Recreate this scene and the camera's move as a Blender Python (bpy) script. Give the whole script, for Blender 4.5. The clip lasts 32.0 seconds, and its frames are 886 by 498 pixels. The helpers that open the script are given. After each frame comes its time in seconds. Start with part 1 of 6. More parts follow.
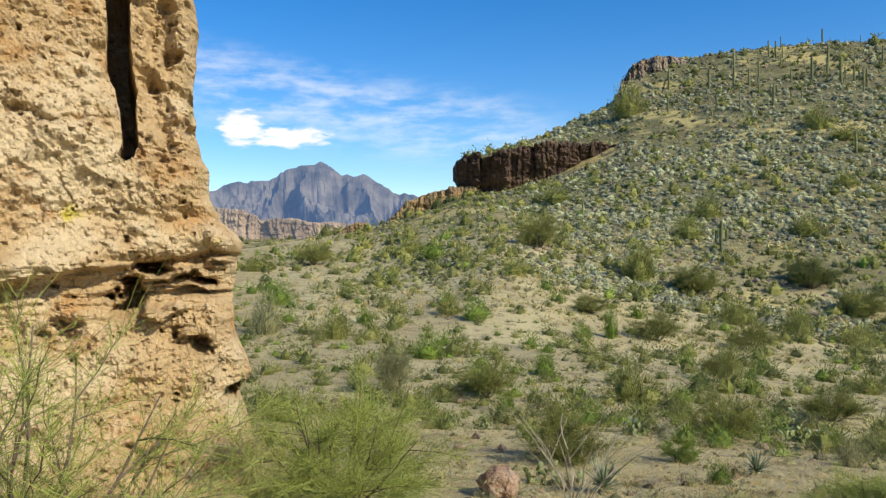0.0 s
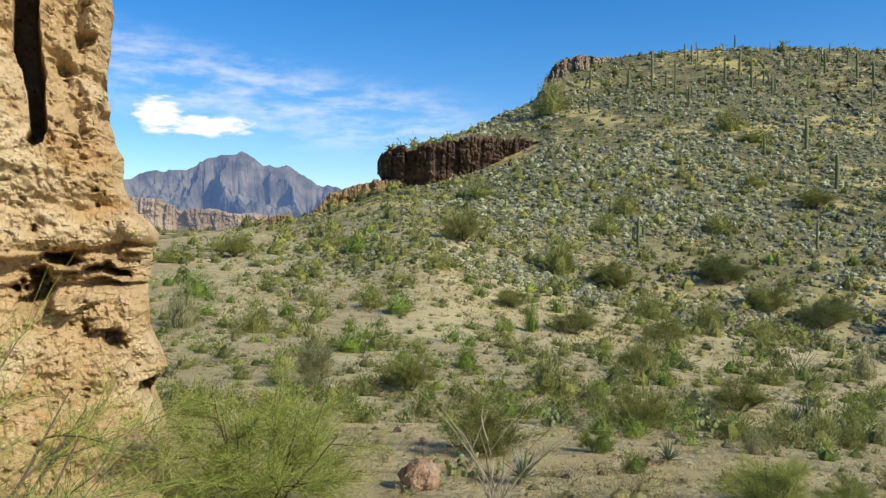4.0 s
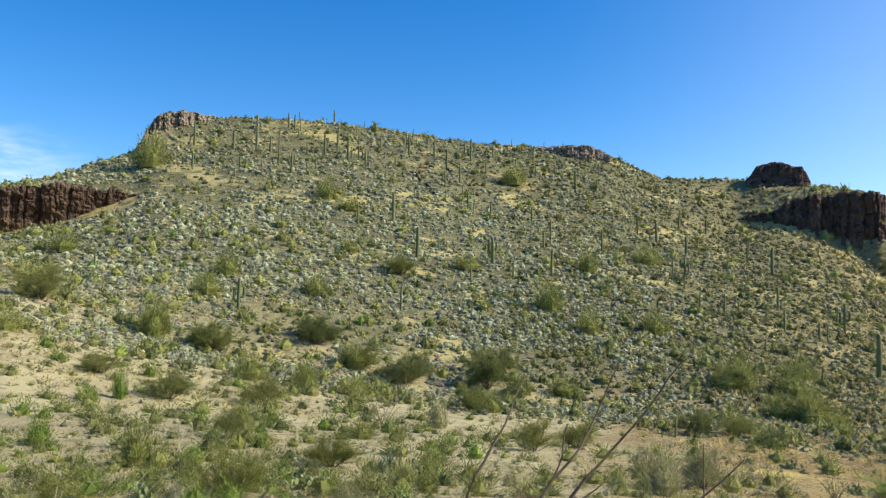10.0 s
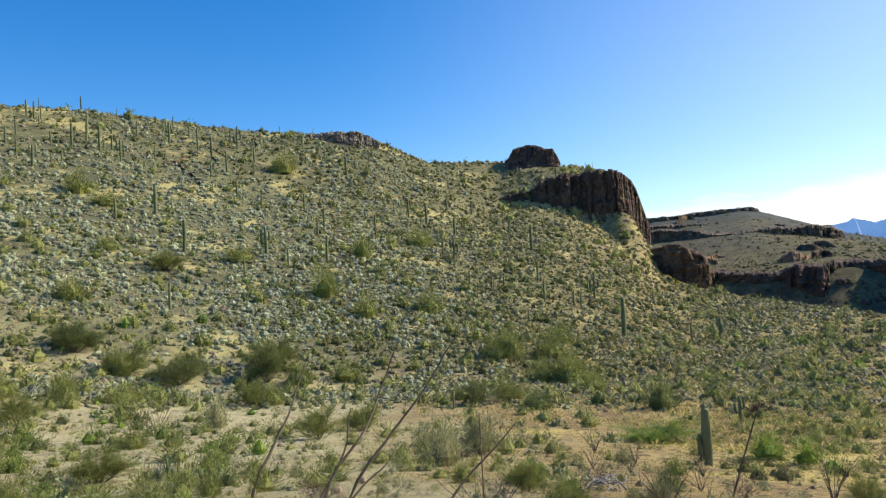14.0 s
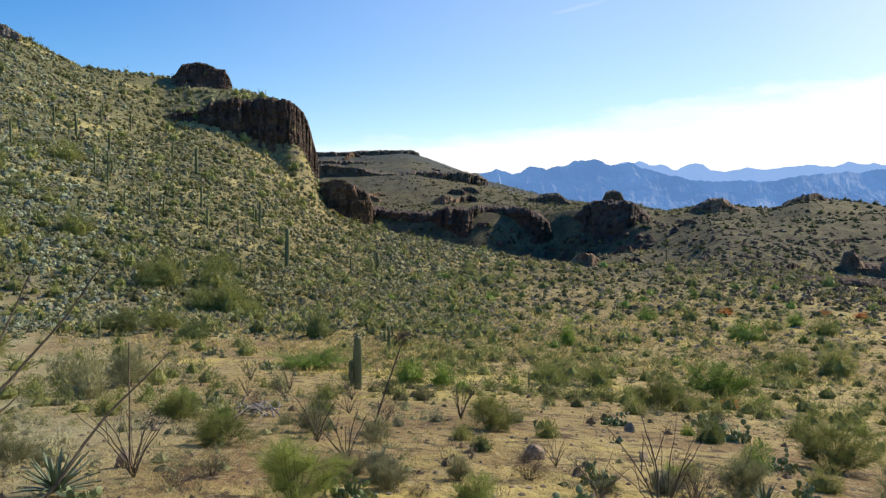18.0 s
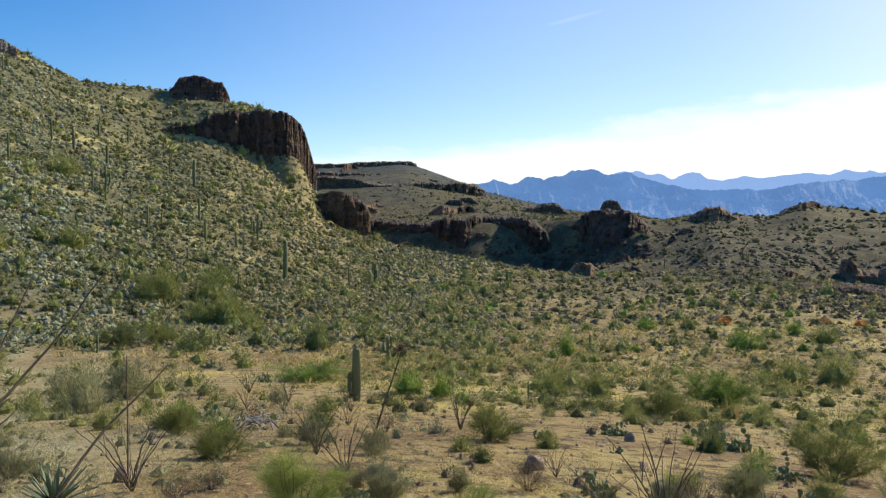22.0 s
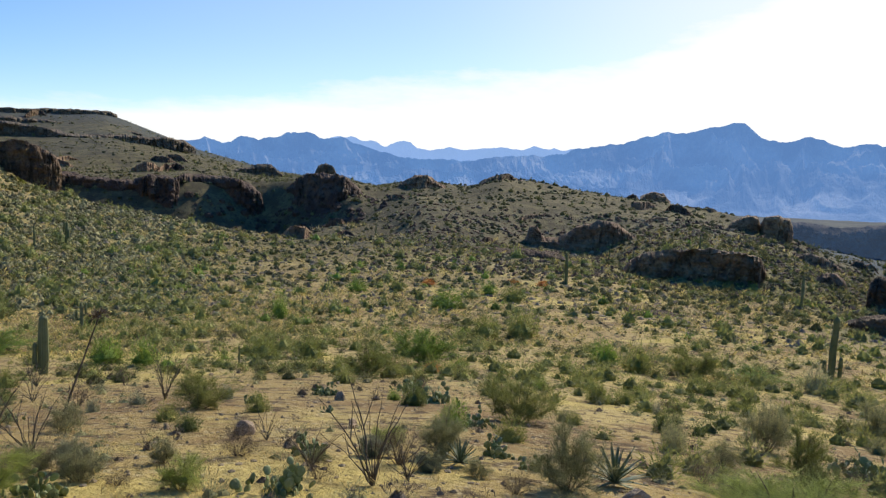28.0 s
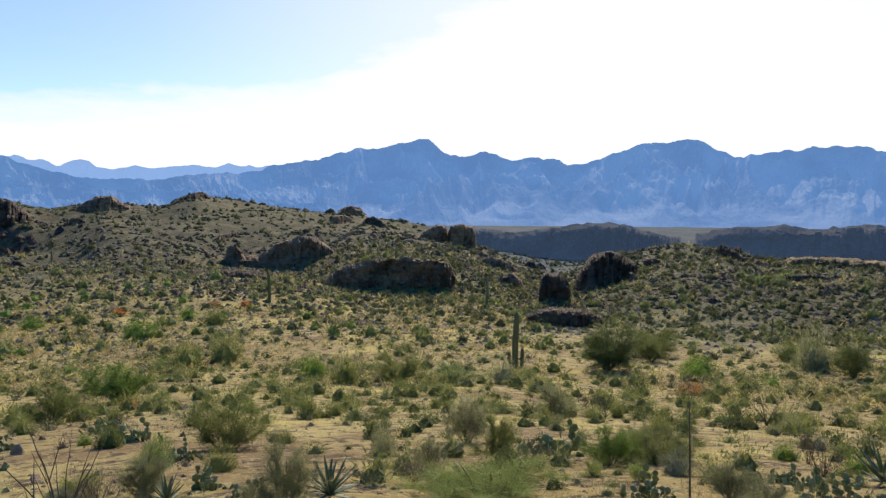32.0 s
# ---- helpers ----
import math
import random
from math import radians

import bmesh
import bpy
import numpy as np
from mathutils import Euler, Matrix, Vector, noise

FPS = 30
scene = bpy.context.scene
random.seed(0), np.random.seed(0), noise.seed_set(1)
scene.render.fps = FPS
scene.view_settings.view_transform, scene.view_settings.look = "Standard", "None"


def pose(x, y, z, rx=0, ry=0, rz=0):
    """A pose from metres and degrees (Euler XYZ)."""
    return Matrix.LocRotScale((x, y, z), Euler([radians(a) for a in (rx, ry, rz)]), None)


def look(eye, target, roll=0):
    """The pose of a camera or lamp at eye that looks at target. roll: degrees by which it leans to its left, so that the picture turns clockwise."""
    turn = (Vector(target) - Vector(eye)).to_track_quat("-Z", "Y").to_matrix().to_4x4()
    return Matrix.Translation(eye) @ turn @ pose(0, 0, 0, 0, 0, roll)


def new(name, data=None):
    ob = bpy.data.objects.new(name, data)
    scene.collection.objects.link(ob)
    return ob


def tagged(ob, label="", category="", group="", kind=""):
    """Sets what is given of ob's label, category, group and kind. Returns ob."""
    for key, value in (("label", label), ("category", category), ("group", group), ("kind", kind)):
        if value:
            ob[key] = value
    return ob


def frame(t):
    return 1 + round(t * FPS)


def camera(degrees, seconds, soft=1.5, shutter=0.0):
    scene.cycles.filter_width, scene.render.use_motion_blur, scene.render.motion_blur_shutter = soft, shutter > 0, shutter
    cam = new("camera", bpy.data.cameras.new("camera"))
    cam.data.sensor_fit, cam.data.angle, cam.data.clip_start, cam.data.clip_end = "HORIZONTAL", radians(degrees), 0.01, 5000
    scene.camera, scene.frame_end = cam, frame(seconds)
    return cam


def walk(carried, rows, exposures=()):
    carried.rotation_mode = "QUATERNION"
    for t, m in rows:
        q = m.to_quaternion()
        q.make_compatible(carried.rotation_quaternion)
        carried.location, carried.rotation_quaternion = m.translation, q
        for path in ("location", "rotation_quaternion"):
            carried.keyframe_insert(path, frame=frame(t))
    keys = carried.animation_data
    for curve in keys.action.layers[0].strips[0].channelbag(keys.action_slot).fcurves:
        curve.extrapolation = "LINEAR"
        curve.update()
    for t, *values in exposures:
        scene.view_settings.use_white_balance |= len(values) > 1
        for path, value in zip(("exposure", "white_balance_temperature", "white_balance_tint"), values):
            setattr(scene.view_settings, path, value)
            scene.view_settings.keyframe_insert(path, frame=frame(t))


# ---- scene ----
EYE = Vector((0.0, 0.0, 20.0))
cam = camera(59.3, 32.0, soft=1.3)

# seconds, heading clockwise from +y, tilt, roll, all in degrees: the camera stands still and pans
VIEW = [
    (0.0, 4.91, -0.18, -0.71), (0.5, 5.81, -0.74, -1.20), (1.0, 5.95, -2.15, -1.26), (1.5, 6.11, -1.35, -1.11),
    (2.0, 6.35, -0.60, -0.77), (2.5, 6.59, -0.48, -0.49), (4.5, 14.14, -0.75, -0.08), (5.0, 19.06, -0.45, -0.21),
    (5.5, 24.20, -0.19, 0.02), (6.0, 30.70, 0.48, 0.53), (6.5, 35.97, 1.01, 0.79), (7.0, 40.55, 1.37, 0.77),
    (7.5, 42.64, 1.78, 0.50), (8.0, 41.56, 2.72, 0.30), (8.5, 40.50, 3.39, 0.40), (9.0, 39.54, 3.89, 0.51),
    (9.5, 39.11, 4.07, 0.59), (10.0, 39.22, 3.96, 0.79), (10.5, 39.22, 3.42, 0.49), (11.0, 39.25, 2.69, 0.40),
    (11.5, 39.12, 2.70, 0.05), (12.0, 37.27, 2.68, -0.28), (12.5, 40.54, 2.34, -1.18), (13.0, 46.77, 2.56, -3.09),
    (13.5, 51.13, 2.23, -3.91), (14.0, 55.69, 2.63, -3.21), (14.5, 67.20, 1.97, -2.32), (15.0, 77.05, 1.15, -2.74),
    (15.5, 78.67, 1.39, -2.75), (17.5, 80.74, -4.32, 0.46), (18.0, 79.75, -3.06, 0.51), (18.5, 80.68, -1.19, 0.31),
    (19.0, 80.95, -1.67, 0.57), (19.5, 80.65, -2.79, 0.37), (20.0, 80.51, -3.08, 0.05), (20.5, 80.42, -2.46, -0.16),
    (21.0, 80.47, -2.13, -0.12), (21.5, 80.13, -2.32, 0.08), (22.0, 79.88, -2.27, 0.07), (22.5, 79.60, -2.11, 0.17),
    (23.0, 79.49, -2.17, 0.17), (23.5, 79.97, -2.27, 0.25), (24.0, 80.37, -2.33, 0.43), (24.5, 81.60, -2.42, 0.40),
    (25.0, 84.08, -2.26, 0.61), (25.5, 86.94, -2.16, 0.72), (27.5, 97.54, -3.55, 2.13), (28.0, 100.78, -4.56, 2.28),
    (28.5, 104.43, -4.45, 1.73), (29.0, 107.29, -4.33, 1.36), (29.5, 109.58, -3.39, 1.51), (30.0, 111.90, -3.16, 1.80),
    (30.5, 117.07, -3.59, 1.27), (31.0, 120.77, -3.68, 1.39), (31.5, 122.30, -3.32, 0.77), (32.0, 122.52, -2.90, 0.26),
]


def heading(az, el=0.0):
    a, e = radians(az), radians(el)
    return Vector((math.sin(a) * math.cos(e), math.cos(a) * math.cos(e), math.sin(e)))


walk(cam, [(t, look(EYE, EYE + heading(az, el) * 10, roll)) for t, az, el, roll in VIEW],
     [(0.0, 0.07), (5.0, 0.05), (6.0, 0.27), (12.5, 0.33), (14.0, 0.27), (15.0, 0.05), (18.0, 0.04), (26.0, 0.0), (32.0, -0.03)])

# ---- sky and sun ----
SUN_AZ, SUN_EL = 131.0, 35.0
sun = new("sun", bpy.data.lights.new("sun", "SUN"))
sun.data.energy, sun.data.angle, sun.data.color = 5.0, radians(0.55), (1.0, 0.89, 0.68)
sun.matrix_world = look((0, 0, 300), Vector((0, 0, 300)) - heading(SUN_AZ, SUN_EL))


class Nodes:
    """A small wrapper to write node trees in few lines."""

    def __init__(self, tree, fresh=True):
        self.tree = tree
        if fresh:
            tree.nodes.clear()

    def add(self, kind, out=0, ins=(), **props):
        n = self.tree.nodes.new(kind)
        for k, v in props.items():
            setattr(n, k, v)
        for k, v in dict(ins).items():
            if isinstance(v, bpy.types.NodeSocket):
                self.tree.links.new(v, n.inputs[k])
            else:
                n.inputs[k].default_value = v
        return n if out is None else n.outputs[out]

    def math(self, op, a, b=0.0, c=0.0, clamp=False):
        return self.add("ShaderNodeMath", 0, {0: a, 1: b, 2: c}, operation=op, use_clamp=clamp)

    def span(self, v, a, b, x=0.0, y=1.0):
        return self.add("ShaderNodeMapRange", 0, {0: v, 1: a, 2: b, 3: x, 4: y}, interpolation_type="SMOOTHSTEP")

    def mix(self, f, a, b, blend="MIX"):
        return self.add("ShaderNodeMix", 2, {0: f, 6: a, 7: b}, data_type="RGBA", blend_type=blend)

    def noise(self, vec, scale, detail=4.0, rough=0.55):
        return self.add("ShaderNodeTexNoise", 0, {"Vector": vec, "Scale": scale, "Detail": detail, "Roughness": rough})


def rgb(r, g, b):
    return (r, g, b, 1.0)


world = bpy.data.worlds.new("sky")
scene.world = world
world.use_nodes = True
w = Nodes(world.node_tree)
sky = w.add("ShaderNodeTexSky", 0, sky_type="NISHITA", sun_disc=False, sun_elevation=radians(SUN_EL),
            sun_rotation=radians(SUN_AZ), altitude=900.0, air_density=1.0, dust_density=0.6, ozone_density=2.5)
way = w.add("ShaderNodeTexCoord", "Generated")
sep = w.add("ShaderNodeSeparateXYZ", None, {0: way})
az_n = w.math("MULTIPLY", w.math("ARCTAN2", sep.outputs[0], sep.outputs[1]), 57.2958)
el_n = w.math("MULTIPLY", w.math("ARCSINE", sep.outputs[2]), 57.2958)
flat = w.add("ShaderNodeCombineXYZ", 0, {0: w.math("MULTIPLY", az_n, 0.035), 1: w.math("MULTIPLY", el_n, 0.13)})
wisp = w.noise(flat, 3.2, 7.0, 0.62)
wisp2 = w.noise(flat, 9.0, 6.0, 0.6)
# high thin veil of cirrus that thickens towards the sun
edge = w.math("ADD", w.span(az_n, 62.0, 112.0, 3.2, 8.6), w.span(az_n, 106.0, 140.0, 0.0, 12.0))
edge = w.math("ADD", edge, w.math("MULTIPLY", w.math("SUBTRACT", wisp, 0.5), 5.0))
veil = w.math("MULTIPLY", w.span(w.math("SUBTRACT", edge, el_n), -1.8, 1.8), w.span(az_n, 58.0, 74.0))
veil = w.math("MULTIPLY", veil, w.span(az_n, 150.0, 250.0, 0.95, 0.3))
# wispy patch over the far mountain
patch = w.math("MULTIPLY", w.span(az_n, -40.0, -10.0), w.span(az_n, 17.0, 7.0))
lean = w.math("ADD", el_n, w.math("MULTIPLY", az_n, 0.17))
patch = w.math("MULTIPLY", patch, w.math("MULTIPLY", w.span(lean, 5.5, 9.0), w.span(lean, 13.5, 10.5)))
patch = w.math("MULTIPLY", patch, w.span(w.math("ADD", w.math("MULTIPLY", wisp, 0.6), w.math("MULTIPLY", wisp2, 0.4)), 0.40, 0.64))
# one small cumulus
puffs = []
for a0, e0, wa, we in ((-9.5, 8.6, 1.9, 1.45), (-6.2, 8.0, 3.6, 0.85)):
    dx, dy = w.math("DIVIDE", w.math("SUBTRACT", az_n, a0), wa), w.math("DIVIDE", w.math("SUBTRACT", el_n, e0), we)
    puffs.append(w.math("ADD", w.math("MULTIPLY", dx, dx), w.math("MULTIPLY", dy, dy)))
puff = w.span(w.math("ADD", w.math("MINIMUM", *puffs), w.math("MULTIPLY", w.math("SUBTRACT", w.noise(flat, 17.0, 6.0, 0.6), 0.5), 2.4)), 1.0, 0.15)
# a thin streak of cirrus
sd = w.math("SUBTRACT", el_n, w.math("ADD", w.math("MULTIPLY", w.math("SUBTRACT", az_n, 88.7), 0.215), 13.95))
sd = w.math("ABSOLUTE", w.math("ADD", sd, w.math("MULTIPLY", w.math("SUBTRACT", wisp2, 0.5), 0.5)))
streak = w.math("MULTIPLY", w.span(sd, 0.36, 0.05, 0.0, 0.34), w.math("MULTIPLY", w.span(az_n, 84.4, 88.6), w.span(az_n, 93.6, 90.6)))
haze = w.math("MULTIPLY", w.math("ADD", w.span(az_n, 45.0, 100.0, 0.0, 0.30), w.span(az_n, 95.0, 132.0, 0.0, 0.5)), w.span(az_n, 150.0, 230.0, 1.0, 0.2))
haze = w.math("MULTIPLY", haze, w.span(el_n, 42.0, 12.0))
cloud = w.math("MAXIMUM", w.math("MAXIMUM", w.math("MAXIMUM", veil, haze), w.math("MULTIPLY", patch, 0.48)), w.math("MAXIMUM", puff, streak))
lit = w.add("ShaderNodeBackground", 0, {0: rgb(1.0, 0.99, 0.97), 1: 1.05})
deep = w.add("ShaderNodeHueSaturation", 0, {"Hue": 0.506, "Saturation": 1.42, "Value": 1.55, "Color": sky})
blue = w.add("ShaderNodeBackground", 0, {0: deep, 1: 0.102})
both = w.add("ShaderNodeMixShader", 0, {0: cloud, 1: blue, 2: lit})
w.add("ShaderNodeOutputWorld", None, {0: both})

# ---- numeric helpers ----
rng = np.random.default_rng(7)


def lattice(i, j, k):
    h = (i * 374761393 + j * 668265263 + k * 2147483647 + 1013904223) & 0xFFFFFFFF
    h = ((h ^ (h >> 13)) * 1274126177) & 0xFFFFFFFF
    h = ((h ^ (h >> 16)) * 2246822519) & 0xFFFFFFFF
    return ((h ^ (h >> 15)) & 0xFFFFFF) / float(0xFFFFFF) * 2 - 1


def vnoise(x, y, z):
    fx, fy, fz = np.floor(x), np.floor(y), np.floor(z)
    i, j, k = fx.astype(np.int64), fy.astype(np.int64), fz.astype(np.int64)
    u, v, t = x - fx, y - fy, z - fz
    u, v, t = u * u * (3 - 2 * u), v * v * (3 - 2 * v), t * t * (3 - 2 * t)
    r = 0.0
    for a, wa in ((0, 1 - u), (1, u)):
        for b, wb in ((0, 1 - v), (1, v)):
            for c, wc in ((0, 1 - t), (1, t)):
                r = r + lattice(i + a, j + b, k + c) * wa * wb * wc
    return r


def fbm(x, y, z=0.0, octaves=4, gain=0.5):
    x, y, z = np.broadcast_arrays(np.asarray(x, float), np.asarray(y, float), np.asarray(z, float))
    total, amp = 0.0, 1.0
    for o in range(octaves):
        total = total + amp * vnoise(x + 17.3 * o, y - 9.1 * o, z + 5.7 * o)
        x, y, z, amp = x * 2.03, y * 2.03, z * 2.03, amp * gain
    return total


def mesh_of(name, verts, faces, material, smooth=False):
    """A mesh from arrays; faces is an (n, 3) or (n, 4) array."""
    me = bpy.data.meshes.new(name)
    faces = np.asarray(faces, np.int32)
    n, k = faces.shape
    me.vertices.add(len(verts))
    me.vertices.foreach_set("co", np.asarray(verts, np.float32).ravel())
    me.loops.add(n * k)
    me.loops.foreach_set("vertex_index", faces.ravel())
    me.polygons.add(n)
    me.polygons.foreach_set("loop_start", np.arange(0, n * k, k, dtype=np.int32))
    me.polygons.foreach_set("use_smooth", np.full(n, smooth, bool))
    me.update(calc_edges=True)
    me.materials.append(material)
    return me


def part(name, data, parent, label=""):
    ob = new(name, data)
    ob.parent = parent
    return tagged(ob, label)


def thing(name, at, label, category, group=""):
    ob = new(name)
    ob.matrix_basis = at
    ob.empty_display_size = 0.2
    return tagged(ob, label, category, group)


def sheet(nu, nv, wrap=False):
    """Quads of a grid of nu x nv points."""
    i, j = np.meshgrid(np.arange(nu - (0 if wrap else 1)), np.arange(nv - 1), indexing="ij")
    i2 = (i + 1) % nu
    return np.stack([i * nv + j, i2 * nv + j, i2 * nv + j + 1, i * nv + j + 1], -1).reshape(-1, 4)


# ---- materials ----
def surface(name, colours, scales, rough=0.9, bump=0.4, bump_scale=None, island=0.0, per_object=0.0, spec=0.2):
    """Colours blended by noise at falling sizes: colours[0] is the base, each further one comes with its scale and share."""
    m = bpy.data.materials.new(name)
    m.use_nodes = True
    n = Nodes(m.node_tree)
    vec = n.add("ShaderNodeTexCoord", "Object")
    col = n.add("ShaderNodeRGB", None)
    col.outputs[0].default_value = rgb(*colours[0])
    col = col.outputs[0]
    for c, (scale, low, high) in zip(colours[1:], scales):
        col = n.mix(n.span(n.noise(vec, scale, 5.0, 0.6), low, high), col, rgb(*c))
    if island:
        r = n.add("ShaderNodeNewGeometry", "Random Per Island")
        col = n.mix(1.0, col, n.add("ShaderNodeCombineColor", 0, {0: n.span(r, 0, 1, 1 - island, 1 + island),
                    1: n.span(r, 0, 1, 1 - island, 1 + island * 0.9), 2: n.span(r, 0, 1, 1 - island * 0.8, 1 + island * 0.6)}), "MULTIPLY")
    if per_object:
        r = n.add("ShaderNodeObjectInfo", "Random")
        col = n.mix(1.0, col, n.add("ShaderNodeCombineColor", 0, {0: n.span(r, 0, 1, 1 - per_object, 1 + per_object),
                    1: n.span(r, 0, 1, 1 - per_object * 0.8, 1 + per_object * 0.8), 2: n.span(r, 0, 1, 1 - per_object, 1 + per_object)}), "MULTIPLY")
    ins = {"Base Color": col, "Roughness": rough, "Specular IOR Level": spec}
    if bump:
        bs = bump_scale or (scales[-1][0] if scales else 10.0)
        ins["Normal"] = n.add("ShaderNodeBump", 0, {"Height": n.noise(vec, bs, 6.0, 0.65), "Strength": bump, "Distance": 1.0 / bs})
    n.add("ShaderNodeOutputMaterial", None, {0: n.add("ShaderNodeBsdfPrincipled", 0, ins)})
    return m


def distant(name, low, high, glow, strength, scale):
    """Far rock with the scattered blue of the air in between painted in as its own glow."""
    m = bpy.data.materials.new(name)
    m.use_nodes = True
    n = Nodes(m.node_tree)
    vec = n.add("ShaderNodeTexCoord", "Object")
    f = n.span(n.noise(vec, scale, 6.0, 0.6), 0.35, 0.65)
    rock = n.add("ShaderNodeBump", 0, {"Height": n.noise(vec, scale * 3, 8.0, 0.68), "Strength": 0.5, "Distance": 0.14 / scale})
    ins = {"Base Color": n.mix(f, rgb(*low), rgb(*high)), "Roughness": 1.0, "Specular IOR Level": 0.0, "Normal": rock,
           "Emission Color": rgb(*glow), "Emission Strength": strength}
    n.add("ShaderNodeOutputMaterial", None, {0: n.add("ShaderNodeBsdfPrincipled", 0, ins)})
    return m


def soil(name):
    """Sandy soil that turns to grassy scrub soil on the slopes, rock rubble on the far hills and scrub tinted with
    painted blue haze in the valley.
    """
    m = surface(name, [(0.40, 0.295, 0.125), (0.49, 0.385, 0.16), (0.28, 0.19, 0.09), (0.13, 0.092, 0.055), (0.45, 0.37, 0.21)],
                [(0.045, 0.45, 0.62), (0.22, 0.48, 0.62), (1.7, 0.50, 0.62), (6.0, 0.54, 0.66)], rough=0.95, bump=0.9, bump_scale=5.0, spec=0.1)
    t = m.node_tree
    bsdf = next(k for k in t.nodes if k.type == "BSDF_PRINCIPLED")
    col = bsdf.inputs["Base Color"].links[0].from_socket
    n = Nodes(t, False)
    vec = n.add("ShaderNodeTexCoord", "Object")
    a, b = n.noise(vec, 0.12, 5.0, 0.65), n.noise(vec, 0.8, 5.0, 0.65)
    slope = n.mix(n.span(a, 0.42, 0.60), rgb(0.15, 0.15, 0.078), rgb(0.24, 0.232, 0.112))
    slope = n.mix(n.span(b, 0.48, 0.62), slope, rgb(0.13, 0.115, 0.07))
    slope = n.mix(n.span(n.noise(vec, 0.055, 6.0, 0.7), 0.53, 0.62), slope, rgb(0.45, 0.385, 0.165))
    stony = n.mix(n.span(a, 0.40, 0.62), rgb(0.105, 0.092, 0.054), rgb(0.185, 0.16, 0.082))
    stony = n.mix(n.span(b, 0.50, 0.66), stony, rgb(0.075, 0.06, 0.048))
    # valley scrub with the blue-grey of distant haze mixed into its colour
    hazed_scrub = n.mix(n.span(n.noise(vec, 0.012, 6.0, 0.6), 0.42, 0.58), rgb(0.05, 0.07, 0.09), rgb(0.085, 0.105, 0.115))
    pale = n.mix(n.span(a, 0.42, 0.60), rgb(0.43, 0.375, 0.21), rgb(0.52, 0.465, 0.26))
    pale = n.mix(n.span(b, 0.50, 0.66), pale, rgb(0.28, 0.24, 0.15))
    straw = n.span(n.noise(vec, 0.075, 6.0, 0.7), 0.53, 0.62)
    col = n.mix(n.math("MULTIPLY", straw, 0.8), col, rgb(0.57, 0.455, 0.15))
    for key, c in (("palesand", pale), ("scrubland", slope), ("rubble", stony), ("valley", hazed_scrub)):
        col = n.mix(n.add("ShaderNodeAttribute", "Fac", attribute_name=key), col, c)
    t.links.new(col, bsdf.inputs["Base Color"])
    return m


M_GROUND = soil("desert_soil")
M_TUFF = surface("tan_tuff", [(0.50, 0.365, 0.195), (0.61, 0.50, 0.32), (0.46, 0.285, 0.125), (0.53, 0.46, 0.07), (0.24, 0.165, 0.095), (0.68, 0.61, 0.47)],
                 [(0.7, 0.45, 0.62), (1.6, 0.54, 0.68), (0.9, 0.62, 0.70), (13.0, 0.56, 0.68), (30.0, 0.58, 0.70)], rough=0.95, bump=1.0, bump_scale=22.0, spec=0.1)
M_DARK = surface("dark_volcanic_rock", [(0.235, 0.15, 0.092), (0.31, 0.21, 0.125), (0.12, 0.075, 0.05), (0.35, 0.26, 0.14)],
                 [(0.12, 0.45, 0.62), (0.35, 0.50, 0.64), (0.9, 0.58, 0.70)], rough=0.9, bump=0.5, bump_scale=0.6)
M_BROWN = surface("brown_rock", [(0.13, 0.085, 0.058), (0.195, 0.13, 0.08), (0.07, 0.05, 0.038), (0.25, 0.185, 0.09)],
                  [(0.10, 0.45, 0.62), (0.3, 0.50, 0.66), (0.8, 0.58, 0.70)], rough=0.9, bump=0.9, bump_scale=0.5)
# purple brown rock with lichen, darkened to put the shade of these faces into it
M_BUTTE = surface("purple_brown_cliff_rock", [(0.105, 0.07, 0.055), (0.165, 0.115, 0.08), (0.055, 0.038, 0.032), (0.20, 0.17, 0.06)],
                  [(0.10, 0.45, 0.62), (0.3, 0.50, 0.66), (0.16, 0.62, 0.72)], rough=0.9, bump=0.9, bump_scale=0.5)
M_MESA = surface("weathered_mesa_rock", [(0.16, 0.125, 0.088), (0.215, 0.17, 0.115), (0.085, 0.066, 0.052)],
                 [(0.05, 0.45, 0.62), (0.2, 0.50, 0.66)], rough=0.9, bump=0.9, bump_scale=0.3)
M_RIM = surface("grey_brown_rock", [(0.25, 0.205, 0.15), (0.34, 0.29, 0.22), (0.13, 0.10, 0.075)],
                [(0.25, 0.45, 0.62), (0.8, 0.50, 0.66)], rough=0.9, bump=0.9, bump_scale=0.8)
M_YELLOW = surface("ochre_rock", [(0.36, 0.26, 0.13), (0.26, 0.18, 0.10), (0.15, 0.11, 0.075)],
                   [(0.25, 0.48, 0.64), (0.8, 0.54, 0.68)], rough=0.9, bump=0.9, bump_scale=0.8)
# aerial haze is painted into the ranges: bluish rock tones plus a blue glow
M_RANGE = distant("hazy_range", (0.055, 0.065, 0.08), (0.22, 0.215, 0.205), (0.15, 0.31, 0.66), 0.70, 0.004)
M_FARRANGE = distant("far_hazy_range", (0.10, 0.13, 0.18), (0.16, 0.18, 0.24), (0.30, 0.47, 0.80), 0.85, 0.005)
# canyon rock nearer by, its haze also put in as a weaker bluish glow
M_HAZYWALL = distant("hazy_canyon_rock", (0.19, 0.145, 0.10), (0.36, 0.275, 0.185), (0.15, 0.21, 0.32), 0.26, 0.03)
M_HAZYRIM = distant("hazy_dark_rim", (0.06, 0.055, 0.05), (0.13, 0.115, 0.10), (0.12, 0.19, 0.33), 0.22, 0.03)
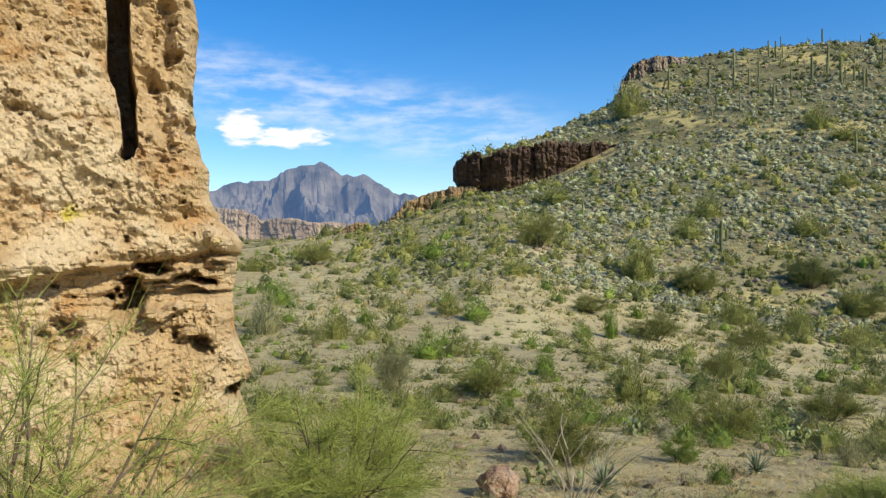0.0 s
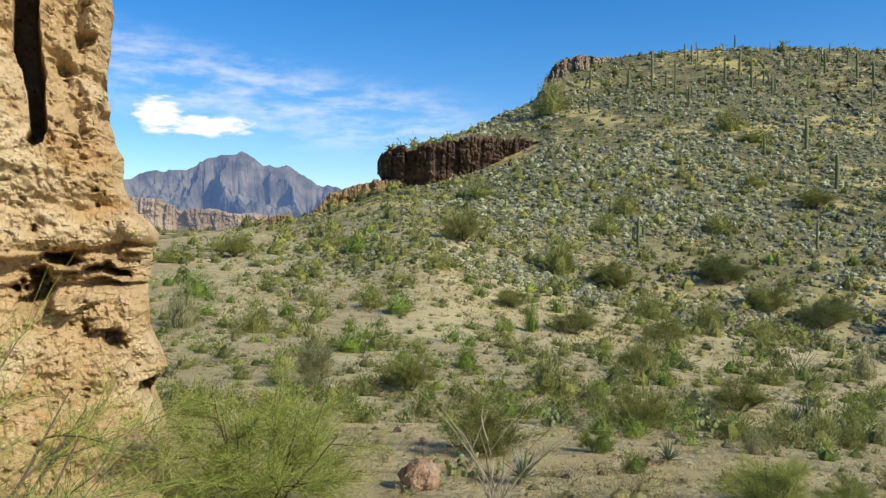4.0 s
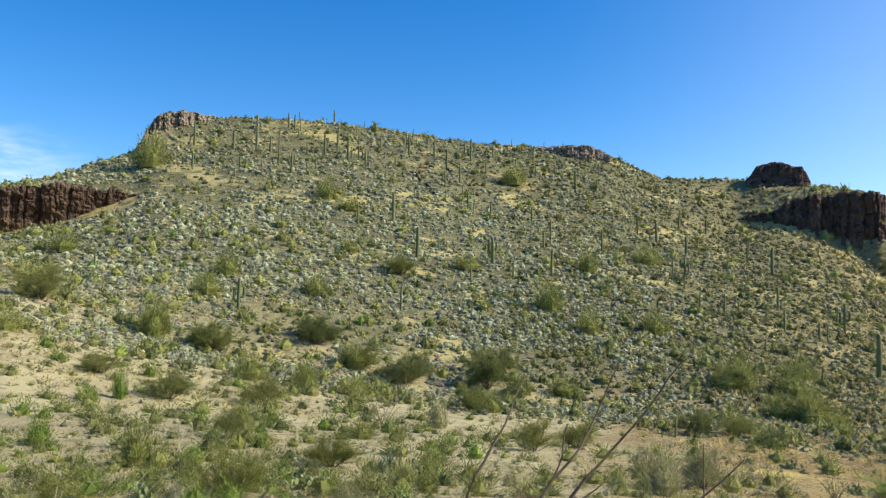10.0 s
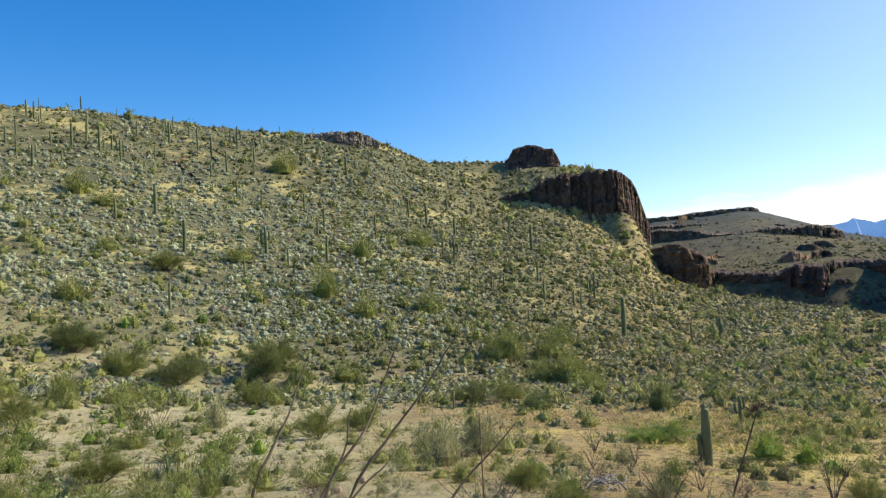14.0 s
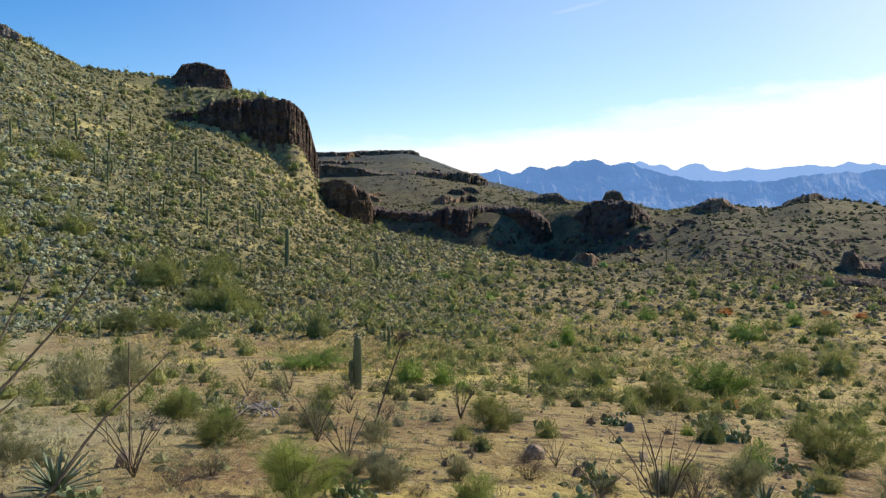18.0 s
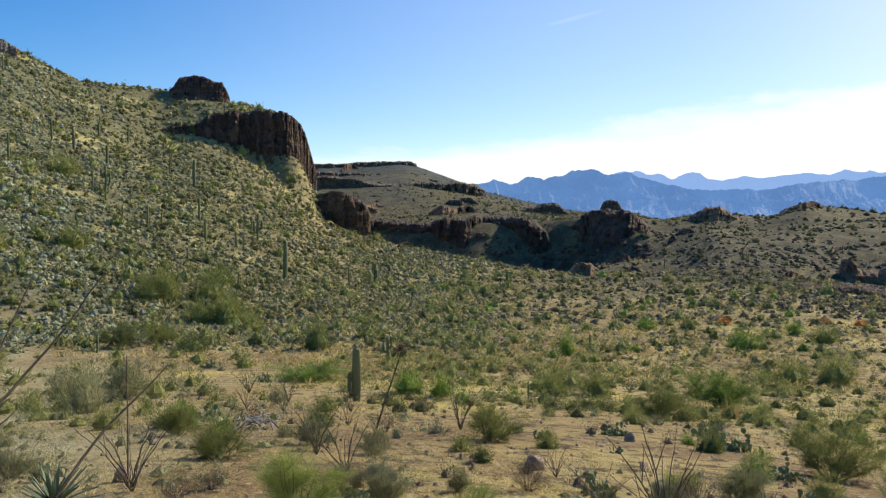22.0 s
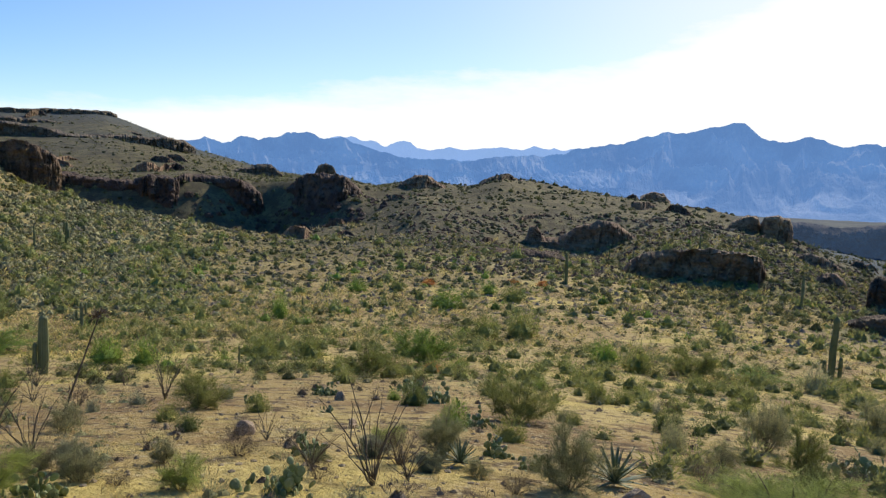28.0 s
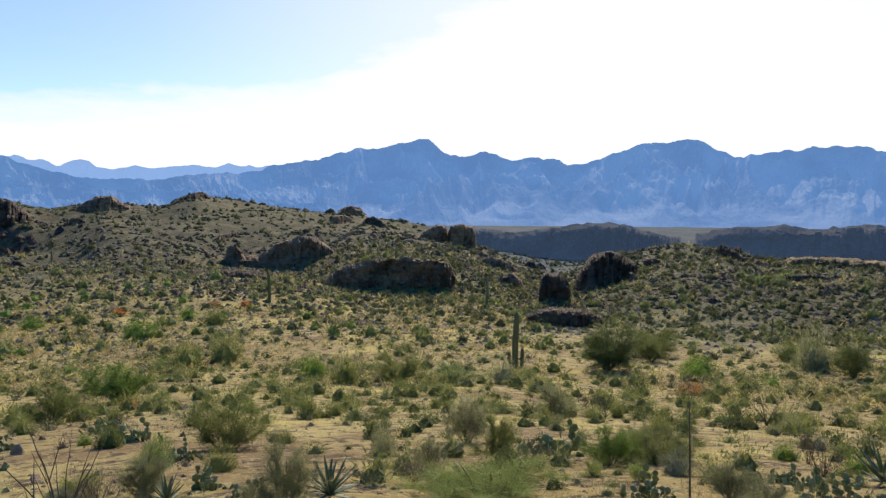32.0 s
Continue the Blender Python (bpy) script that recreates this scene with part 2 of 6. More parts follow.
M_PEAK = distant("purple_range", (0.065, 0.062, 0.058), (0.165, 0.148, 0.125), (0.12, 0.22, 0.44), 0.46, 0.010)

# ---- the lie of the land ----
# heading, then pairs of distance and angle of sight from the eye: foreground, flat, foot of the slope, slope, crest, far side
LAND = []


def sector(az, *pairs):
    LAND.append((az, pairs))


BACK = ((7.0, -14.0), (20, -6.0), (45, -1.0), (80, 0.5), (130, 2.0), (200, 3.0), (300, 1.0), (500, -1.0), (900, -2.5), (1600, -1.8))
sector(-180, *BACK)
sector(-70, *BACK)
sector(-40, (9.5, -17.0), (25, -11), (45, -6.5), (90, -2.5), (120, -1.0), (160, 0.0), (230, -2.5), (450, -1.2), (700, 0.9), (1200, 0.5))
sector(-9, (9.5, -18.0), (28, -10.5), (48, -6.5), (85, -2.8), (115, -1.2), (160, 0.1), (220, -2.5), (430, -1.6), (700, 0.8), (1200, 0.5))
sector(0, (9.5, -18.5), (28, -11.0), (50, -6.8), (90, -2.6), (130, -0.6), (180, 1.4), (240, -2.0), (430, -2.0), (700, 0.9), (1200, 0.5))
sector(5, (9.5, -18.5), (28, -11.3), (52, -6.8), (92, -1.8), (140, 1.2), (195, 3.3), (250, 0.0), (430, -2.0), (700, 0.0), (1200, 0.0))
sector(6.4, (9.5, -18.5), (28, -11.4), (52, -6.8), (92, -1.2), (140, 1.6), (196, 3.9), (206, 6.15), (235, 6.35), (420, 1.0), (1200, 0.0))
sector(9, (9.5, -18.5), (28, -11.4), (53, -6.8), (92, -0.4), (140, 2.0), (200, 4.1), (208, 6.7), (240, 6.9), (420, 2.0), (1200, 0.0))
sector(12.5, (9.5, -18.5), (28, -11.5), (54, -7.0), (92, -1.8), (140, 2.0), (205, 5.0), (212, 7.1), (255, 8.0), (420, 4.0), (1200, 0.0))
sector(17.5, (9.5, -18.2), (28, -11.6), (56, -7.6), (92, -3.0), (140, 2.0), (205, 6.6), (225, 7.9), (268, 10.2), (420, 7.0), (1200, 0.0))
sector(18.6, (9.5, -18.2), (28, -11.6), (56, -7.6), (92, -3.2), (140, 2.2), (205, 7.0), (255, 10.2), (272, 12.6), (420, 10.0), (1200, 2.0))
sector(25, (9.5, -18.0), (29, -11.8), (58, -8.2), (94, -4.5), (140, 1.8), (205, 7.6), (255, 11.0), (280, 13.0), (420, 10.0), (1200, 2.0))
sector(32, (9.5, -17.8), (30, -12.0), (60, -8.8), (95, -5.7), (140, 1.0), (205, 7.3), (260, 11.2), (290, 12.9), (430, 10.0), (1200, 2.0))
sector(40, (9.5, -17.8), (31, -12.2), (62, -9.3), (96, -6.8), (145, 0.0), (210, 6.3), (270, 10.4), (305, 12.1), (450, 10.0), (1200, 2.0))
sector(46, (9.5, -17.9), (32, -12.4), (64, -9.6), (97, -7.1), (145, -0.8), (215, 5.4), (275, 9.4), (312, 11.3), (450, 9.0), (1200, 2.0))
sector(51, (9.5, -18.0), (33, -12.6), (66, -9.8), (98, -7.3), (145, -1.6), (220, 4.6), (280, 8.6), (315, 10.8), (450, 8.0), (1200, 2.0))
sector(55, (9.5, -18.2), (34, -12.7), (67, -9.9), (99, -7.4), (145, -2.2), (225, 3.8), (290, 7.4), (330, 8.9), (460, 6.0), (1200, 1.0))
sector(60, (9.5, -18.4), (35, -12.8), (68, -10.0), (100, -7.5), (145, -3.0), (298, 5.2), (312, 6.35), (350, 8.8), (480, 5.0), (1200, 1.0))
sector(62.4, (9.5, -18.5), (36, -12.85), (68, -10.05), (101, -7.55), (148, -3.3), (300, 5.2), (313, 6.5), (342, 8.6), (480, 5.0), (1200, 1.0))
sector(64.5, (9.5, -18.6), (36, -12.9), (69, -10.1), (102, -7.6), (150, -3.6), (298, 4.7), (313, 7.2), (345, 8.25), (480, 4.0), (1200, 1.0))
sector(68, (9.5, -18.8), (37, -13.0), (70, -10.2), (104, -7.6), (155, -4.0), (298, 3.0), (315, 7.0), (345, 7.6), (480, 3.0), (1200, 2.0))
sector(70.5, (9.5, -19.0), (38, -13.0), (70, -10.2), (106, -7.6), (160, -4.2), (245, -0.6), (300, 1.9), (335, 1.0), (560, -1.0), (950, 3.8))
sector(74.3, (9.5, -19.2), (39, -13.1), (71, -10.3), (108, -7.7), (180, -4.3), (285, -1.3), (385, -3.4), (425, -0.8), (600, 0.4), (950, 4.0))
sector(77.3, (9.5, -19.3), (39, -13.1), (71, -10.4), (110, -7.8), (175, -4.7), (265, -2.1), (375, -3.6), (408, -0.9), (600, 0.5), (950, 4.1))
sector(82.4, (9.5, -19.4), (39, -13.2), (72, -10.5), (112, -8.0), (170, -5.2), (245, -3.1), (370, -4.2), (398, -0.5), (590, 0.8), (950, 2.2))
sector(88, (9.5, -19.6), (39, -13.3), (72, -10.7), (115, -7.9), (165, -5.4), (222, -3.9), (385, -4.6), (414, -0.5), (520, 0.2), (900, 0.6))
sector(93, (9.5, -19.8), (39, -13.4), (72, -10.9), (115, -7.9), (160, -5.6), (215, -4.1), (360, -3.0), (392, -0.3), (450, 0.3), (800, 0.0))
sector(95.5, (9.5, -19.9), (39, -13.5), (72, -11.0), (115, -7.9), (158, -5.6), (200, -4.3), (300, -3.2), (380, -1.2), (440, -0.4), (800, -0.3))
sector(99, (9.5, -20.0), (39, -13.6), (72, -11.0), (115, -7.8), (155, -5.6), (185, -4.5), (225, -3.8), (330, -1.0), (440, 0.15), (800, 0.0))
sector(102.5, (9.5, -20.1), (38, -13.7), (71, -11.1), (113, -7.9), (152, -5.7), (180, -4.6), (225, -3.6), (330, -1.0), (435, 0.1), (800, -0.2))
sector(105, (9.5, -20.2), (38, -13.8), (70, -11.1), (112, -7.9), (150, -5.8), (175, -4.7), (230, -3.9), (330, -0.7), (430, 1.0), (800, -0.5))
sector(107.5, (9.5, -20.3), (38, -13.9), (69, -11.2), (111, -8.0), (147, -6.0), (172, -5.0), (236, -4.2), (330, -0.9), (427, 0.5), (800, -0.7))
sector(112, (9.5, -20.4), (38, -14.0), (68, -11.3), (108, -8.1), (140, -6.3), (164, -5.7), (226, -4.5), (320, -1.2), (420, 0.1), (800, -1.0))
sector(118, (9.5, -20.5), (37, -14.2), (66, -11.5), (104, -8.4), (135, -6.9), (157, -6.3), (169, -4.0), (310, -1.8), (400, -0.9), (800, -1.5))
sector(124, (9.5, -20.5), (36, -14.4), (64, -11.8), (100, -8.8), (130, -7.2), (152, -6.5), (166, -5.0), (300, -2.5), (360, -1.9), (800, -3.0))
sector(130.5, (9.5, -20.3), (36, -14.5), (62, -12.0), (96, -9.3), (122, -8.0), (138, -7.5), (175, -6.2), (260, -5.6), (360, -5.0), (800, -3.7))
sector(135, (9.5, -20.0), (36, -14.5), (60, -12.2), (93, -9.6), (118, -8.4), (132, -7.8), (175, -5.2), (230, -3.3), (360, -4.0), (800, -3.7))
sector(139.3, (9.5, -19.8), (36, -14.4), (60, -12.2), (92, -9.7), (116, -8.5), (130, -8.0), (175, -4.6), (230, -2.2), (360, -3.5), (800, -3.5))
sector(146, (9.5, -19.5), (36, -14.2), (60, -12.1), (92, -9.6), (116, -8.5), (130, -8.1), (175, -5.0), (230, -3.3), (360, -3.8), (800, -3.7))
sector(154, (9.5, -19.2), (36, -13.8), (60, -11.8), (92, -9.4), (116, -8.4), (130, -8.1), (175, -5.2), (230, -3.4), (360, -3.8), (800, -3.7))
sector(180, *BACK)
LAND_AZ = np.array([a for a, p in LAND], float)
LAND_R = np.array([[r for r, e in p] for a, p in LAND], float)
LAND_Z = np.array([[r * math.tan(radians(e)) for r, e in p] for a, p in LAND], float)
VALLEY = -52.0


def land_at(az, r):
    rs = [np.zeros_like(r)] + [np.interp(az, LAND_AZ, LAND_R[:, k]) for k in range(LAND_R.shape[1])] + [np.full_like(r, 2300.0)]
    zs = [np.full_like(r, -1.75)] + [np.interp(az, LAND_AZ, LAND_Z[:, k]) for k in range(LAND_R.shape[1])] + [np.full_like(r, VALLEY)]
    z = np.full_like(r, VALLEY)
    for k in range(len(rs) - 1):
        f = (r - rs[k]) / np.maximum(rs[k + 1] - rs[k], 0.1)
        z = np.where((f >= 0) & (f < 1), zs[k] + (zs[k + 1] - zs[k]) * f, z)
    return z


def land(az, r):
    """Height over the eye of the smooth land, at headings and distances (arrays of one shape)."""
    az, r = np.asarray(az, float), np.asarray(r, float)
    step = 1.1 * np.clip((190 - r) / 80, 0, 1) + 0.25
    return sum(wt * land_at(az + k * step, r) for k, wt in ((-2, 0.12), (-1, 0.23), (0, 0.30), (1, 0.23), (2, 0.12)))


def ground(x, y):
    """World height of the ground at x, y."""
    x, y = np.asarray(x, float), np.asarray(y, float)
    r = np.hypot(x, y)
    az = np.degrees(np.arctan2(x, y))
    az = np.where(r < 1e-6, 0.0, az)
    z = land(az, r)
    rough = np.clip((r - 4) / 30, 0, 1)
    z = z + rough * (fbm(x / 9.0, y / 9.0, 0.3, 3) * 0.10 + fbm(x / 33.0, y / 33.0, 0.7, 3) * np.clip((r - 60) * 0.0042, 0.05, 1.1))
    z = z + np.clip((r - 180) / 120, 0, 1) * np.clip((az - 80) / 12, 0, 1) * np.clip((900 - r) / 300, 0, 1) * fbm(x / 48.0, y / 48.0, 6.1, 3) * 2.2
    z = z + np.clip((r - 500) / 600, 0, 1) * fbm(x / 170.0, y / 170.0, 1.7, 3) * 6.0 * np.clip((2600 - r) / 1200, 0, 1)
    return z + EYE.z


def spot(az, r, lift=0.0):
    """World point on the ground at a heading and distance from the eye."""
    x, y = r * math.sin(radians(az)), r * math.cos(radians(az))
    return Vector((x, y, float(ground(x, y)) + lift))


azs = np.concatenate([np.arange(-180, -28, 2.5), np.arange(-28, 158, 0.38), np.arange(158, 180, 2.5)])
rad = np.concatenate([[0.0, 1.5, 3.0], np.geomspace(4.5, 420, 200), np.geomspace(440, 4900, 60)])
AA, RR = np.meshgrid(azs, rad, indexing="ij")
GX, GY = RR * np.sin(np.radians(AA)), RR * np.cos(np.radians(AA))
GZ = ground(GX, GY)
ground_mesh = mesh_of("ground", np.stack([GX, GY, GZ], -1).reshape(-1, 3), sheet(len(azs), len(rad), True)[:, ::-1], M_GROUND, True)
# past heading 128 the dark rubble soil starts nearer, standing in for backlit shade
foot = np.interp(AA, [-180, -9, 9, 18, 32, 75, 90, 112, 124, 130, 155, 180], [300, 190, 120, 98, 100, 105, 120, 150, 130, 102, 96, 300])
ground_mesh.attributes.new("scrubland", "FLOAT", "POINT").data.foreach_set("value", (np.clip((RR / foot - 0.9) * 4 + fbm(GX / 14, GY / 14, 0.0, 3) * 0.5, 0, 1) * np.where((RR > 150) & (AA < 56), 1.0, np.interp(AA, [8, 22, 44, 62, 72, 95, 108], [0.6, 0.8, 1.0, 0.9, 0.4, 0.35, 0.8]))).ravel())
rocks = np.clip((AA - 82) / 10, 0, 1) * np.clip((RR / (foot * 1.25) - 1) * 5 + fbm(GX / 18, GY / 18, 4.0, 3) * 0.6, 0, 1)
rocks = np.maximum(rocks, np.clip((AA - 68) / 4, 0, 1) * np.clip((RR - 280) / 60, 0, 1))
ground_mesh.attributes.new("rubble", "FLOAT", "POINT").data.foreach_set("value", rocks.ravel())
ground_mesh.attributes.new("palesand", "FLOAT", "POINT").data.foreach_set("value", (np.clip((62 - AA) / 16 + fbm(GX / 7, GY / 7, 7.0, 3) * 0.5, 0, 1) * np.clip((AA + 16) / 10, 0, 1) * np.clip((RR - 1) / 3, 0, 1)).ravel())
# where the painted haze tint takes over the ground
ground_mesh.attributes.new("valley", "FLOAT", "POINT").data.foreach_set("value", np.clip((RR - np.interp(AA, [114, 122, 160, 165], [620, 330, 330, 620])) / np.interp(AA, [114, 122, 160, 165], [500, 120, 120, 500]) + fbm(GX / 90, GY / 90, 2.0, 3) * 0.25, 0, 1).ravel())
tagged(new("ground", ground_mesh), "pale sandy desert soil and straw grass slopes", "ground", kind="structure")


# ---- rock bands ----
def blocks(u, z, cell, tall, seed):
    """Broken upright columns: how far each block of a jointed rock face stands out, and the crease between the columns."""
    w = u / cell + 0.45 * fbm(u / (cell * 4) + seed, z / (cell * 2.5), 0.0, 2)
    i = np.floor(w)
    f = w - i
    s = np.full(i.shape, int(seed * 7) + 3, np.int64)
    own = lattice(i.astype(np.int64), s, s * 0 + 1)
    k = np.floor(z / (cell * tall) + own * 3.0)
    off = 0.6 * own + 0.5 * lattice(i.astype(np.int64), k.astype(np.int64), s)
    return off - 0.55 * np.abs(2 * f - 1) ** 5, own


def cliff_band(name, material, label, points, jut=2.0, cell=6.0, depth=14.0, kind="", nu=160, nv=36, foot=3.0, seed=0.0, category="cliff", lean=0.0, ragged=0.3, tall=1.2, batter=0.12, crown=0.03):
    """A band of rock: points are heading, distance, angle of its foot and of its rim; jointed upright face, thick cap behind."""
    p = np.array(points, float)
    s = np.linspace(0, len(p) - 1, nu)
    az, r, e0, e1 = (np.interp(s, np.arange(len(p)), p[:, c]) for c in range(4))
    z0, z1 = r * np.tan(np.radians(e0)) - foot, r * np.tan(np.radians(e1))
    V = np.broadcast_to(np.linspace(0, 1, nv), (nu, nv))
    Z = z0[:, None] + (z1 - z0)[:, None] * V
    R = np.broadcast_to(r[:, None], (nu, nv))
    X, Y = R * np.sin(np.radians(az))[:, None], R * np.cos(np.radians(az))[:, None]
    U = R * np.radians(az)[:, None]
    large, own = blocks(U, Z, cell, tall, seed)
    small, own2 = blocks(U + 3.1, Z, cell * 0.36, tall * 1.2, seed + 4)
    strata = fbm(X / (cell * 5), Y / (cell * 5) + seed, Z / (cell * 0.5), 3, 0.6)
    grit = fbm(X / (cell * 0.3), Y / (cell * 0.3), Z / (cell * 0.3) + seed, 3, 0.6)
    big = fbm(X / (cell * 3.2), Y / (cell * 3.2) + seed, Z / (cell * 6), 2)
    push = jut * (0.8 * large + 0.38 * small + 0.30 * strata + 0.28 * grit + 0.9 * big - 0.5 * np.clip((V - 0.9) / 0.1, 0, 1) ** 2)
    high = (z1 - z0 - foot)[:, None]
    R2 = R - push - lean * V * np.clip((z1 - z0)[:, None] / np.max(z1 - z0), 0.1, 1.0) - batter * (z1 - z0)[:, None] * (1 - V) ** 1.3
    rag = (0.55 * own[:, -1] + 0.3 * own2[:, -1])[:, None] * np.clip(high * ragged, 0.0, cell * 0.3)
    Z = Z + (rag + jut * 0.12 * grit) * V ** 3
    back = np.linspace(0.08, 1, 9)
    RB = R2[:, -1:] + (r - 0.6 * jut - R2[:, -1])[:, None] * np.clip(back * 2.5, 0, 1) + depth * back
    XB, YB = RB * np.sin(np.radians(az))[:, None], RB * np.cos(np.radians(az))[:, None]
    ZB = Z[:, -1:] * (1 - np.clip(back * 3, 0, 1)) + z1[:, None] * np.clip(back * 3, 0, 1)
    ZB = ZB + depth * crown * np.sin(back * 2.2) + fbm(XB / (cell * 0.8), YB / (cell * 0.8) + seed, 0.0, 4, 0.6) * cell * 0.13 * np.clip(back * 3, 0, 1) - (depth * 0.9 + foot) * np.clip(back - 0.55, 0, 1) ** 1.5
    Rall, Zall = np.concatenate([R2, RB], 1), np.concatenate([Z, ZB], 1)
    A = np.radians(az)[:, None]
    verts = np.stack([Rall * np.sin(A), Rall * np.cos(A), Zall + EYE.z], -1).reshape(-1, 3)
    ob = new(name, mesh_of(name, verts, sheet(nu, nv + 9)[:, ::-1], material))
    return tagged(ob, label, category, kind=kind)


def at(r, *rows):
    """Heading, foot and rim angles at one distance."""
    return [(a, r, e0, e1) for a, e0, e1 in rows]


cliff_band("rock_ledge", M_BUTTE, "dark brown overhanging basalt ledge on the hillside", [(5.7, 198, 5.4, 5.7), (5.96, 196, 4.9, 6.0), (6.4, 196, 4.4, 6.3), (7.2, 197, 3.9, 6.4), (8.5, 198, 3.8, 6.4), (9.7, 198, 3.9, 6.65), (10.9, 199, 4.1, 7.0), (12.2, 201, 4.5, 7.1), (13.4, 203, 5.0, 7.1), (15.0, 206, 5.7, 7.2), (16.2, 208, 6.4, 7.25), (17.4, 210, 6.8, 7.1), (18.0, 212, 7.0, 7.05)], jut=1.5, cell=3.2, depth=9, nu=300, foot=1.5, lean=11.0, batter=0.0, ragged=0.25, tall=0.5)
cliff_band("rock_crag", M_YELLOW, "low ochre crag at the end of a ridge", [(0.3, 185, 1.1, 1.4), (0.9, 185, 1.3, 1.95), (1.75, 186, 1.4, 2.75), (2.2, 187, 1.5, 3.3), (3.4, 188, 1.6, 3.75), (4.7, 189, 1.8, 4.05), (5.9, 191, 2.6, 4.3), (7.2, 194, 3.6, 4.4), (7.8, 195, 3.9, 4.1)], jut=1.2, cell=2.4, depth=6, nu=200, tall=2.0)
cliff_band("rock_crag", M_YELLOW, "small pale crag on a ridge", at(173, (-3.0, 0.6, 0.8), (-2.2, 0.7, 1.46), (-1.4, 0.75, 1.86), (-0.54, 0.8, 1.75), (-0.2, 0.9, 1.1)), jut=0.9, cell=2.0, depth=5, nu=90)
cliff_band("rock_outcrop", M_RIM, "broken grey brown rock rim on the hill's shoulder", [(17.5, 263, 9.9, 10.3), (18.1, 265, 10.0, 11.6), (18.5, 267, 10.0, 12.4), (19.3, 269, 10.3, 12.85), (20.2, 270, 10.8, 13.05), (21.3, 272, 11.3, 13.1), (22.3, 274, 11.9, 12.7), (23.2, 276, 12.4, 12.6)], jut=2.0, cell=3.0, depth=9, nu=180, batter=0.5, ragged=0.2, tall=0.8)
cliff_band("rock_outcrop", M_RIM, "low broken rim on the second hilltop", at(306, (45.5, 10.7, 11.05), (46.5, 10.7, 11.4), (47.7, 10.7, 11.55), (49.4, 10.6, 11.5), (50.6, 10.4, 11.2), (51.4, 10.3, 10.7)), jut=1.6, cell=3.0, depth=9, nu=150, batter=0.5, tall=0.8)
cliff_band("butte_cliff", M_BUTTE, "tall columned dark brown butte cliff", [(58.0, 306, 5.5, 5.7), (59.4, 305, 5.45, 6.0), (60.5, 304, 5.5, 6.3), (61.6, 304, 5.5, 6.5), (62.6, 304, 5.55, 6.6), (63.1, 303, 5.5, 7.15), (64.2, 302, 5.4, 7.4), (65.4, 302, 5.05, 7.55), (66.3, 302, 4.7, 7.65), (67.3, 302, 4.4, 7.65), (68.3, 303, 3.4, 7.5), (69.1, 305, 2.6, 7.2), (69.6, 308, 2.3, 6.75), (69.8, 311, 2.2, 6.2), (70.05, 315, 2.1, 5.5), (70.35, 321, 2.0, 4.4), (70.7, 328, 1.8, 3.1)], tall=3.5, jut=2.4, cell=4.6, depth=34, nu=420, nv=70, batter=0.16, ragged=0.05)
cliff_band("rock_turret", M_BUTTE, "dark rounded rock turret on top of the butte", at(342, (60.6, 8.0, 8.7), (60.8, 8.0, 8.95), (61.0, 8.0, 9.25), (61.3, 8.0, 9.6), (61.8, 8.0, 9.8), (62.3, 8.0, 9.9), (62.9, 7.9, 9.75), (63.4, 7.9, 9.55), (64.1, 7.8, 9.4), (64.4, 7.7, 9.05), (64.65, 7.6, 8.4)), jut=1.2, cell=3.4, depth=12, nu=160, tall=0.5, ragged=0.06, foot=1.5, batter=0.5)
cliff_band("rock_crag", M_BROWN, "reddish brown crag below the butte", [(70.3, 290, 0.7, 1.2), (70.7, 288, 0.6, 1.6), (71.7, 286, 0.4, 1.85), (72.5, 284, -0.1, 1.75), (73.7, 283, -0.6, 1.35), (74.3, 284, -0.7, 0.9), (74.6, 287, -0.9, 0.0)], jut=1.8, cell=3.0, depth=12, nu=150, tall=2.2)
cliff_band("canyon_cliff", M_BUTTE, "dark shaded canyon wall", [(73.4, 424, -1.4, 0.1), (75.0, 420, -1.6, -0.2), (76.2, 415, -1.9, -0.4), (77.5, 408, -2.2, -0.55), (79.1, 402, -2.6, -0.5), (80.1, 392, -2.8, -0.05), (81.6, 388, -3.1, -0.4), (82.2, 398, -2.8, 0.0), (83.3, 408, -2.4, 0.0), (84.5, 404, -2.6, -0.1), (85.8, 398, -3.0, -0.1), (86.7, 396, -3.4, -0.4), (87.5, 398, -3.7, -1.1), (88.0, 402, -3.8, -2.6)], jut=4.0, cell=7.5, depth=40, nu=340, nv=44, tall=2.5, ragged=0.08)
cliff_band("canyon_cliff", M_BUTTE, "dark bluff over a deep canyon mouth", [(86.8, 440, -3.7, -2.4), (87.4, 428, -3.9, -1.5), (88.2, 418, -4.0, -1.2), (89.2, 408, -4.0, -0.6), (90.0, 398, -3.8, 0.0), (90.7, 390, -3.4, 0.35), (91.7, 384, -2.8, 0.5), (92.7, 380, -2.5, 0.55), (93.5, 382, -2.1, 0.3), (94.2, 386, -1.7, -0.15), (94.8, 392, -1.5, -0.85)], jut=3.6, cell=7.5, depth=36, nu=260, nv=50, tall=1.6, batter=0.5, ragged=0.1)
cliff_band("mesa_rim", M_MESA, "flat-topped layered mesa rim", [(66.0, 930, 3.2, 3.9), (71.5, 925, 3.4, 3.9), (73.3, 922, 3.5, 4.0), (75.0, 920, 3.55, 4.1), (76.6, 920, 3.6, 4.12), (77.5, 922, 3.8, 4.13), (77.95, 928, 3.75, 3.9)], jut=4.0, cell=9.0, depth=60, nu=200, tall=1.5, ragged=0.05)
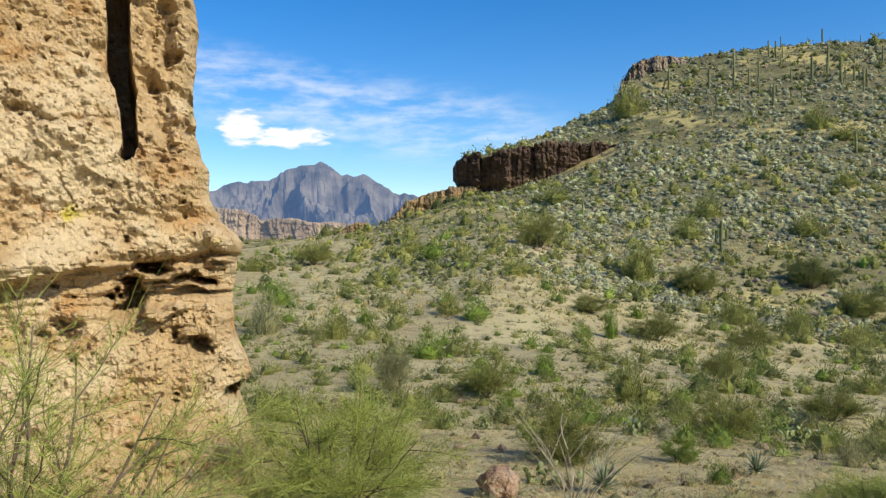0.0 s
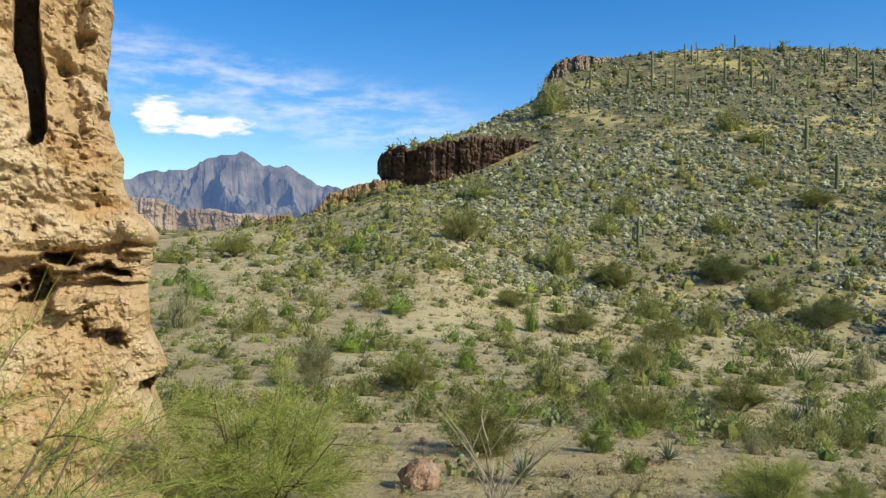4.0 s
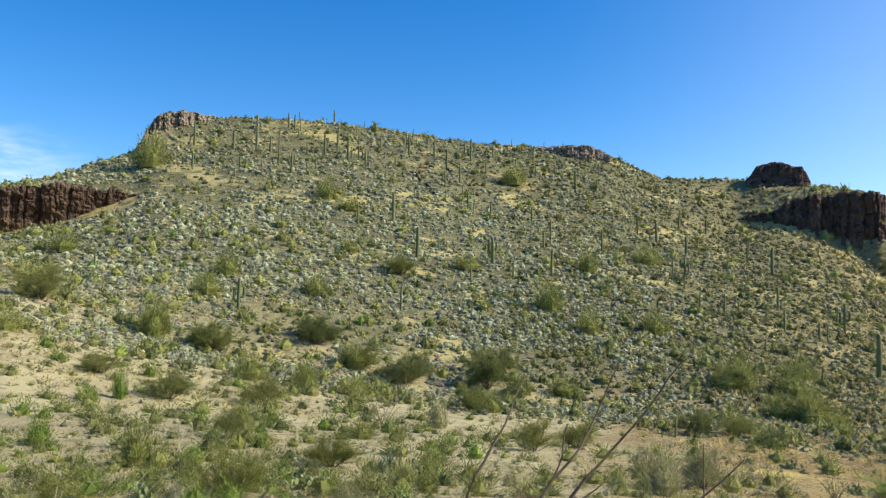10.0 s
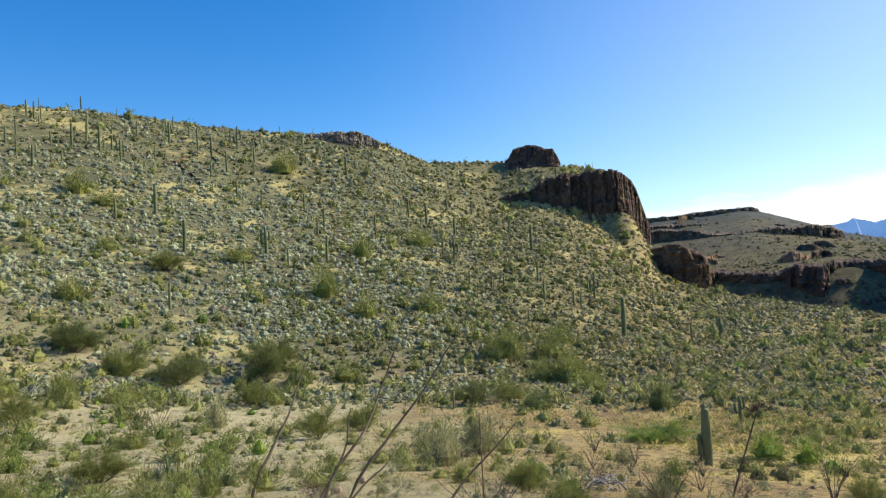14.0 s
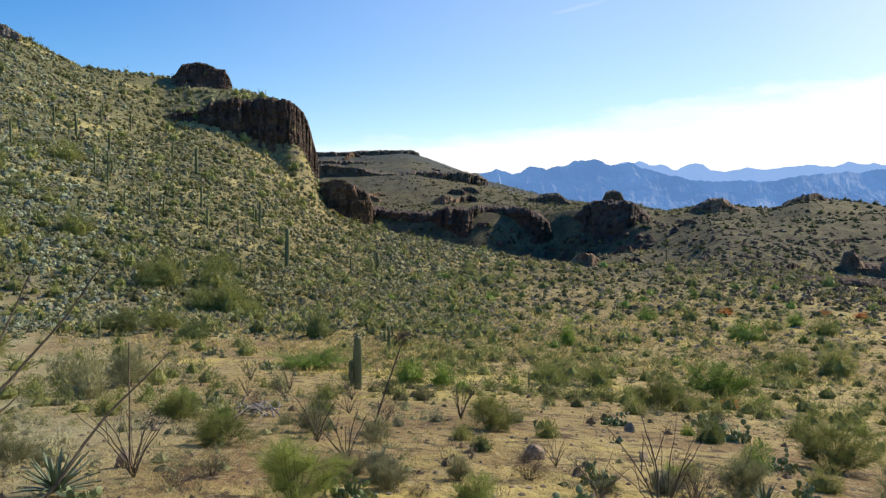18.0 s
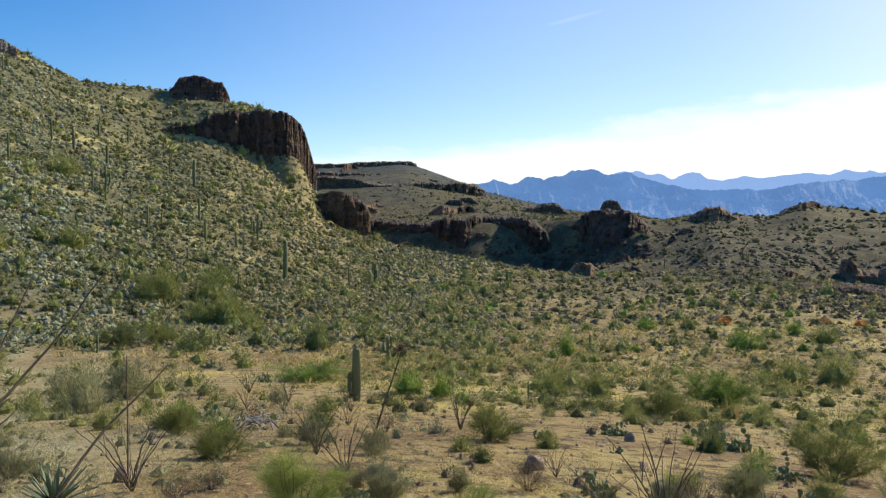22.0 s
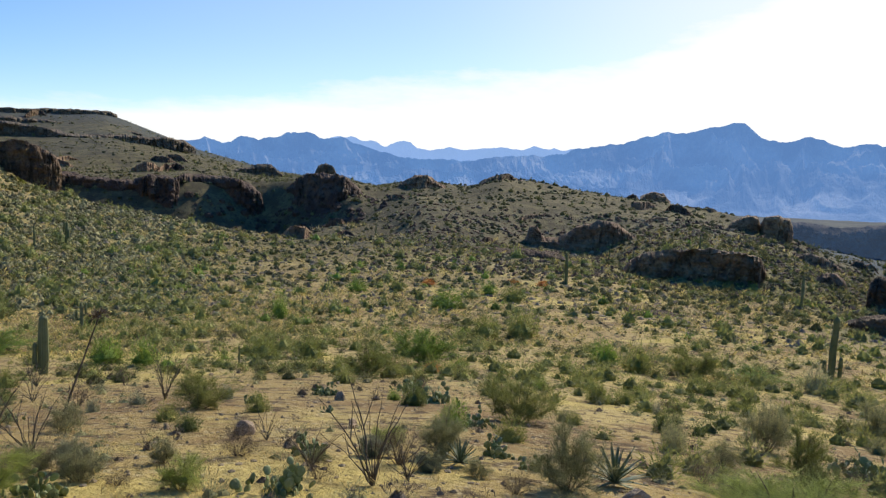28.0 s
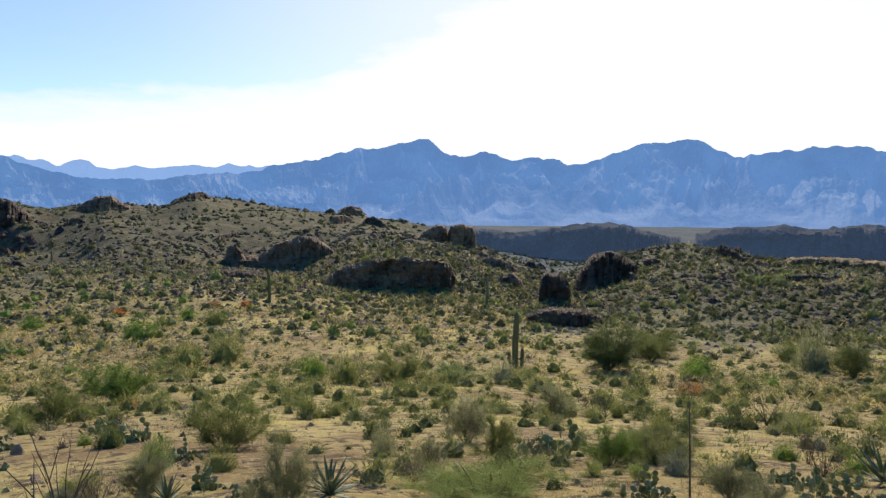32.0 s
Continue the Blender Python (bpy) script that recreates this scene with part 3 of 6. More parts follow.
cliff_band("mesa_rim", M_MESA, "lower layered cliff band of a mesa", [(69.5, 765, 2.0, 3.0), (71.7, 760, 2.1, 3.0), (73.3, 755, 2.0, 2.85), (75.0, 750, 1.7, 2.5), (76.6, 748, 1.65, 2.45), (78.3, 750, 1.9, 2.65), (79.9, 755, 1.9, 2.5), (81.2, 760, 2.0, 2.6), (82.2, 765, 2.0, 2.4), (83.0, 775, 1.8, 2.0)], jut=5.0, cell=9.0, depth=50, nu=240, tall=2.0, ragged=0.12)
cliff_band("mesa_rim", M_MESA, "broken middle ledge of a layered mesa", at(840, (68.0, 2.9, 3.3), (71.5, 2.95, 3.35), (74.0, 2.9, 3.25), (76.0, 2.8, 3.1), (78.0, 2.7, 3.0), (79.5, 2.6, 2.75)), jut=4.0, cell=8.0, depth=30, nu=150, tall=1.5, ragged=0.3)
cliff_band("rock_outcrop", M_MESA, "dark knob of rock above the canyon", at(560, (85.0, 0.1, 0.4), (86.1, 0.1, 0.75), (87.2, 0.1, 1.0), (88.2, 0.1, 1.1), (88.7, 0.2, 0.65), (89.0, 0.2, 0.3)), jut=2.5, cell=6.0, depth=18, nu=90)
cliff_band("rock_outcrop", M_MESA, "small dark knob of rock on the canyon's far side", at(620, (91.2, 0.2, 0.5), (91.5, 0.2, 1.15), (92.0, 0.2, 1.3), (92.5, 0.2, 1.1), (92.9, 0.2, 0.5)), jut=2.5, cell=6.0, depth=18, nu=60)
cliff_band("rock_outcrop", M_DARK, "dark rock outcrop on the ridge", at(420, (96.6, -0.5, -0.4), (97.2, -0.6, -0.1), (97.7, -0.7, 0.3), (98.5, -0.7, 0.75), (99.4, -0.6, 0.7), (100.2, -0.5, 0.3), (100.8, -0.4, 0.0)), jut=2.5, cell=5.0, depth=16, nu=110, batter=0.6)
cliff_band("rock_outcrop", M_DARK, "broken rock face under the ridge", at(350, (96.0, -2.0, -1.7), (96.6, -2.1, -1.1), (97.8, -2.0, -0.95), (98.9, -1.9, -0.65), (99.7, -1.6, -0.85), (100.4, -1.6, -1.4)), jut=2.2, cell=4.5, depth=14, nu=110, batter=0.5)
cliff_band("rock_outcrop", M_DARK, "dark rocky knob on the ridge", at(420, (103.2, 0.0, 0.3), (104.0, -0.1, 0.8), (104.7, 0.0, 1.05), (105.4, 0.1, 1.1), (105.9, 0.3, 0.75), (106.4, 0.4, 0.6)), jut=2.2, cell=5.0, depth=14, nu=90, batter=0.4)
cliff_band("rock_outcrop", M_DARK, "dark rock outcrop on the ridge", at(396, (114.8, -0.6, -0.2), (115.6, -0.7, 0.15), (116.4, -0.8, 0.0), (116.9, -0.9, -0.5)), jut=2.2, cell=5.0, depth=14, nu=60)
cliff_band("rock_outcrop", M_DARK, "long dark outcrop at the edge of the plain", [(113.3, 168, -6.4, -6.3), (113.7, 166, -6.5, -5.9), (114.3, 164, -6.6, -5.0), (115.5, 162, -6.6, -4.3), (117.0, 160, -6.6, -4.1), (118.8, 158, -6.6, -3.85), (120.9, 156, -6.6, -3.7), (122.3, 155, -6.5, -3.85), (123.1, 156, -6.5, -4.15), (123.45, 160, -6.4, -5.0), (123.6, 164, -6.3, -5.8)], jut=2.3, cell=3.2, depth=9, nu=340, nv=48, batter=0.3, ragged=0.22, tall=0.9)
cliff_band("rock_outcrop", M_DARK, "dark broken outcrop on the hillside across the wash", [(106.8, 244, -4.3, -3.7), (107.07, 242, -4.4, -2.75), (107.6, 240, -4.4, -2.6), (108.2, 240, -4.3, -3.6), (109.2, 238, -4.4, -3.5), (110.5, 234, -4.5, -2.6), (112.1, 230, -4.6, -2.1), (113.2, 230, -4.4, -2.2), (114.2, 232, -3.8, -2.9), (115.0, 234, -3.6, -3.3)], jut=2.0, cell=3.6, depth=12, nu=260, nv=44, batter=0.3, ragged=0.15)
cliff_band("rock_outcrop", M_DARK, "two dark rock knobs on the hill's end", [(120.6, 296, -2.9, -2.4), (121.1, 294, -3.0, -1.65), (122.0, 292, -3.1, -1.2), (122.7, 292, -2.8, -1.3), (122.88, 298, -2.7, -1.85), (123.1, 290, -2.9, -1.2), (124.0, 288, -3.1, -1.15), (124.7, 290, -3.3, -1.35), (124.9, 296, -3.2, -1.9), (125.0, 300, -3.2, -2.8)], jut=1.5, cell=3.6, depth=14, nu=200, batter=0.15, ragged=0.08)
cliff_band("rock_outcrop", M_DARK, "leaning dark block of rock beside the wash", at(172, (126.4, -6.0, -5.5), (126.9, -6.2, -4.85), (127.7, -6.4, -4.8), (128.3, -6.6, -5.3), (128.6, -6.6, -6.1)), jut=1.2, cell=2.4, depth=7, nu=100, batter=0.3)
cliff_band("rock_outcrop", M_BROWN, "squat brown block of rock beside the wash", at(150, (129.6, -6.6, -6.0), (129.75, -6.7, -5.1), (130.3, -6.8, -4.75), (131.3, -6.8, -4.9), (131.7, -6.8, -5.4), (131.9, -6.8, -6.3)), jut=1.2, cell=2.4, depth=7, nu=110, batter=0.15)
cliff_band("rock_outcrop", M_BROWN, "jagged brown outcrop beside a wash", [(132.3, 176, -5.8, -5.0), (132.9, 174, -5.9, -4.0), (133.5, 174, -6.1, -3.4), (134.5, 176, -6.3, -3.2), (135.3, 178, -6.7, -3.35), (135.7, 180, -6.8, -3.6), (136.3, 184, -6.3, -3.9), (136.9, 190, -5.4, -4.3)], jut=2.0, cell=3.2, depth=12, nu=240, nv=44, batter=0.6, ragged=0.2)
cliff_band("rock_outcrop", M_BROWN, "brown ledge under a stony hilltop", at(196, (137.0, -4.2, -3.5), (137.8, -4.5, -3.55), (138.8, -4.7, -3.7), (139.6, -4.7, -4.0), (140.0, -4.7, -4.3)), jut=1.4, cell=2.6, depth=8, nu=100, batter=0.3)
cliff_band("rock_outcrop", M_YELLOW, "pale brown broken ledges on a stony rise", at(215, (146.0, -3.9, -3.6), (146.7, -4.0, -3.25), (147.4, -4.0, -3.15), (149.0, -3.9, -3.2), (150.5, -3.9, -3.25), (152.2, -3.9, -3.3), (153.5, -3.9, -3.5)), jut=1.4, cell=2.6, depth=10, nu=150, batter=0.3, tall=0.5)
cliff_band("rock_outcrop", M_BROWN, "broken brown ledge by the wash", [(100.6, 190, -4.8, -4.4), (101.8, 186, -5.0, -4.4), (104.0, 184, -5.1, -4.5), (106.5, 180, -5.2, -4.4), (109.0, 176, -5.4, -4.6), (110.6, 172, -5.6, -5.2)], jut=1.0, cell=2.4, depth=8, nu=180, batter=0.6, ragged=0.5, tall=0.6)
cliff_band("rock_outcrop", M_BROWN, "low dark ledge on the plain", [(128.3, 118, -8.3, -8.1), (129.5, 115, -8.4, -7.55), (130.8, 114, -8.4, -7.35), (132.3, 114, -8.3, -7.4), (133.4, 116, -8.1, -7.55), (134.2, 118, -8.1, -7.9)], jut=0.7, cell=1.6, depth=6, nu=150, batter=0.6, ragged=0.4, tall=0.5)
cliff_band("rock_outcrop", M_BROWN, "dark ledge at a gully in the plain", [(112.6, 108, -8.9, -8.6), (114.2, 104, -9.1, -8.3), (116.4, 102, -9.2, -8.3), (118.4, 102, -9.2, -8.6)], jut=0.6, cell=1.6, depth=5, nu=110, batter=0.6, ragged=0.4, tall=0.5)
# these three carry their haze in the material's glow
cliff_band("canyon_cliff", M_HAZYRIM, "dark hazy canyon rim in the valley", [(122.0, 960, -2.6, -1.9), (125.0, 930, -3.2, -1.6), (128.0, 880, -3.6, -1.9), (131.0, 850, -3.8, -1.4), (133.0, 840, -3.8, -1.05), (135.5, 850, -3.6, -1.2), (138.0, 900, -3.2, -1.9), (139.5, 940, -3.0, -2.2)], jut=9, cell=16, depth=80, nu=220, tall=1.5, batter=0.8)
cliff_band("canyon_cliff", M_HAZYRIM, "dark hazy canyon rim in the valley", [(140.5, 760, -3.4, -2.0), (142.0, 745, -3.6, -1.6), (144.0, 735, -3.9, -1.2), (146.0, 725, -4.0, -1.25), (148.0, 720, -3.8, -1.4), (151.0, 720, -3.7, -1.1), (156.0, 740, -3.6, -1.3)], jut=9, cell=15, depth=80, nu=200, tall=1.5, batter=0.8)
cliff_band("canyon_cliff", M_HAZYWALL, "pale hazy layered canyon wall far below the peaks", [(-16, 690, 0.6, 3.1), (-12, 690, 0.6, 3.0), (-11.0, 690, 0.7, 2.9), (-9.5, 685, 0.8, 2.7), (-8.3, 690, 0.8, 2.1), (-7, 688, 0.8, 2.1), (-5.6, 690, 0.9, 2.05), (-4.4, 695, 0.9, 1.8), (-2.0, 700, 1.0, 1.75), (-1.0, 705, 1.0, 1.3)], jut=5.0, cell=9.0, depth=50, nu=220, tall=2.5, batter=0.4)


# ---- far ranges ----
def ledge(az, r, span, high, material, seed, label):
    """A small broken ledge that follows the slope, its ends running out into the ground."""
    pts = []
    for k, hk in ((-0.5, 0.1), (-0.3, 0.8), (0.0, 1.0), (0.25, 0.75), (0.5, 0.1)):
        a, rr = az + span * k, r * (1 + 0.02 * math.sin(seed + k * 5))
        z = float(ground(rr * math.sin(radians(a)), rr * math.cos(radians(a)))) - EYE.z
        pts.append((a, rr, math.degrees(math.atan2(z, rr)), math.degrees(math.atan2(z + high * hk, rr))))
    return cliff_band("rock_outcrop", material, label, pts, jut=high * 0.35, cell=high * 0.8, depth=high * 1.6, nu=46, nv=14, foot=high * 0.5, seed=seed, batter=0.5)


lg = np.random.default_rng(5)
for k in range(40):
    a, r = lg.uniform(90, 156), 180 * (460 / 180) ** lg.uniform(0, 1)
    ledge(a, r, lg.uniform(1.0, 4.0) * 200 / r, lg.uniform(1.2, 3.4), (M_DARK, M_BROWN)[k % 2], k * 1.7, "weathered dark rock ledge on the scrubby hills")
for k in range(12):
    a, r = lg.uniform(70, 86), 430 * (900 / 430) ** lg.uniform(0, 1)
    ledge(a, r, lg.uniform(1.5, 5.0) * 300 / r, lg.uniform(3.0, 7.0), (M_DARK, M_BROWN)[k % 2], k * 2.3, "weathered rock ledge on the mesa's flank")
for k in range(14):
    a, r = lg.uniform(18, 58), lg.uniform(225, 290)
    ledge(a, r, lg.uniform(0.6, 1.4), lg.uniform(0.5, 1.0), M_BROWN, k * 3.1, "low broken brown ledge high on the hill")


def mountain_range(name, material, label, points, r, width, base_el=-1.0, seed=0.0, nu=360, nv=70, relief=0.22):
    """A range on the horizon: points are headings and angles of its skyline; ridges and gullies run down towards the eye."""
    p = np.array(points, float)
    az = np.linspace(p[0, 0], p[-1, 0], nu)
    top = r * np.tan(np.radians(np.interp(az, p[:, 0], p[:, 1]) + 0.14))
    top = top + fbm(az * 1.3 + seed, 0.0, 3.1, 4, 0.55) * r * 0.0022
    low = r * math.tan(radians(base_el))
    v = np.linspace(-1, 1, nv)
    A, V = np.meshgrid(az, v, indexing="ij")
    R = r + width * np.where(V < 0, V, V * 0.5)
    fall = 1 - np.abs(V) ** 0.85
    warp = A * 0.42 + V * 0.6 + fbm(A * 0.2 + seed, V * 1.5, 0.0, 3) * 1.1
    ridge = 1 - np.abs(fbm(warp + seed, V * 1.6 + 4.0, 1.0, 5, 0.5)) * 1.5
    crag = fbm(A * 2.6 + seed, V * 9.0, 2.0, 3, 0.6) * 0.06 * np.clip(np.abs(V) * 8, 0, 1)
    H = (top[:, None] - low) * fall * (1 - relief * (1 - ridge) * np.clip(np.abs(V) * 6, 0, 1) + crag)
    X, Y, Z = R * np.sin(np.radians(A)), R * np.cos(np.radians(A)), low + H + EYE.z
    ob = new(name, mesh_of(name, np.stack([X, Y, Z], -1).reshape(-1, 3), sheet(nu, nv)[:, ::-1], material))
    return tagged(ob, label, "mountains", kind="structure")


mountain_range("backdrop_mountain_far", M_FARRANGE, "pale hazy blue mountains on the horizon", [(78, 2.0), (82.3, 2.3), (89, 2.9), (92, 3.1), (93.0, 3.3), (94.6, 3.2), (96.2, 2.85), (97.3, 3.2), (98.1, 3.1), (99.0, 2.75), (99.6, 2.65), (101, 2.9), (102.5, 2.85), (105, 3.05), (106, 2.85), (107.3, 3.25), (108, 3.0), (111, 3.2), (116, 3.0), (125, 3.2), (131, 3.3), (136, 3.3), (150, 3.3), (165, 2.0)], 4550, 260, seed=3.0)
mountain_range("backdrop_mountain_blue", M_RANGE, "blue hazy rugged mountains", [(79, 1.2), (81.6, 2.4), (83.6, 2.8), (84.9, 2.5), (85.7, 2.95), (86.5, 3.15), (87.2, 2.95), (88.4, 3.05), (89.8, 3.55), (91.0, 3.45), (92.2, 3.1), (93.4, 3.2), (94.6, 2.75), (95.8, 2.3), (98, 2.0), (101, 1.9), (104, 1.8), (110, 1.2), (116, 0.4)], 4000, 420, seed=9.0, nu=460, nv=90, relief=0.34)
mountain_range("backdrop_foothills", M_RANGE, "low hazy dark blue foothills below the mountains", [(80, 0.6), (84, 1.3), (86.2, 1.9), (88.0, 1.75), (90, 1.3), (93, 1.2), (96, 1.45), (99, 1.1), (103, 1.2), (108, 0.7), (112, 0.3), (118, 0.2)], 2800, 350, seed=21.0, nu=360, nv=70, relief=0.34)
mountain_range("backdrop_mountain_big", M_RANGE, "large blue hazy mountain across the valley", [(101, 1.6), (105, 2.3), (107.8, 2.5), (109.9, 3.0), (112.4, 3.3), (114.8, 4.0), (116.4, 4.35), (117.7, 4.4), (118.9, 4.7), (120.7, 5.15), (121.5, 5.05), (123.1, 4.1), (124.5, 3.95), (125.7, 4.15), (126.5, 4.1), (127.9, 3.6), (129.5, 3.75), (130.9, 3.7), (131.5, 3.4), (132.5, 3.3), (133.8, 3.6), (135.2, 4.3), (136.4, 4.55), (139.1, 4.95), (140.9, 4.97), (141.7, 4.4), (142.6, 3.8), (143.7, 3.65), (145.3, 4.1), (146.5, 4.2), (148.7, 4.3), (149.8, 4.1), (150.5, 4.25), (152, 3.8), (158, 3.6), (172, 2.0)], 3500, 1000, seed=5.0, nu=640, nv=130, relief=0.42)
mountain_range("backdrop_mountain_peak", M_PEAK, "hazy grey purple jagged peak under scattered cloud", [(-30, 3.0), (-20, 4.0), (-13, 4.1), (-11.4, 4.25), (-10.2, 4.65), (-8.3, 4.8), (-7.1, 5.1), (-6.3, 5.75), (-5.5, 5.9), (-4.7, 6.05), (-3.9, 6.25), (-3.3, 5.9), (-2.5, 5.35), (-1.5, 5.3), (-0.65, 5.4), (0.2, 4.9), (1.4, 4.15), (2.8, 3.7), (6, 2.6), (12, 1.0)], 3700, 700, base_el=-0.6, seed=1.0, nu=420, nv=100, relief=0.40)

# ---- the near cliff ----
def near_cliff():
    """Tall tan tuff wall beside the viewpoint, with an upright slot, an undercut band of ledges and a rounded corner."""
    az = np.concatenate([np.linspace(-80, -27, 50), np.linspace(-26.8, -8.0, 330)])
    el = np.concatenate([np.linspace(-24, -19, 12), np.linspace(-18.8, 18.5, 380), np.linspace(19, 42, 40)])
    A, E = np.meshgrid(az, el, indexing="ij")
    base = np.interp(A, [-80, -45, -30, -18, -8], [7.0, 7.4, 8.2, 9.0, 9.7])
    X, Y, Z = base * np.sin(np.radians(A)), base * np.cos(np.radians(A)), base * np.tan(np.radians(E))
    edge = np.interp(E, [-24, -19, -15.6, -13.6, -12.0, -10.8, -9.7, -9.1, -7.7, -6.5, -3.3, -1.1, -0.3, 0.5, 1.2, 2.1, 3.5, 5.1, 7.6, 8.6, 15.2, 42],
                     [-8.5, -8.7, -8.8, -9.1, -9.8, -9.95, -9.15, -9.0, -9.6, -10.0, -10.2, -10.05, -9.8, -9.6, -10.0, -11.0, -11.55, -11.75, -12.4, -12.65, -12.4, -14])
    edge = edge + fbm(E * 0.9, 0.0, 2.0, 3) * 0.16
    d = edge - A                                    # degrees inside the corner
    r = base + fbm(X / 1.5, Y / 1.5, Z / 1.1, 4, 0.55) * 0.22 + fbm(X / 0.30, Y / 0.30, Z / 0.24, 4, 0.62) * 0.06
    pock = fbm(X / 0.12 + 5, Y / 0.12, Z / 0.09, 3, 0.6)
    r = r + np.clip(pock - 0.72, 0, 1) * 0.22 - np.clip(-pock - 0.45, 0, 1) * 0.10
    pebble = fbm(X / 0.055 + 9, Y / 0.055, Z / 0.05, 2, 0.5)
    r = r - np.clip(pebble - 0.35, 0, 1) * 0.045
    bed = fbm(X / 1.3, Y / 1.3, Z / 0.13, 3, 0.55)
    r = r + 0.12 * (0.6 * np.round(bed * 3) / 3 + 0.4 * bed) * np.exp(-((E + 2.4) / 2.2) ** 2)
    r = r + 0.05 * np.abs(fbm(X / 0.55, Y / 0.55, Z / 0.4 + 3, 3, 0.5)) + 0.022 * fbm(X / 0.10, Y / 0.10, Z / 0.08 + 6, 3, 0.6)
    r = r + 0.10 * np.clip(fbm(X / 3.0, Y / 3.0, Z / 0.35 + 8, 3) - 0.25, 0, 1) * 2.0     # bedding seams

    AW = A + 0.55 * fbm(A * 0.7, E * 0.9, 4.0, 4, 0.6)
    EW = E + 0.35 * fbm(A * 0.6, E * 1.1, 7.0, 4, 0.6)

    def pit(a0, e0, wa, we, deep, power=4):
        g = np.exp(-(np.abs((AW - a0) / wa) ** power + np.abs((EW - e0) / we) ** power))
        return deep * g

    # upright slot that narrows downwards
    mid = np.interp(E, [6.2, 7.1, 9.5, 10.9, 12.3, 14.8, 42], [-17.25, -16.98, -16.93, -17.1, -17.4, -17.55, -18.4]) + fbm(E * 0.8, 3.0, 0.0, 3) * 0.12
    half = np.interp(E, [6.0, 6.3, 9.5, 10.9, 12.3, 14.8, 42], [0.0, 0.50, 0.52, 0.70, 0.85, 0.75, 0.9])
    slot = np.clip((half - np.abs(A - mid)) / 0.16, 0, 1) * (E > 6.0)
    r = r + 2.2 * slot
    r = r + 0.22 * np.clip(1 - np.abs(A - (mid + 2.3)) / 1.6, 0, 1) * (E > 6) * (0.6 + fbm(A * 0.9, E * 0.7, 1.0, 3))
    # the brow: bulge over an undercut, ledges below it
    brow = np.interp(A, [-80, -26, -18, -13, -9], [-2.4, -1.9, -1.0, -0.3, -0.2]) + fbm(A * 0.35, 1.0, 0.0, 3) * 0.35
    below = brow - E
    r = r - 0.17 * np.exp(-((E - brow - 1.0) / 1.1) ** 2)
    r = r + 0.22 * np.clip(below / 0.25, 0, 1) * np.clip(1 - (below - 0.5) / 4.0, 0, 1)
    r = r + pit(-15.6, -1.05, 1.25, 0.42, 0.9) + pit(-17.1, -3.3, 0.75, 1.2, 0.9) + pit(-11.8, -2.35, 0.65, 0.28, 0.7) + pit(-13.2, -2.0, 0.9, 0.2, 0.4) + pit(-12.2, -7.0, 0.5, 0.45, 0.35)
    r = r + pit(-10.3, -10.35, 0.75, 0.48, 0.8) + pit(-13.0, 9.6, 0.35, 1.5, 0.4) + pit(-14.2, 13.4, 0.5, 0.5, 0.3) + pit(-21.5, -5.2, 0.8, 0.5, 0.3) + pit(-12.6, -6.6, 1.2, 0.4, 0.28) + pit(-24, 9.2, 0.8, 0.4, 0.2) + pit(-22, 8.8, 3.4, 0.16, 0.09, 2) + pit(-13.8, 7.0, 1.6, 0.13, 0.10, 2) + pit(-21.3, 4.0, 0.16, 2.2, 0.07, 2)
    for a0, e0, wa, we in ((-13.9, -1.75, 2.6, 0.28), (-12.0, -2.7, 2.2, 0.22), (-15.5, -4.3, 1.6, 0.25), (-11.0, -0.85, 1.3, 0.25)):
        r = r - pit(a0, e0, wa, we, 0.30)
    r = r - pit(-16.3, 1.6, 1.6, 1.7, 0.18, 2) - np.clip((-9 - E) / 10, 0, 1) * 0.5
    # the corner turns away from the viewer
    turn = np.clip(d, 0, None)
    r = r + 0.40 * np.exp(-(turn / 0.6) ** 1.2)
    A2 = np.minimum(A, edge)
    over = np.clip(A - edge, 0, None)
    r = r + 2.2 * over
    A2 = A2 - 0.45 * over
    R, AR = r, np.radians(A2)
    P = np.stack([R * np.sin(AR), R * np.cos(AR), base * np.tan(np.radians(E)) + EYE.z], -1)
    # the wall goes on behind the corner and closes at the top
    tail = [P[-1] + np.array([-0.45 * k, 1.2 * k, 0.0]) for k in (1, 2, 3.5)]
    P = np.concatenate([P, np.array(tail)], 0)
    roof = P[:, -1:, :] + np.array([[-0.8, 2.5, 0.6], [-1.6, 5.0, 0.2]])[None]
    P = np.concatenate([P, roof], 1)
    return mesh_of("cliff_wall", P.reshape(-1, 3), sheet(P.shape[0], P.shape[1])[:, ::-1], M_TUFF)


tagged(new("rock_wall", near_cliff()), "tall weathered tan tuff cliff with a dark upright slot", "cliff")


# ---- plants: meshes ----
def foliage(name, base, second, third, island=0.40, through_light=0.36):
    m = surface(name, [base, second, third], [(0.35, 0.42, 0.62), (2.2, 0.5, 0.7)], rough=0.7, bump=0.9, bump_scale=9.0, island=island, per_object=0.12)
    n = m.node_tree
    out = next(k for k in n.nodes if k.type == "OUTPUT_MATERIAL")
    bsdf = next(k for k in n.nodes if k.type == "BSDF_PRINCIPLED")
    t, mixer = n.nodes.new("ShaderNodeBsdfTranslucent"), n.nodes.new("ShaderNodeMixShader")
    n.links.new(bsdf.inputs["Base Color"].links[0].from_socket, t.inputs[0])
    mixer.inputs[0].default_value = through_light
    n.links.new(bsdf.outputs[0], mixer.inputs[1])
    n.links.new(t.outputs[0], mixer.inputs[2])
    n.links.new(mixer.outputs[0], out.inputs[0])
    return m


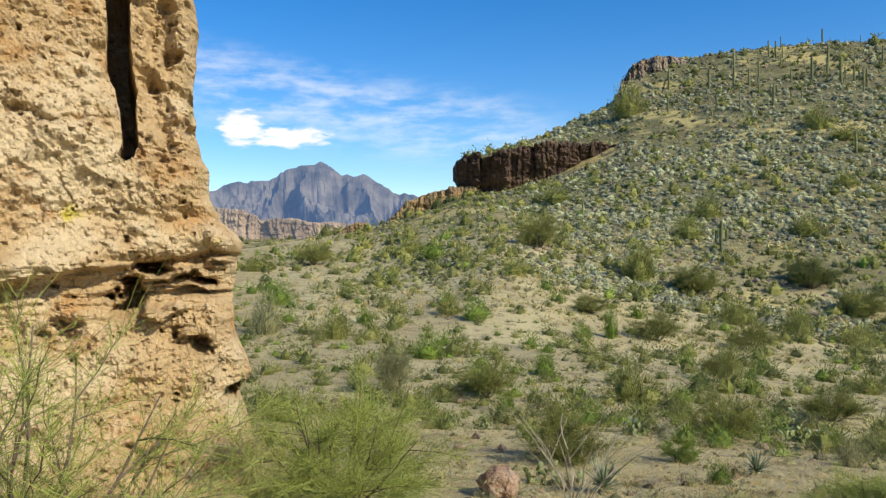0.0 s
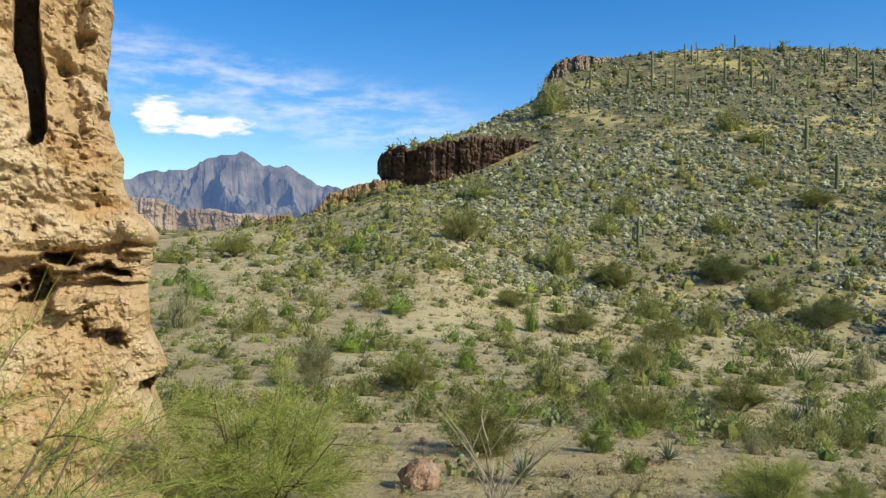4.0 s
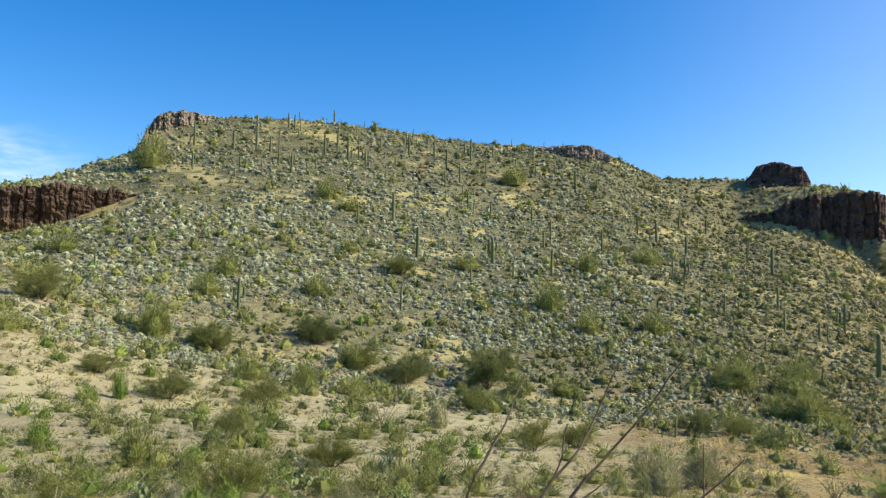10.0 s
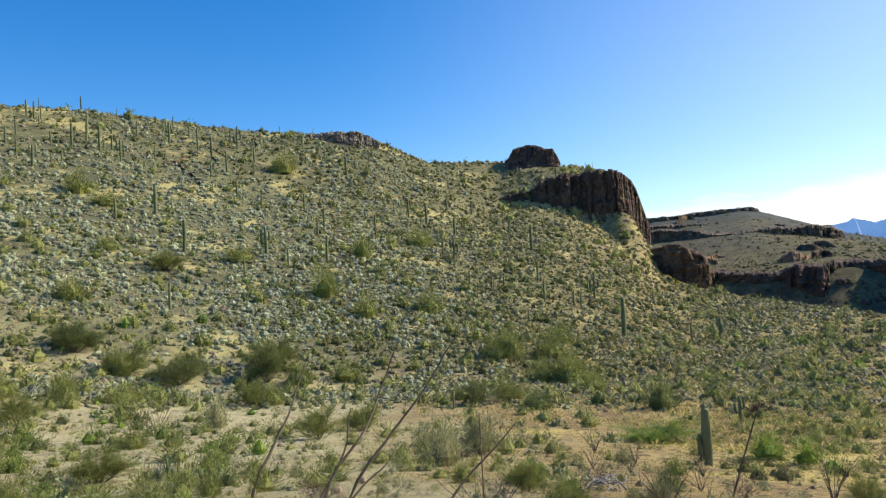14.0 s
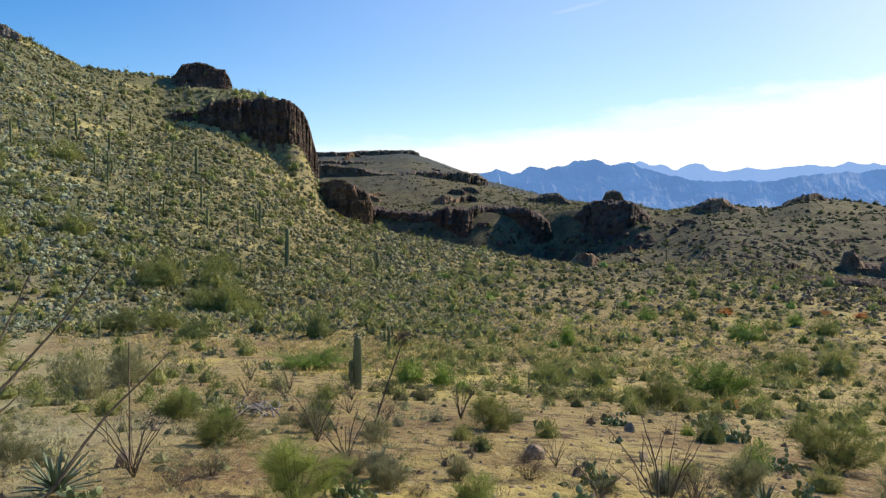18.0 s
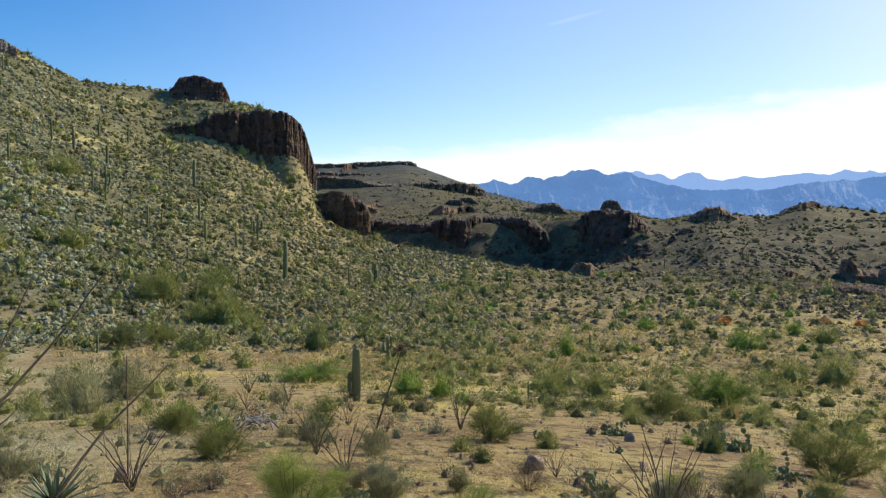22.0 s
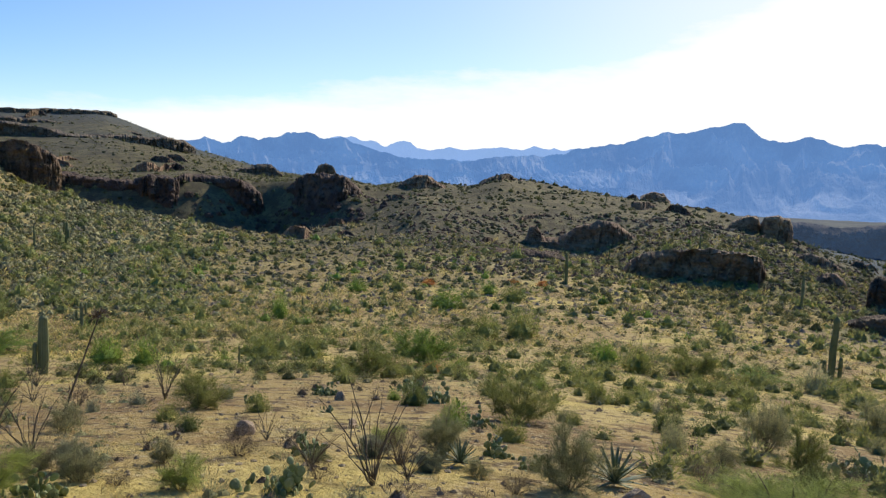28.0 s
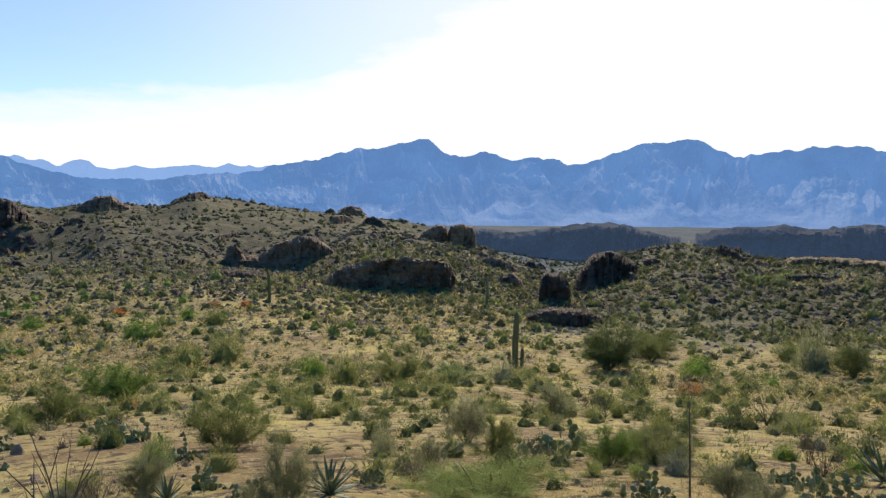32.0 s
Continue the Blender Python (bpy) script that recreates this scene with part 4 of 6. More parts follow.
M_OLIVE = foliage("olive_leaves", (0.255, 0.278, 0.08), (0.325, 0.34, 0.12), (0.155, 0.175, 0.045), island=0.28, through_light=0.36)
M_PALO = foliage("palo_verde_twigs", (0.37, 0.44, 0.12), (0.46, 0.52, 0.18), (0.25, 0.31, 0.075), through_light=0.45)
M_GREEN = foliage("fresh_green_leaves", (0.20, 0.295, 0.055), (0.27, 0.36, 0.08), (0.12, 0.185, 0.04), through_light=0.38)
M_DKGREEN = foliage("dark_green_leaves", (0.175, 0.21, 0.07), (0.24, 0.265, 0.10), (0.11, 0.135, 0.045))
M_GREY = foliage("grey_green_leaves", (0.32, 0.325, 0.165), (0.40, 0.40, 0.22), (0.21, 0.215, 0.10))
M_SAGE = foliage("pale_sage_leaves", (0.36, 0.38, 0.24), (0.47, 0.485, 0.33), (0.23, 0.25, 0.135), through_light=0.2)
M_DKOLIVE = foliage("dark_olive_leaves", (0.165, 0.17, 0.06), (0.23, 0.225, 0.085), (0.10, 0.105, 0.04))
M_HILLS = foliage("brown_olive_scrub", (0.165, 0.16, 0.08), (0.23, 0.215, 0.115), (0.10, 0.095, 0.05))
# copy of the sage for backlit ground, its darker olive cast put into the colour
M_BACKLITSAGE = foliage("olive_grey_leaves", (0.29, 0.275, 0.13), (0.38, 0.36, 0.18), (0.17, 0.165, 0.07), through_light=0.2)
M_STRAW = foliage("straw_grass", (0.55, 0.445, 0.17), (0.65, 0.55, 0.25), (0.40, 0.31, 0.12))
M_HERB = foliage("yellow_green_herbs", (0.34, 0.325, 0.10), (0.42, 0.40, 0.15), (0.22, 0.225, 0.06))
M_ORANGE = foliage("orange_dry_leaves", (0.50, 0.20, 0.05), (0.55, 0.28, 0.09), (0.36, 0.15, 0.05))
M_DRY = foliage("dry_twigs", (0.20, 0.155, 0.105), (0.27, 0.215, 0.15), (0.12, 0.09, 0.065), through_light=0.1)
M_TWIG = surface("bark", [(0.135, 0.105, 0.075), (0.21, 0.17, 0.12), (0.08, 0.06, 0.045)], [(3.0, 0.45, 0.6), (14.0, 0.5, 0.7)], bump=0.3)
M_PALEWAND = surface("pale_ocotillo_bark", [(0.36, 0.33, 0.25), (0.25, 0.22, 0.16), (0.45, 0.42, 0.33)], [(5.0, 0.45, 0.6), (20.0, 0.5, 0.7)], bump=0.3)
M_DARKWAND = surface("dark_ocotillo_bark", [(0.105, 0.085, 0.06), (0.17, 0.14, 0.10), (0.06, 0.05, 0.04)], [(5.0, 0.45, 0.6), (20.0, 0.5, 0.7)], bump=0.3)
M_CACTUS = surface("saguaro_skin", [(0.155, 0.172, 0.078), (0.215, 0.225, 0.12), (0.10, 0.115, 0.05)], [(1.2, 0.45, 0.65), (6.0, 0.52, 0.7)], rough=0.65, bump=0.2, per_object=0.15)
M_PAD = surface("prickly_pear_skin", [(0.18, 0.225, 0.085), (0.25, 0.285, 0.13), (0.32, 0.32, 0.19)], [(3.0, 0.45, 0.65), (30.0, 0.60, 0.68)], rough=0.5, bump=0.15, per_object=0.2, spec=0.4)
M_BLADE = surface("agave_blade", [(0.13, 0.175, 0.10), (0.20, 0.24, 0.15), (0.26, 0.25, 0.15)], [(3.0, 0.45, 0.65), (9.0, 0.58, 0.7)], rough=0.5, bump=0.1, per_object=0.15, spec=0.4)
M_STONE = surface("loose_stone", [(0.34, 0.265, 0.19), (0.23, 0.175, 0.125), (0.42, 0.35, 0.27)], [(1.5, 0.45, 0.62), (7.0, 0.55, 0.7)], bump=0.5, per_object=0.2, island=0.2)
M_REDSTONE = surface("red_brown_boulder", [(0.36, 0.235, 0.15), (0.46, 0.34, 0.24), (0.19, 0.12, 0.085)], [(2.5, 0.45, 0.62), (9.0, 0.55, 0.7)], bump=0.8)
M_WOODGREY = surface("weathered_wood", [(0.26, 0.235, 0.205), (0.36, 0.33, 0.29), (0.14, 0.12, 0.10)], [(4.0, 0.45, 0.62), (20.0, 0.55, 0.7)], bump=0.5)


def tube(path, radii, sides=5, cap=True):
    """Quads of a tube along a path."""
    path, radii = np.asarray(path, float), np.asarray(radii, float)
    if cap:
        path, radii = np.concatenate([path, path[-1:] + (path[-1:] - path[-2:-1]) * 0.02]), np.concatenate([radii, [0.002]])
    tang = np.gradient(path, axis=0)
    tang /= np.linalg.norm(tang, axis=1)[:, None] + 1e-9
    ref = np.where(np.abs(tang[:, 2:3]) > 0.9, np.array([[1.0, 0, 0]]), np.array([[0, 0, 1.0]]))
    a = np.cross(tang, ref)
    a /= np.linalg.norm(a, axis=1)[:, None] + 1e-9
    b = np.cross(tang, a)
    th = np.linspace(0, 2 * np.pi, sides, endpoint=False)
    ring = a[:, None] * np.cos(th)[None, :, None] + b[:, None] * np.sin(th)[None, :, None]
    v = path[:, None] + ring * radii[:, None, None]
    n = len(path)
    i, j = np.meshgrid(np.arange(n - 1), np.arange(sides), indexing="ij")
    j2 = (j + 1) % sides
    return v.reshape(-1, 3), np.stack([i * sides + j, i * sides + j2, (i + 1) * sides + j2, (i + 1) * sides + j], -1).reshape(-1, 4)


def join(pieces):
    vs, fs, n = [], [], 0
    for v, f in pieces:
        vs.append(v)
        fs.append(np.asarray(f) + n)
        n += len(v)
    return np.concatenate(vs), np.concatenate(fs)


def slivers(centres, ways, length, width, g):
    """Narrow leaf quads at centres, along ways."""
    n = len(centres)
    ways = ways / (np.linalg.norm(ways, axis=1)[:, None] + 1e-9)
    side = np.cross(ways, g.normal(size=(n, 3)))
    side /= np.linalg.norm(side, axis=1)[:, None] + 1e-9
    ln = (length * g.uniform(0.6, 1.4, n))[:, None]
    wd = (width * g.uniform(0.6, 1.4, n))[:, None]
    v = np.stack([centres - ways * ln * 0.5, centres + side * wd * 0.5, centres + ways * ln * 0.5, centres - side * wd * 0.5], 1)
    return v.reshape(-1, 3), np.arange(n * 4).reshape(n, 4)


def tiles(centres, normals, length, width, g):
    """Leaf sprays that lie on a shrub's outside: quads across their normals."""
    n = len(centres)
    nm = normals / (np.linalg.norm(normals, axis=1)[:, None] + 1e-9) + g.normal(size=(n, 3)) * 0.35
    a = np.cross(nm, g.normal(size=(n, 3)))
    a /= np.linalg.norm(a, axis=1)[:, None] + 1e-9
    b = np.cross(nm, a)
    b /= np.linalg.norm(b, axis=1)[:, None] + 1e-9
    ln, wd = (length * g.uniform(0.6, 1.4, n))[:, None] * 0.5, (width * g.uniform(0.6, 1.4, n))[:, None] * 0.5
    v = np.stack([centres - a * ln, centres - b * wd, centres + a * ln, centres + b * wd], 1)
    return v.reshape(-1, 3), np.arange(n * 4).reshape(n, 4)


def cushion(seed, full=1.0, sides=6, fuzz=9):
    """A low rounded cushion of a shrub, unit width and height: an uneven dome with leaf sprays on it."""
    g = np.random.default_rng(seed)
    t = np.linspace(0, 2 * np.pi, sides, endpoint=False) + g.uniform(0, 6)
    v = []
    for rr, z in ((0.40, -0.06), (0.44, 0.34), (0.13, 0.72)):
        k = 1 + g.normal(size=sides) * 0.16
        v.append(np.stack([np.cos(t) * rr * k * full, np.sin(t) * rr * k * full, z * (1 + g.normal(size=sides) * 0.10)], -1))
    i, j = np.meshgrid(np.arange(2), np.arange(sides), indexing="ij")
    j2 = (j + 1) % sides
    dome = np.concatenate(v), np.stack([i * sides + j, i * sides + j2, (i + 1) * sides + j2, (i + 1) * sides + j], -1).reshape(-1, 4)
    d = g.normal(size=(fuzz, 3))
    d[:, 2] = np.abs(d[:, 2])
    d /= np.linalg.norm(d, axis=1)[:, None]
    return join([dome, tiles(d * np.array([0.44, 0.44, 0.70]) * g.uniform(0.85, 1.12, fuzz)[:, None] + np.array([0, 0, 0.04]), d, 0.26, 0.20, g)])


def broom(seed, limbs, twigs, leaflets=5, thick=1.0, leaf=0.026, leaf_width=0.0032):
    """A near bush of unit width and height: limbs that fork into boughs with many thin, upswept green twigs and small leaflets."""
    g = np.random.default_rng(seed)
    limb_sets, green, paths = [], [], []
    t = np.linspace(0, 1, 7)
    for q in range(limbs):
        th = q * 2.4 + g.uniform(-0.4, 0.4)
        rr, hh = 0.40 * g.uniform(0.15, 1.0), g.uniform(0.42, 0.84)
        path = np.stack([np.cos(th) * rr * t ** 0.8, np.sin(th) * rr * t ** 0.8, hh * t ** 1.1 * (1 - 0.35 * (rr / 0.4) ** 2) - 0.02], -1)
        path = path + np.cumsum(g.normal(size=(7, 3)) * 0.012, axis=0) * np.minimum(t, 0.6)[:, None]
        wood = [tube(path, 0.0075 * (1 - 0.8 * t), 5)]
        limb_sets.append(wood)
        paths.append(path)
        for k in range(5):
            f = g.uniform(0.25, 0.9)
            root = np.array([np.interp(f, t, path[:, c]) for c in range(3)])
            way = np.array([math.cos(th) * 0.45, math.sin(th) * 0.45, 0.55]) + g.normal(size=3) * 0.45
            bough = root + way / np.linalg.norm(way) * g.uniform(0.14, 0.30) * t[:, None] + np.cumsum(g.normal(size=(7, 3)) * 0.008, axis=0) * t[:, None]
            bough[:, 2] = np.maximum(bough[:, 2], 0.03)
            wood.append(tube(bough, 0.0030 * (1 - 0.8 * t), 4))
            paths += [bough, bough]
    n = int(twigs / len(paths)) + 1
    for path in paths:
        f = 0.15 + 0.85 * g.uniform(0, 1, n)
        root = np.stack([np.interp(f, t, path[:, c]) for c in range(3)], -1)
        along = path[-1] - path[0]
        way = along / (np.linalg.norm(along) + 1e-6) * 0.6 + np.array([0, 0, 0.25]) + g.normal(size=(n, 3)) * 0.5
        way /= np.linalg.norm(way, axis=1)[:, None]
        ln = g.uniform(0.05, 0.17, n)[:, None]
        side = np.cross(way, g.normal(size=(n, 3)))
        side /= np.linalg.norm(side, axis=1)[:, None]
        bend = g.normal(size=(n, 3)) * 0.16
        knots = [root + way * ln * k + bend * ln * k * k * 1.6 for k in (0, 0.5, 1.0)]
        for a, b, w0, w1 in zip(knots, knots[1:], (0.0009, 0.0007), (0.0007, 0.0004)):
            v = np.stack([a - side * w0 * thick, a + side * w0 * thick, b + side * w1 * thick, b - side * w1 * thick], 1)
            v[:, :, 2] = np.maximum(v[:, :, 2], 0.01)
            green.append((v.reshape(-1, 3), np.arange(n * 4).reshape(n, 4)))
        for k in range(leaflets):
            u = g.uniform(0.2, 1.0, n)[:, None]
            p = root + way * ln * u + bend * ln * u * u * 1.6
            p[:, 2] = np.maximum(p[:, 2], 0.02)
            green.append(slivers(p, way + g.normal(size=(n, 3)) * 0.7, leaf, leaf_width, g))
    return join(green), [join(wood) for wood in limb_sets]


def shrub(seed, clumps, per, length, width, spread=0.16, open_base=0.25, upright=0.6, flat=1.0):
    """A shrub of unit width and height: leaf clumps on a ragged dome, with stems to them. Returns two quad soups."""
    g = np.random.default_rng(seed)
    th = g.uniform(0, 2 * np.pi, clumps) + np.arange(clumps) * 2.4
    u = g.uniform(0, 1, clumps) ** 0.6
    rr = 0.40 * np.sqrt(u) * g.uniform(0.7, 1.12, clumps)
    zz = open_base + (0.86 - open_base) * g.uniform(0.0, 1.0, clumps) * np.sqrt(np.clip(1 - (rr / 0.5) ** 2 * 0.8, 0.05, 1)) * g.uniform(0.75, 1.12, clumps)
    c = np.stack([rr * np.cos(th), rr * np.sin(th), zz * flat], -1)
    size = spread * g.uniform(0.6, 1.35, clumps)
    k = np.repeat(np.arange(clumps), (per * g.uniform(0.6, 1.4, clumps)).astype(int) + 1)
    off = g.normal(size=(len(k), 3)) * size[k][:, None] * np.array([0.62, 0.62, 0.5])
    p = c[k] + off
    p[:, 2] = np.abs(p[:, 2] - 0.02) + 0.02
    way = off * 1.2 / (size[k][:, None]) + np.array([0, 0, upright]) + g.normal(size=(len(k), 3)) * 0.55 + c[k] * np.array([0.8, 0.8, 0])
    leaves = slivers(p, way, length, width, g)
    stems = []
    for q in c[: max(5, clumps // 2)]:
        mid = q * np.array([0.45, 0.45, 0.5]) + g.normal(size=3) * 0.03
        stems.append(tube([np.array([q[0] * 0.06, q[1] * 0.06, -0.04]), mid, q], [0.010, 0.006, 0.0025], 4, False))
    return leaves, join(stems)


def spray(seed, n, length, width, body=0.5, up=0.35, low=0.10):
    """A feathery bush of unit width and height: narrow leaf sprays that fan out from the root over an uneven dome, with a small leafy core."""
    g = np.random.default_rng(seed)
    d = g.normal(size=(n, 3))
    d[:, 2] = np.abs(d[:, 2]) * 0.9 + 0.02
    d /= np.linalg.norm(d, axis=1)[:, None]
    lump = 1 + 0.38 * fbm(d[:, 0] * 2.2 + seed, d[:, 1] * 2.2, d[:, 2] * 2.2, 2)
    rho = g.uniform(0.30, 1.0, n) ** 0.55 * lump
    p = d * rho[:, None] * np.array([0.46, 0.46, 0.80])
    p[:, 2] = p[:, 2] + low * g.uniform(0.2, 1.0, n)
    leaves = slivers(p, d * np.array([1, 1, 1.3]) + np.array([0, 0, up]) + g.normal(size=(n, 3)) * 0.35, length, width, g)
    v, f = cushion(seed + 1, body, 7, 0)
    return join([leaves, (v * np.array([1, 1, body * 1.15]), f)])


def shrub_kind(name, leaf_mat, seeds, near, mid, dense=True, **more):
    """Meshes of a kind of shrub at three fineness levels: lists of (foliage mesh, stems mesh)."""
    sets = []
    close = (int(near[0] * 1.6), int(near[1] * 2.4), near[2] * 0.9, near[3] * 0.45)
    up = more.get("upright", 0.5)
    for level in (near, mid, close):
        row = []
        for sd in range(seeds):
            lv, st = shrub(sd * 13 + len(name), *level, **more)
            if name == "airy":
                lv, st = broom(sd + 5, 11, 3000, 3, 0.9, 0.013, 0.0016)
            elif dense and level is mid:
                lv = spray(sd + 90, 1800, 0.12, 0.0125, 0.62, up)
            elif dense:
                lv, st = broom(sd + 5 + len(name), 16, 4200 if level is near else 8500, 3 if leaf_mat is M_GREY else 5, 1.9 if level is near else 1.0, 0.034 if leaf_mat is M_GREY else near[2] * (0.5 if level is near else 0.3), near[3] * (0.30 if level is near else 0.19))
            row.append((mesh_of("foliage", *lv, M_PALO if level is close and leaf_mat is M_OLIVE else leaf_mat), [mesh_of("limb", *q, M_TWIG) for q in st] if level is close and isinstance(st, list) else [mesh_of("trunk", *(join(st) if isinstance(st, list) else st), M_TWIG)]))
        sets.append(row)
    return sets


KINDS = {
    "olive": (shrub_kind("olive", M_OLIVE, 4, (56, 62, 0.055, 0.011), (34, 34, 0.06, 0.017), open_base=0.08), "olive_bush", "feathery olive green palo verde bush on sandy soil", "desert bush"),
    "green": (shrub_kind("green", M_GREEN, 3, (54, 60, 0.036, 0.016), (34, 32, 0.045, 0.022), open_base=0.05), "green_bush", "bright fresh green leafy bush on sandy soil", "desert bush"),
    "dark": (shrub_kind("dark", M_DKGREEN, 3, (60, 70, 0.04, 0.014), (34, 38, 0.05, 0.020), open_base=0.05), "dark_bush", "dark green dense bush on the desert slope", "desert bush"),
    "grey": (shrub_kind("grey", M_GREY, 3, (50, 54, 0.06, 0.0095), (26, 18, 0.07, 0.022), open_base=0.12, upright=1.2), "grey_bush", "sparse grey green creosote bush with thin stems", "desert bush"),
    "dry": (shrub_kind("dry", M_DRY, 2, (34, 26, 0.11, 0.007), (24, 16, 0.12, 0.016), upright=1.0, dense=False), "dry_shrub", "dry leafless brown shrub of thin twigs", "shrub"),
    "flower": (shrub_kind("flower", M_ORANGE, 2, (24, 50, 0.06, 0.022), (16, 30, 0.09, 0.05), open_base=0.1), "orange_shrub", "low shrub with dry orange foliage", "shrub"),
    "airy": (shrub_kind("airy", M_OLIVE, 2, (13, 44, 0.085, 0.0075), (20, 40, 0.09, 0.012), dense=False, open_base=0.35, spread=0.15), "palo_verde", "open palo verde bush with thin green twigs", "desert bush"),
    "cholla": (shrub_kind("cholla", M_SAGE, 2, (30, 40, 0.10, 0.030), (20, 20, 0.12, 0.05), open_base=0.1), "cholla_cactus", "small pale branching cholla cactus", "cactus"),
}


def plant_shrub(kind, x, y, wide, high, i):
    sets, name, label, category = KINDS[kind]
    level = sets[0] if wide / math.hypot(x, y) > 0.055 else sets[1]
    level = sets[2] if math.hypot(x, y) < 11.5 else level
    fol, stem = level[i % len(level)]
    ob = thing(name, Matrix.LocRotScale((x, y, float(ground(x, y)) - 0.03), Euler((0, 0, i * 2.399)), (wide, wide, high)), label, category, name.replace("_", " ") + "s of the desert")
    part("foliage", fol, ob)
    for q in stem:
        part(q.name.split(".")[0], q, ob, "branching brown woody stem")
    return ob


# saguaro, unit height columns of a few proportions
def column(path, radius, ribs=11, sides=33, rows=14):
    path = np.asarray(path, float)
    t = np.linspace(0, 1, rows)
    seg = np.concatenate([[0], np.cumsum(np.linalg.norm(np.diff(path, axis=0), axis=1))])
    seg /= seg[-1]
    c = np.stack([np.interp(t, seg, path[:, k]) for k in range(3)], -1)
    total = np.linalg.norm(np.diff(path, axis=0), axis=1).sum()
    top = np.clip((1 - t) * total / radius, 0, 1)
    rad = radius * np.sqrt(np.clip(1 - (1 - top) ** 2, 0.004, 1)) * (0.86 + 0.20 * np.sin(np.pi * np.clip(t * 1.1, 0, 1)))
    v, f = tube(c, rad, sides, False)
    v = v.reshape(rows, sides, 3)
    th = np.arange(sides) / sides * 2 * np.pi * ribs
    v = c[:, None] + (v - c[:, None]) * (1 + 0.10 * np.cos(th))[None, :, None]
    return v.reshape(-1, 3), f


SAG_TRUNK = [mesh_of("trunk", *column([(0, 0, -0.03), (0.006 * k, 0.004, 0.5), (0.002, 0.006 * k, 0.93), (0, 0.006 * k, 0.965), (0, 0.006 * k, 0.985), (0, 0.006 * k, 1.0)], rd, rows=22, sides=22), M_CACTUS, True) for k, rd in ((1, 0.036), (-2, 0.042), (2, 0.050))]
SAG_FAT = mesh_of("trunk", *column([(0, 0, -0.03), (0, 0, 0.5), (0.004, 0, 1.0)], 0.074, ribs=14, sides=42, rows=40), M_CACTUS, True)
SAG_ARM = [mesh_of("arm", *column([(0.03, 0, 0), (0.10, 0, 0.0), (0.135, 0, 0.03), (0.145, 0, 0.10), (0.14, 0, ln * 0.6), (0.142, 0, ln)], 0.036, rows=16, sides=18, ribs=9), M_CACTUS, True) for ln in (0.30, 0.42)]


def saguaro(x, y, high, arms, i, mesh=None, label="", turn=None):
    label = label or ("tall ribbed saguaro cactus with upturned arms" if arms else "slender ribbed green saguaro cactus column")
    lean = ((i * 37 % 11) - 5) * 0.006
    ob = thing("saguaro", Matrix.LocRotScale((x, y, float(ground(x, y)) - 0.05), Euler((lean, lean * 0.7, i * 1.7 if turn is None else turn)), (high, high, high)), label, "saguaro", "saguaros on the slopes")
    part("trunk", mesh or SAG_TRUNK[i % 3], ob)
    for a in range(arms):
        arm = part("arm", SAG_ARM[(i + a) % 2], ob)
        arm.matrix_basis = pose(0, 0, 0.30 + 0.13 * ((a * 2 + i) % 3), 0, 0, (40 + 20 * (i % 3) if turn is None else 8) + a * 165)
    return ob


# prickly pear: flat pads on pads
def pad_mesh(seed):
    g = np.random.default_rng(seed)
    n, m = 7, 10
    ph, th = np.meshgrid(np.linspace(0, np.pi, n), np.linspace(0, 2 * np.pi, m, endpoint=False), indexing="ij")
    v = np.stack([np.sin(ph) * np.cos(th) * (0.42 - 0.10 * np.cos(ph + 0.3)), np.sin(ph) * np.sin(th) * 0.075, 0.5 - 0.5 * np.cos(ph)], -1)
    v[..., 1] += 0.05 * np.sin(v[..., 2] * 3 + seed) + v[..., 0] ** 2 * 0.2
    i, j = np.meshgrid(np.arange(n - 1), np.arange(m), indexing="ij")
    j2 = (j + 1) % m
    return mesh_of("pad", v.reshape(-1, 3), np.stack([i * m + j, i * m + j2, (i + 1) * m + j2, (i + 1) * m + j], -1).reshape(-1, 4), M_PAD, True)


PADS = [pad_mesh(k) for k in range(3)]


def prickly_pear(x, y, wide, high, i):
    g = np.random.default_rng(i + 400)
    ob = thing("prickly_pear", Matrix.LocRotScale((x, y, float(ground(x, y)) - 0.02), Euler((0, 0, i)), None), "clump of flat green prickly pear pads", "cactus", "prickly pears of the flat")
    size = min(0.20, max(0.085, high * 0.22))
    n = int(np.clip(wide * high / size ** 2 * 3.2, 20, 78))
    tips = []
    for k in range(n):
        if k < n * 0.45 or not tips:
            at = np.array([g.normal() * wide * 0.21, g.normal() * wide * 0.21, 0.0])
        else:
            at = tips[g.integers(len(tips))] + g.normal(size=3) * 0.02
        rx, ry, rz = g.normal() * 24, g.normal() * 26, g.uniform(0, 180)
        s = size * g.uniform(0.75, 1.2)
        m = Matrix.LocRotScale(Vector(at), Euler((radians(rx), radians(ry), radians(rz)), "XYZ"), Vector((s, s, s)))
        if (m @ Vector((0, 0, 1))).z > high * 1.05:
            continue
        p = part("pad", PADS[k % 3], ob)
        p.matrix_basis = m
        tips.append(np.array(m @ Vector((0, 0, 0.93))))
    return ob


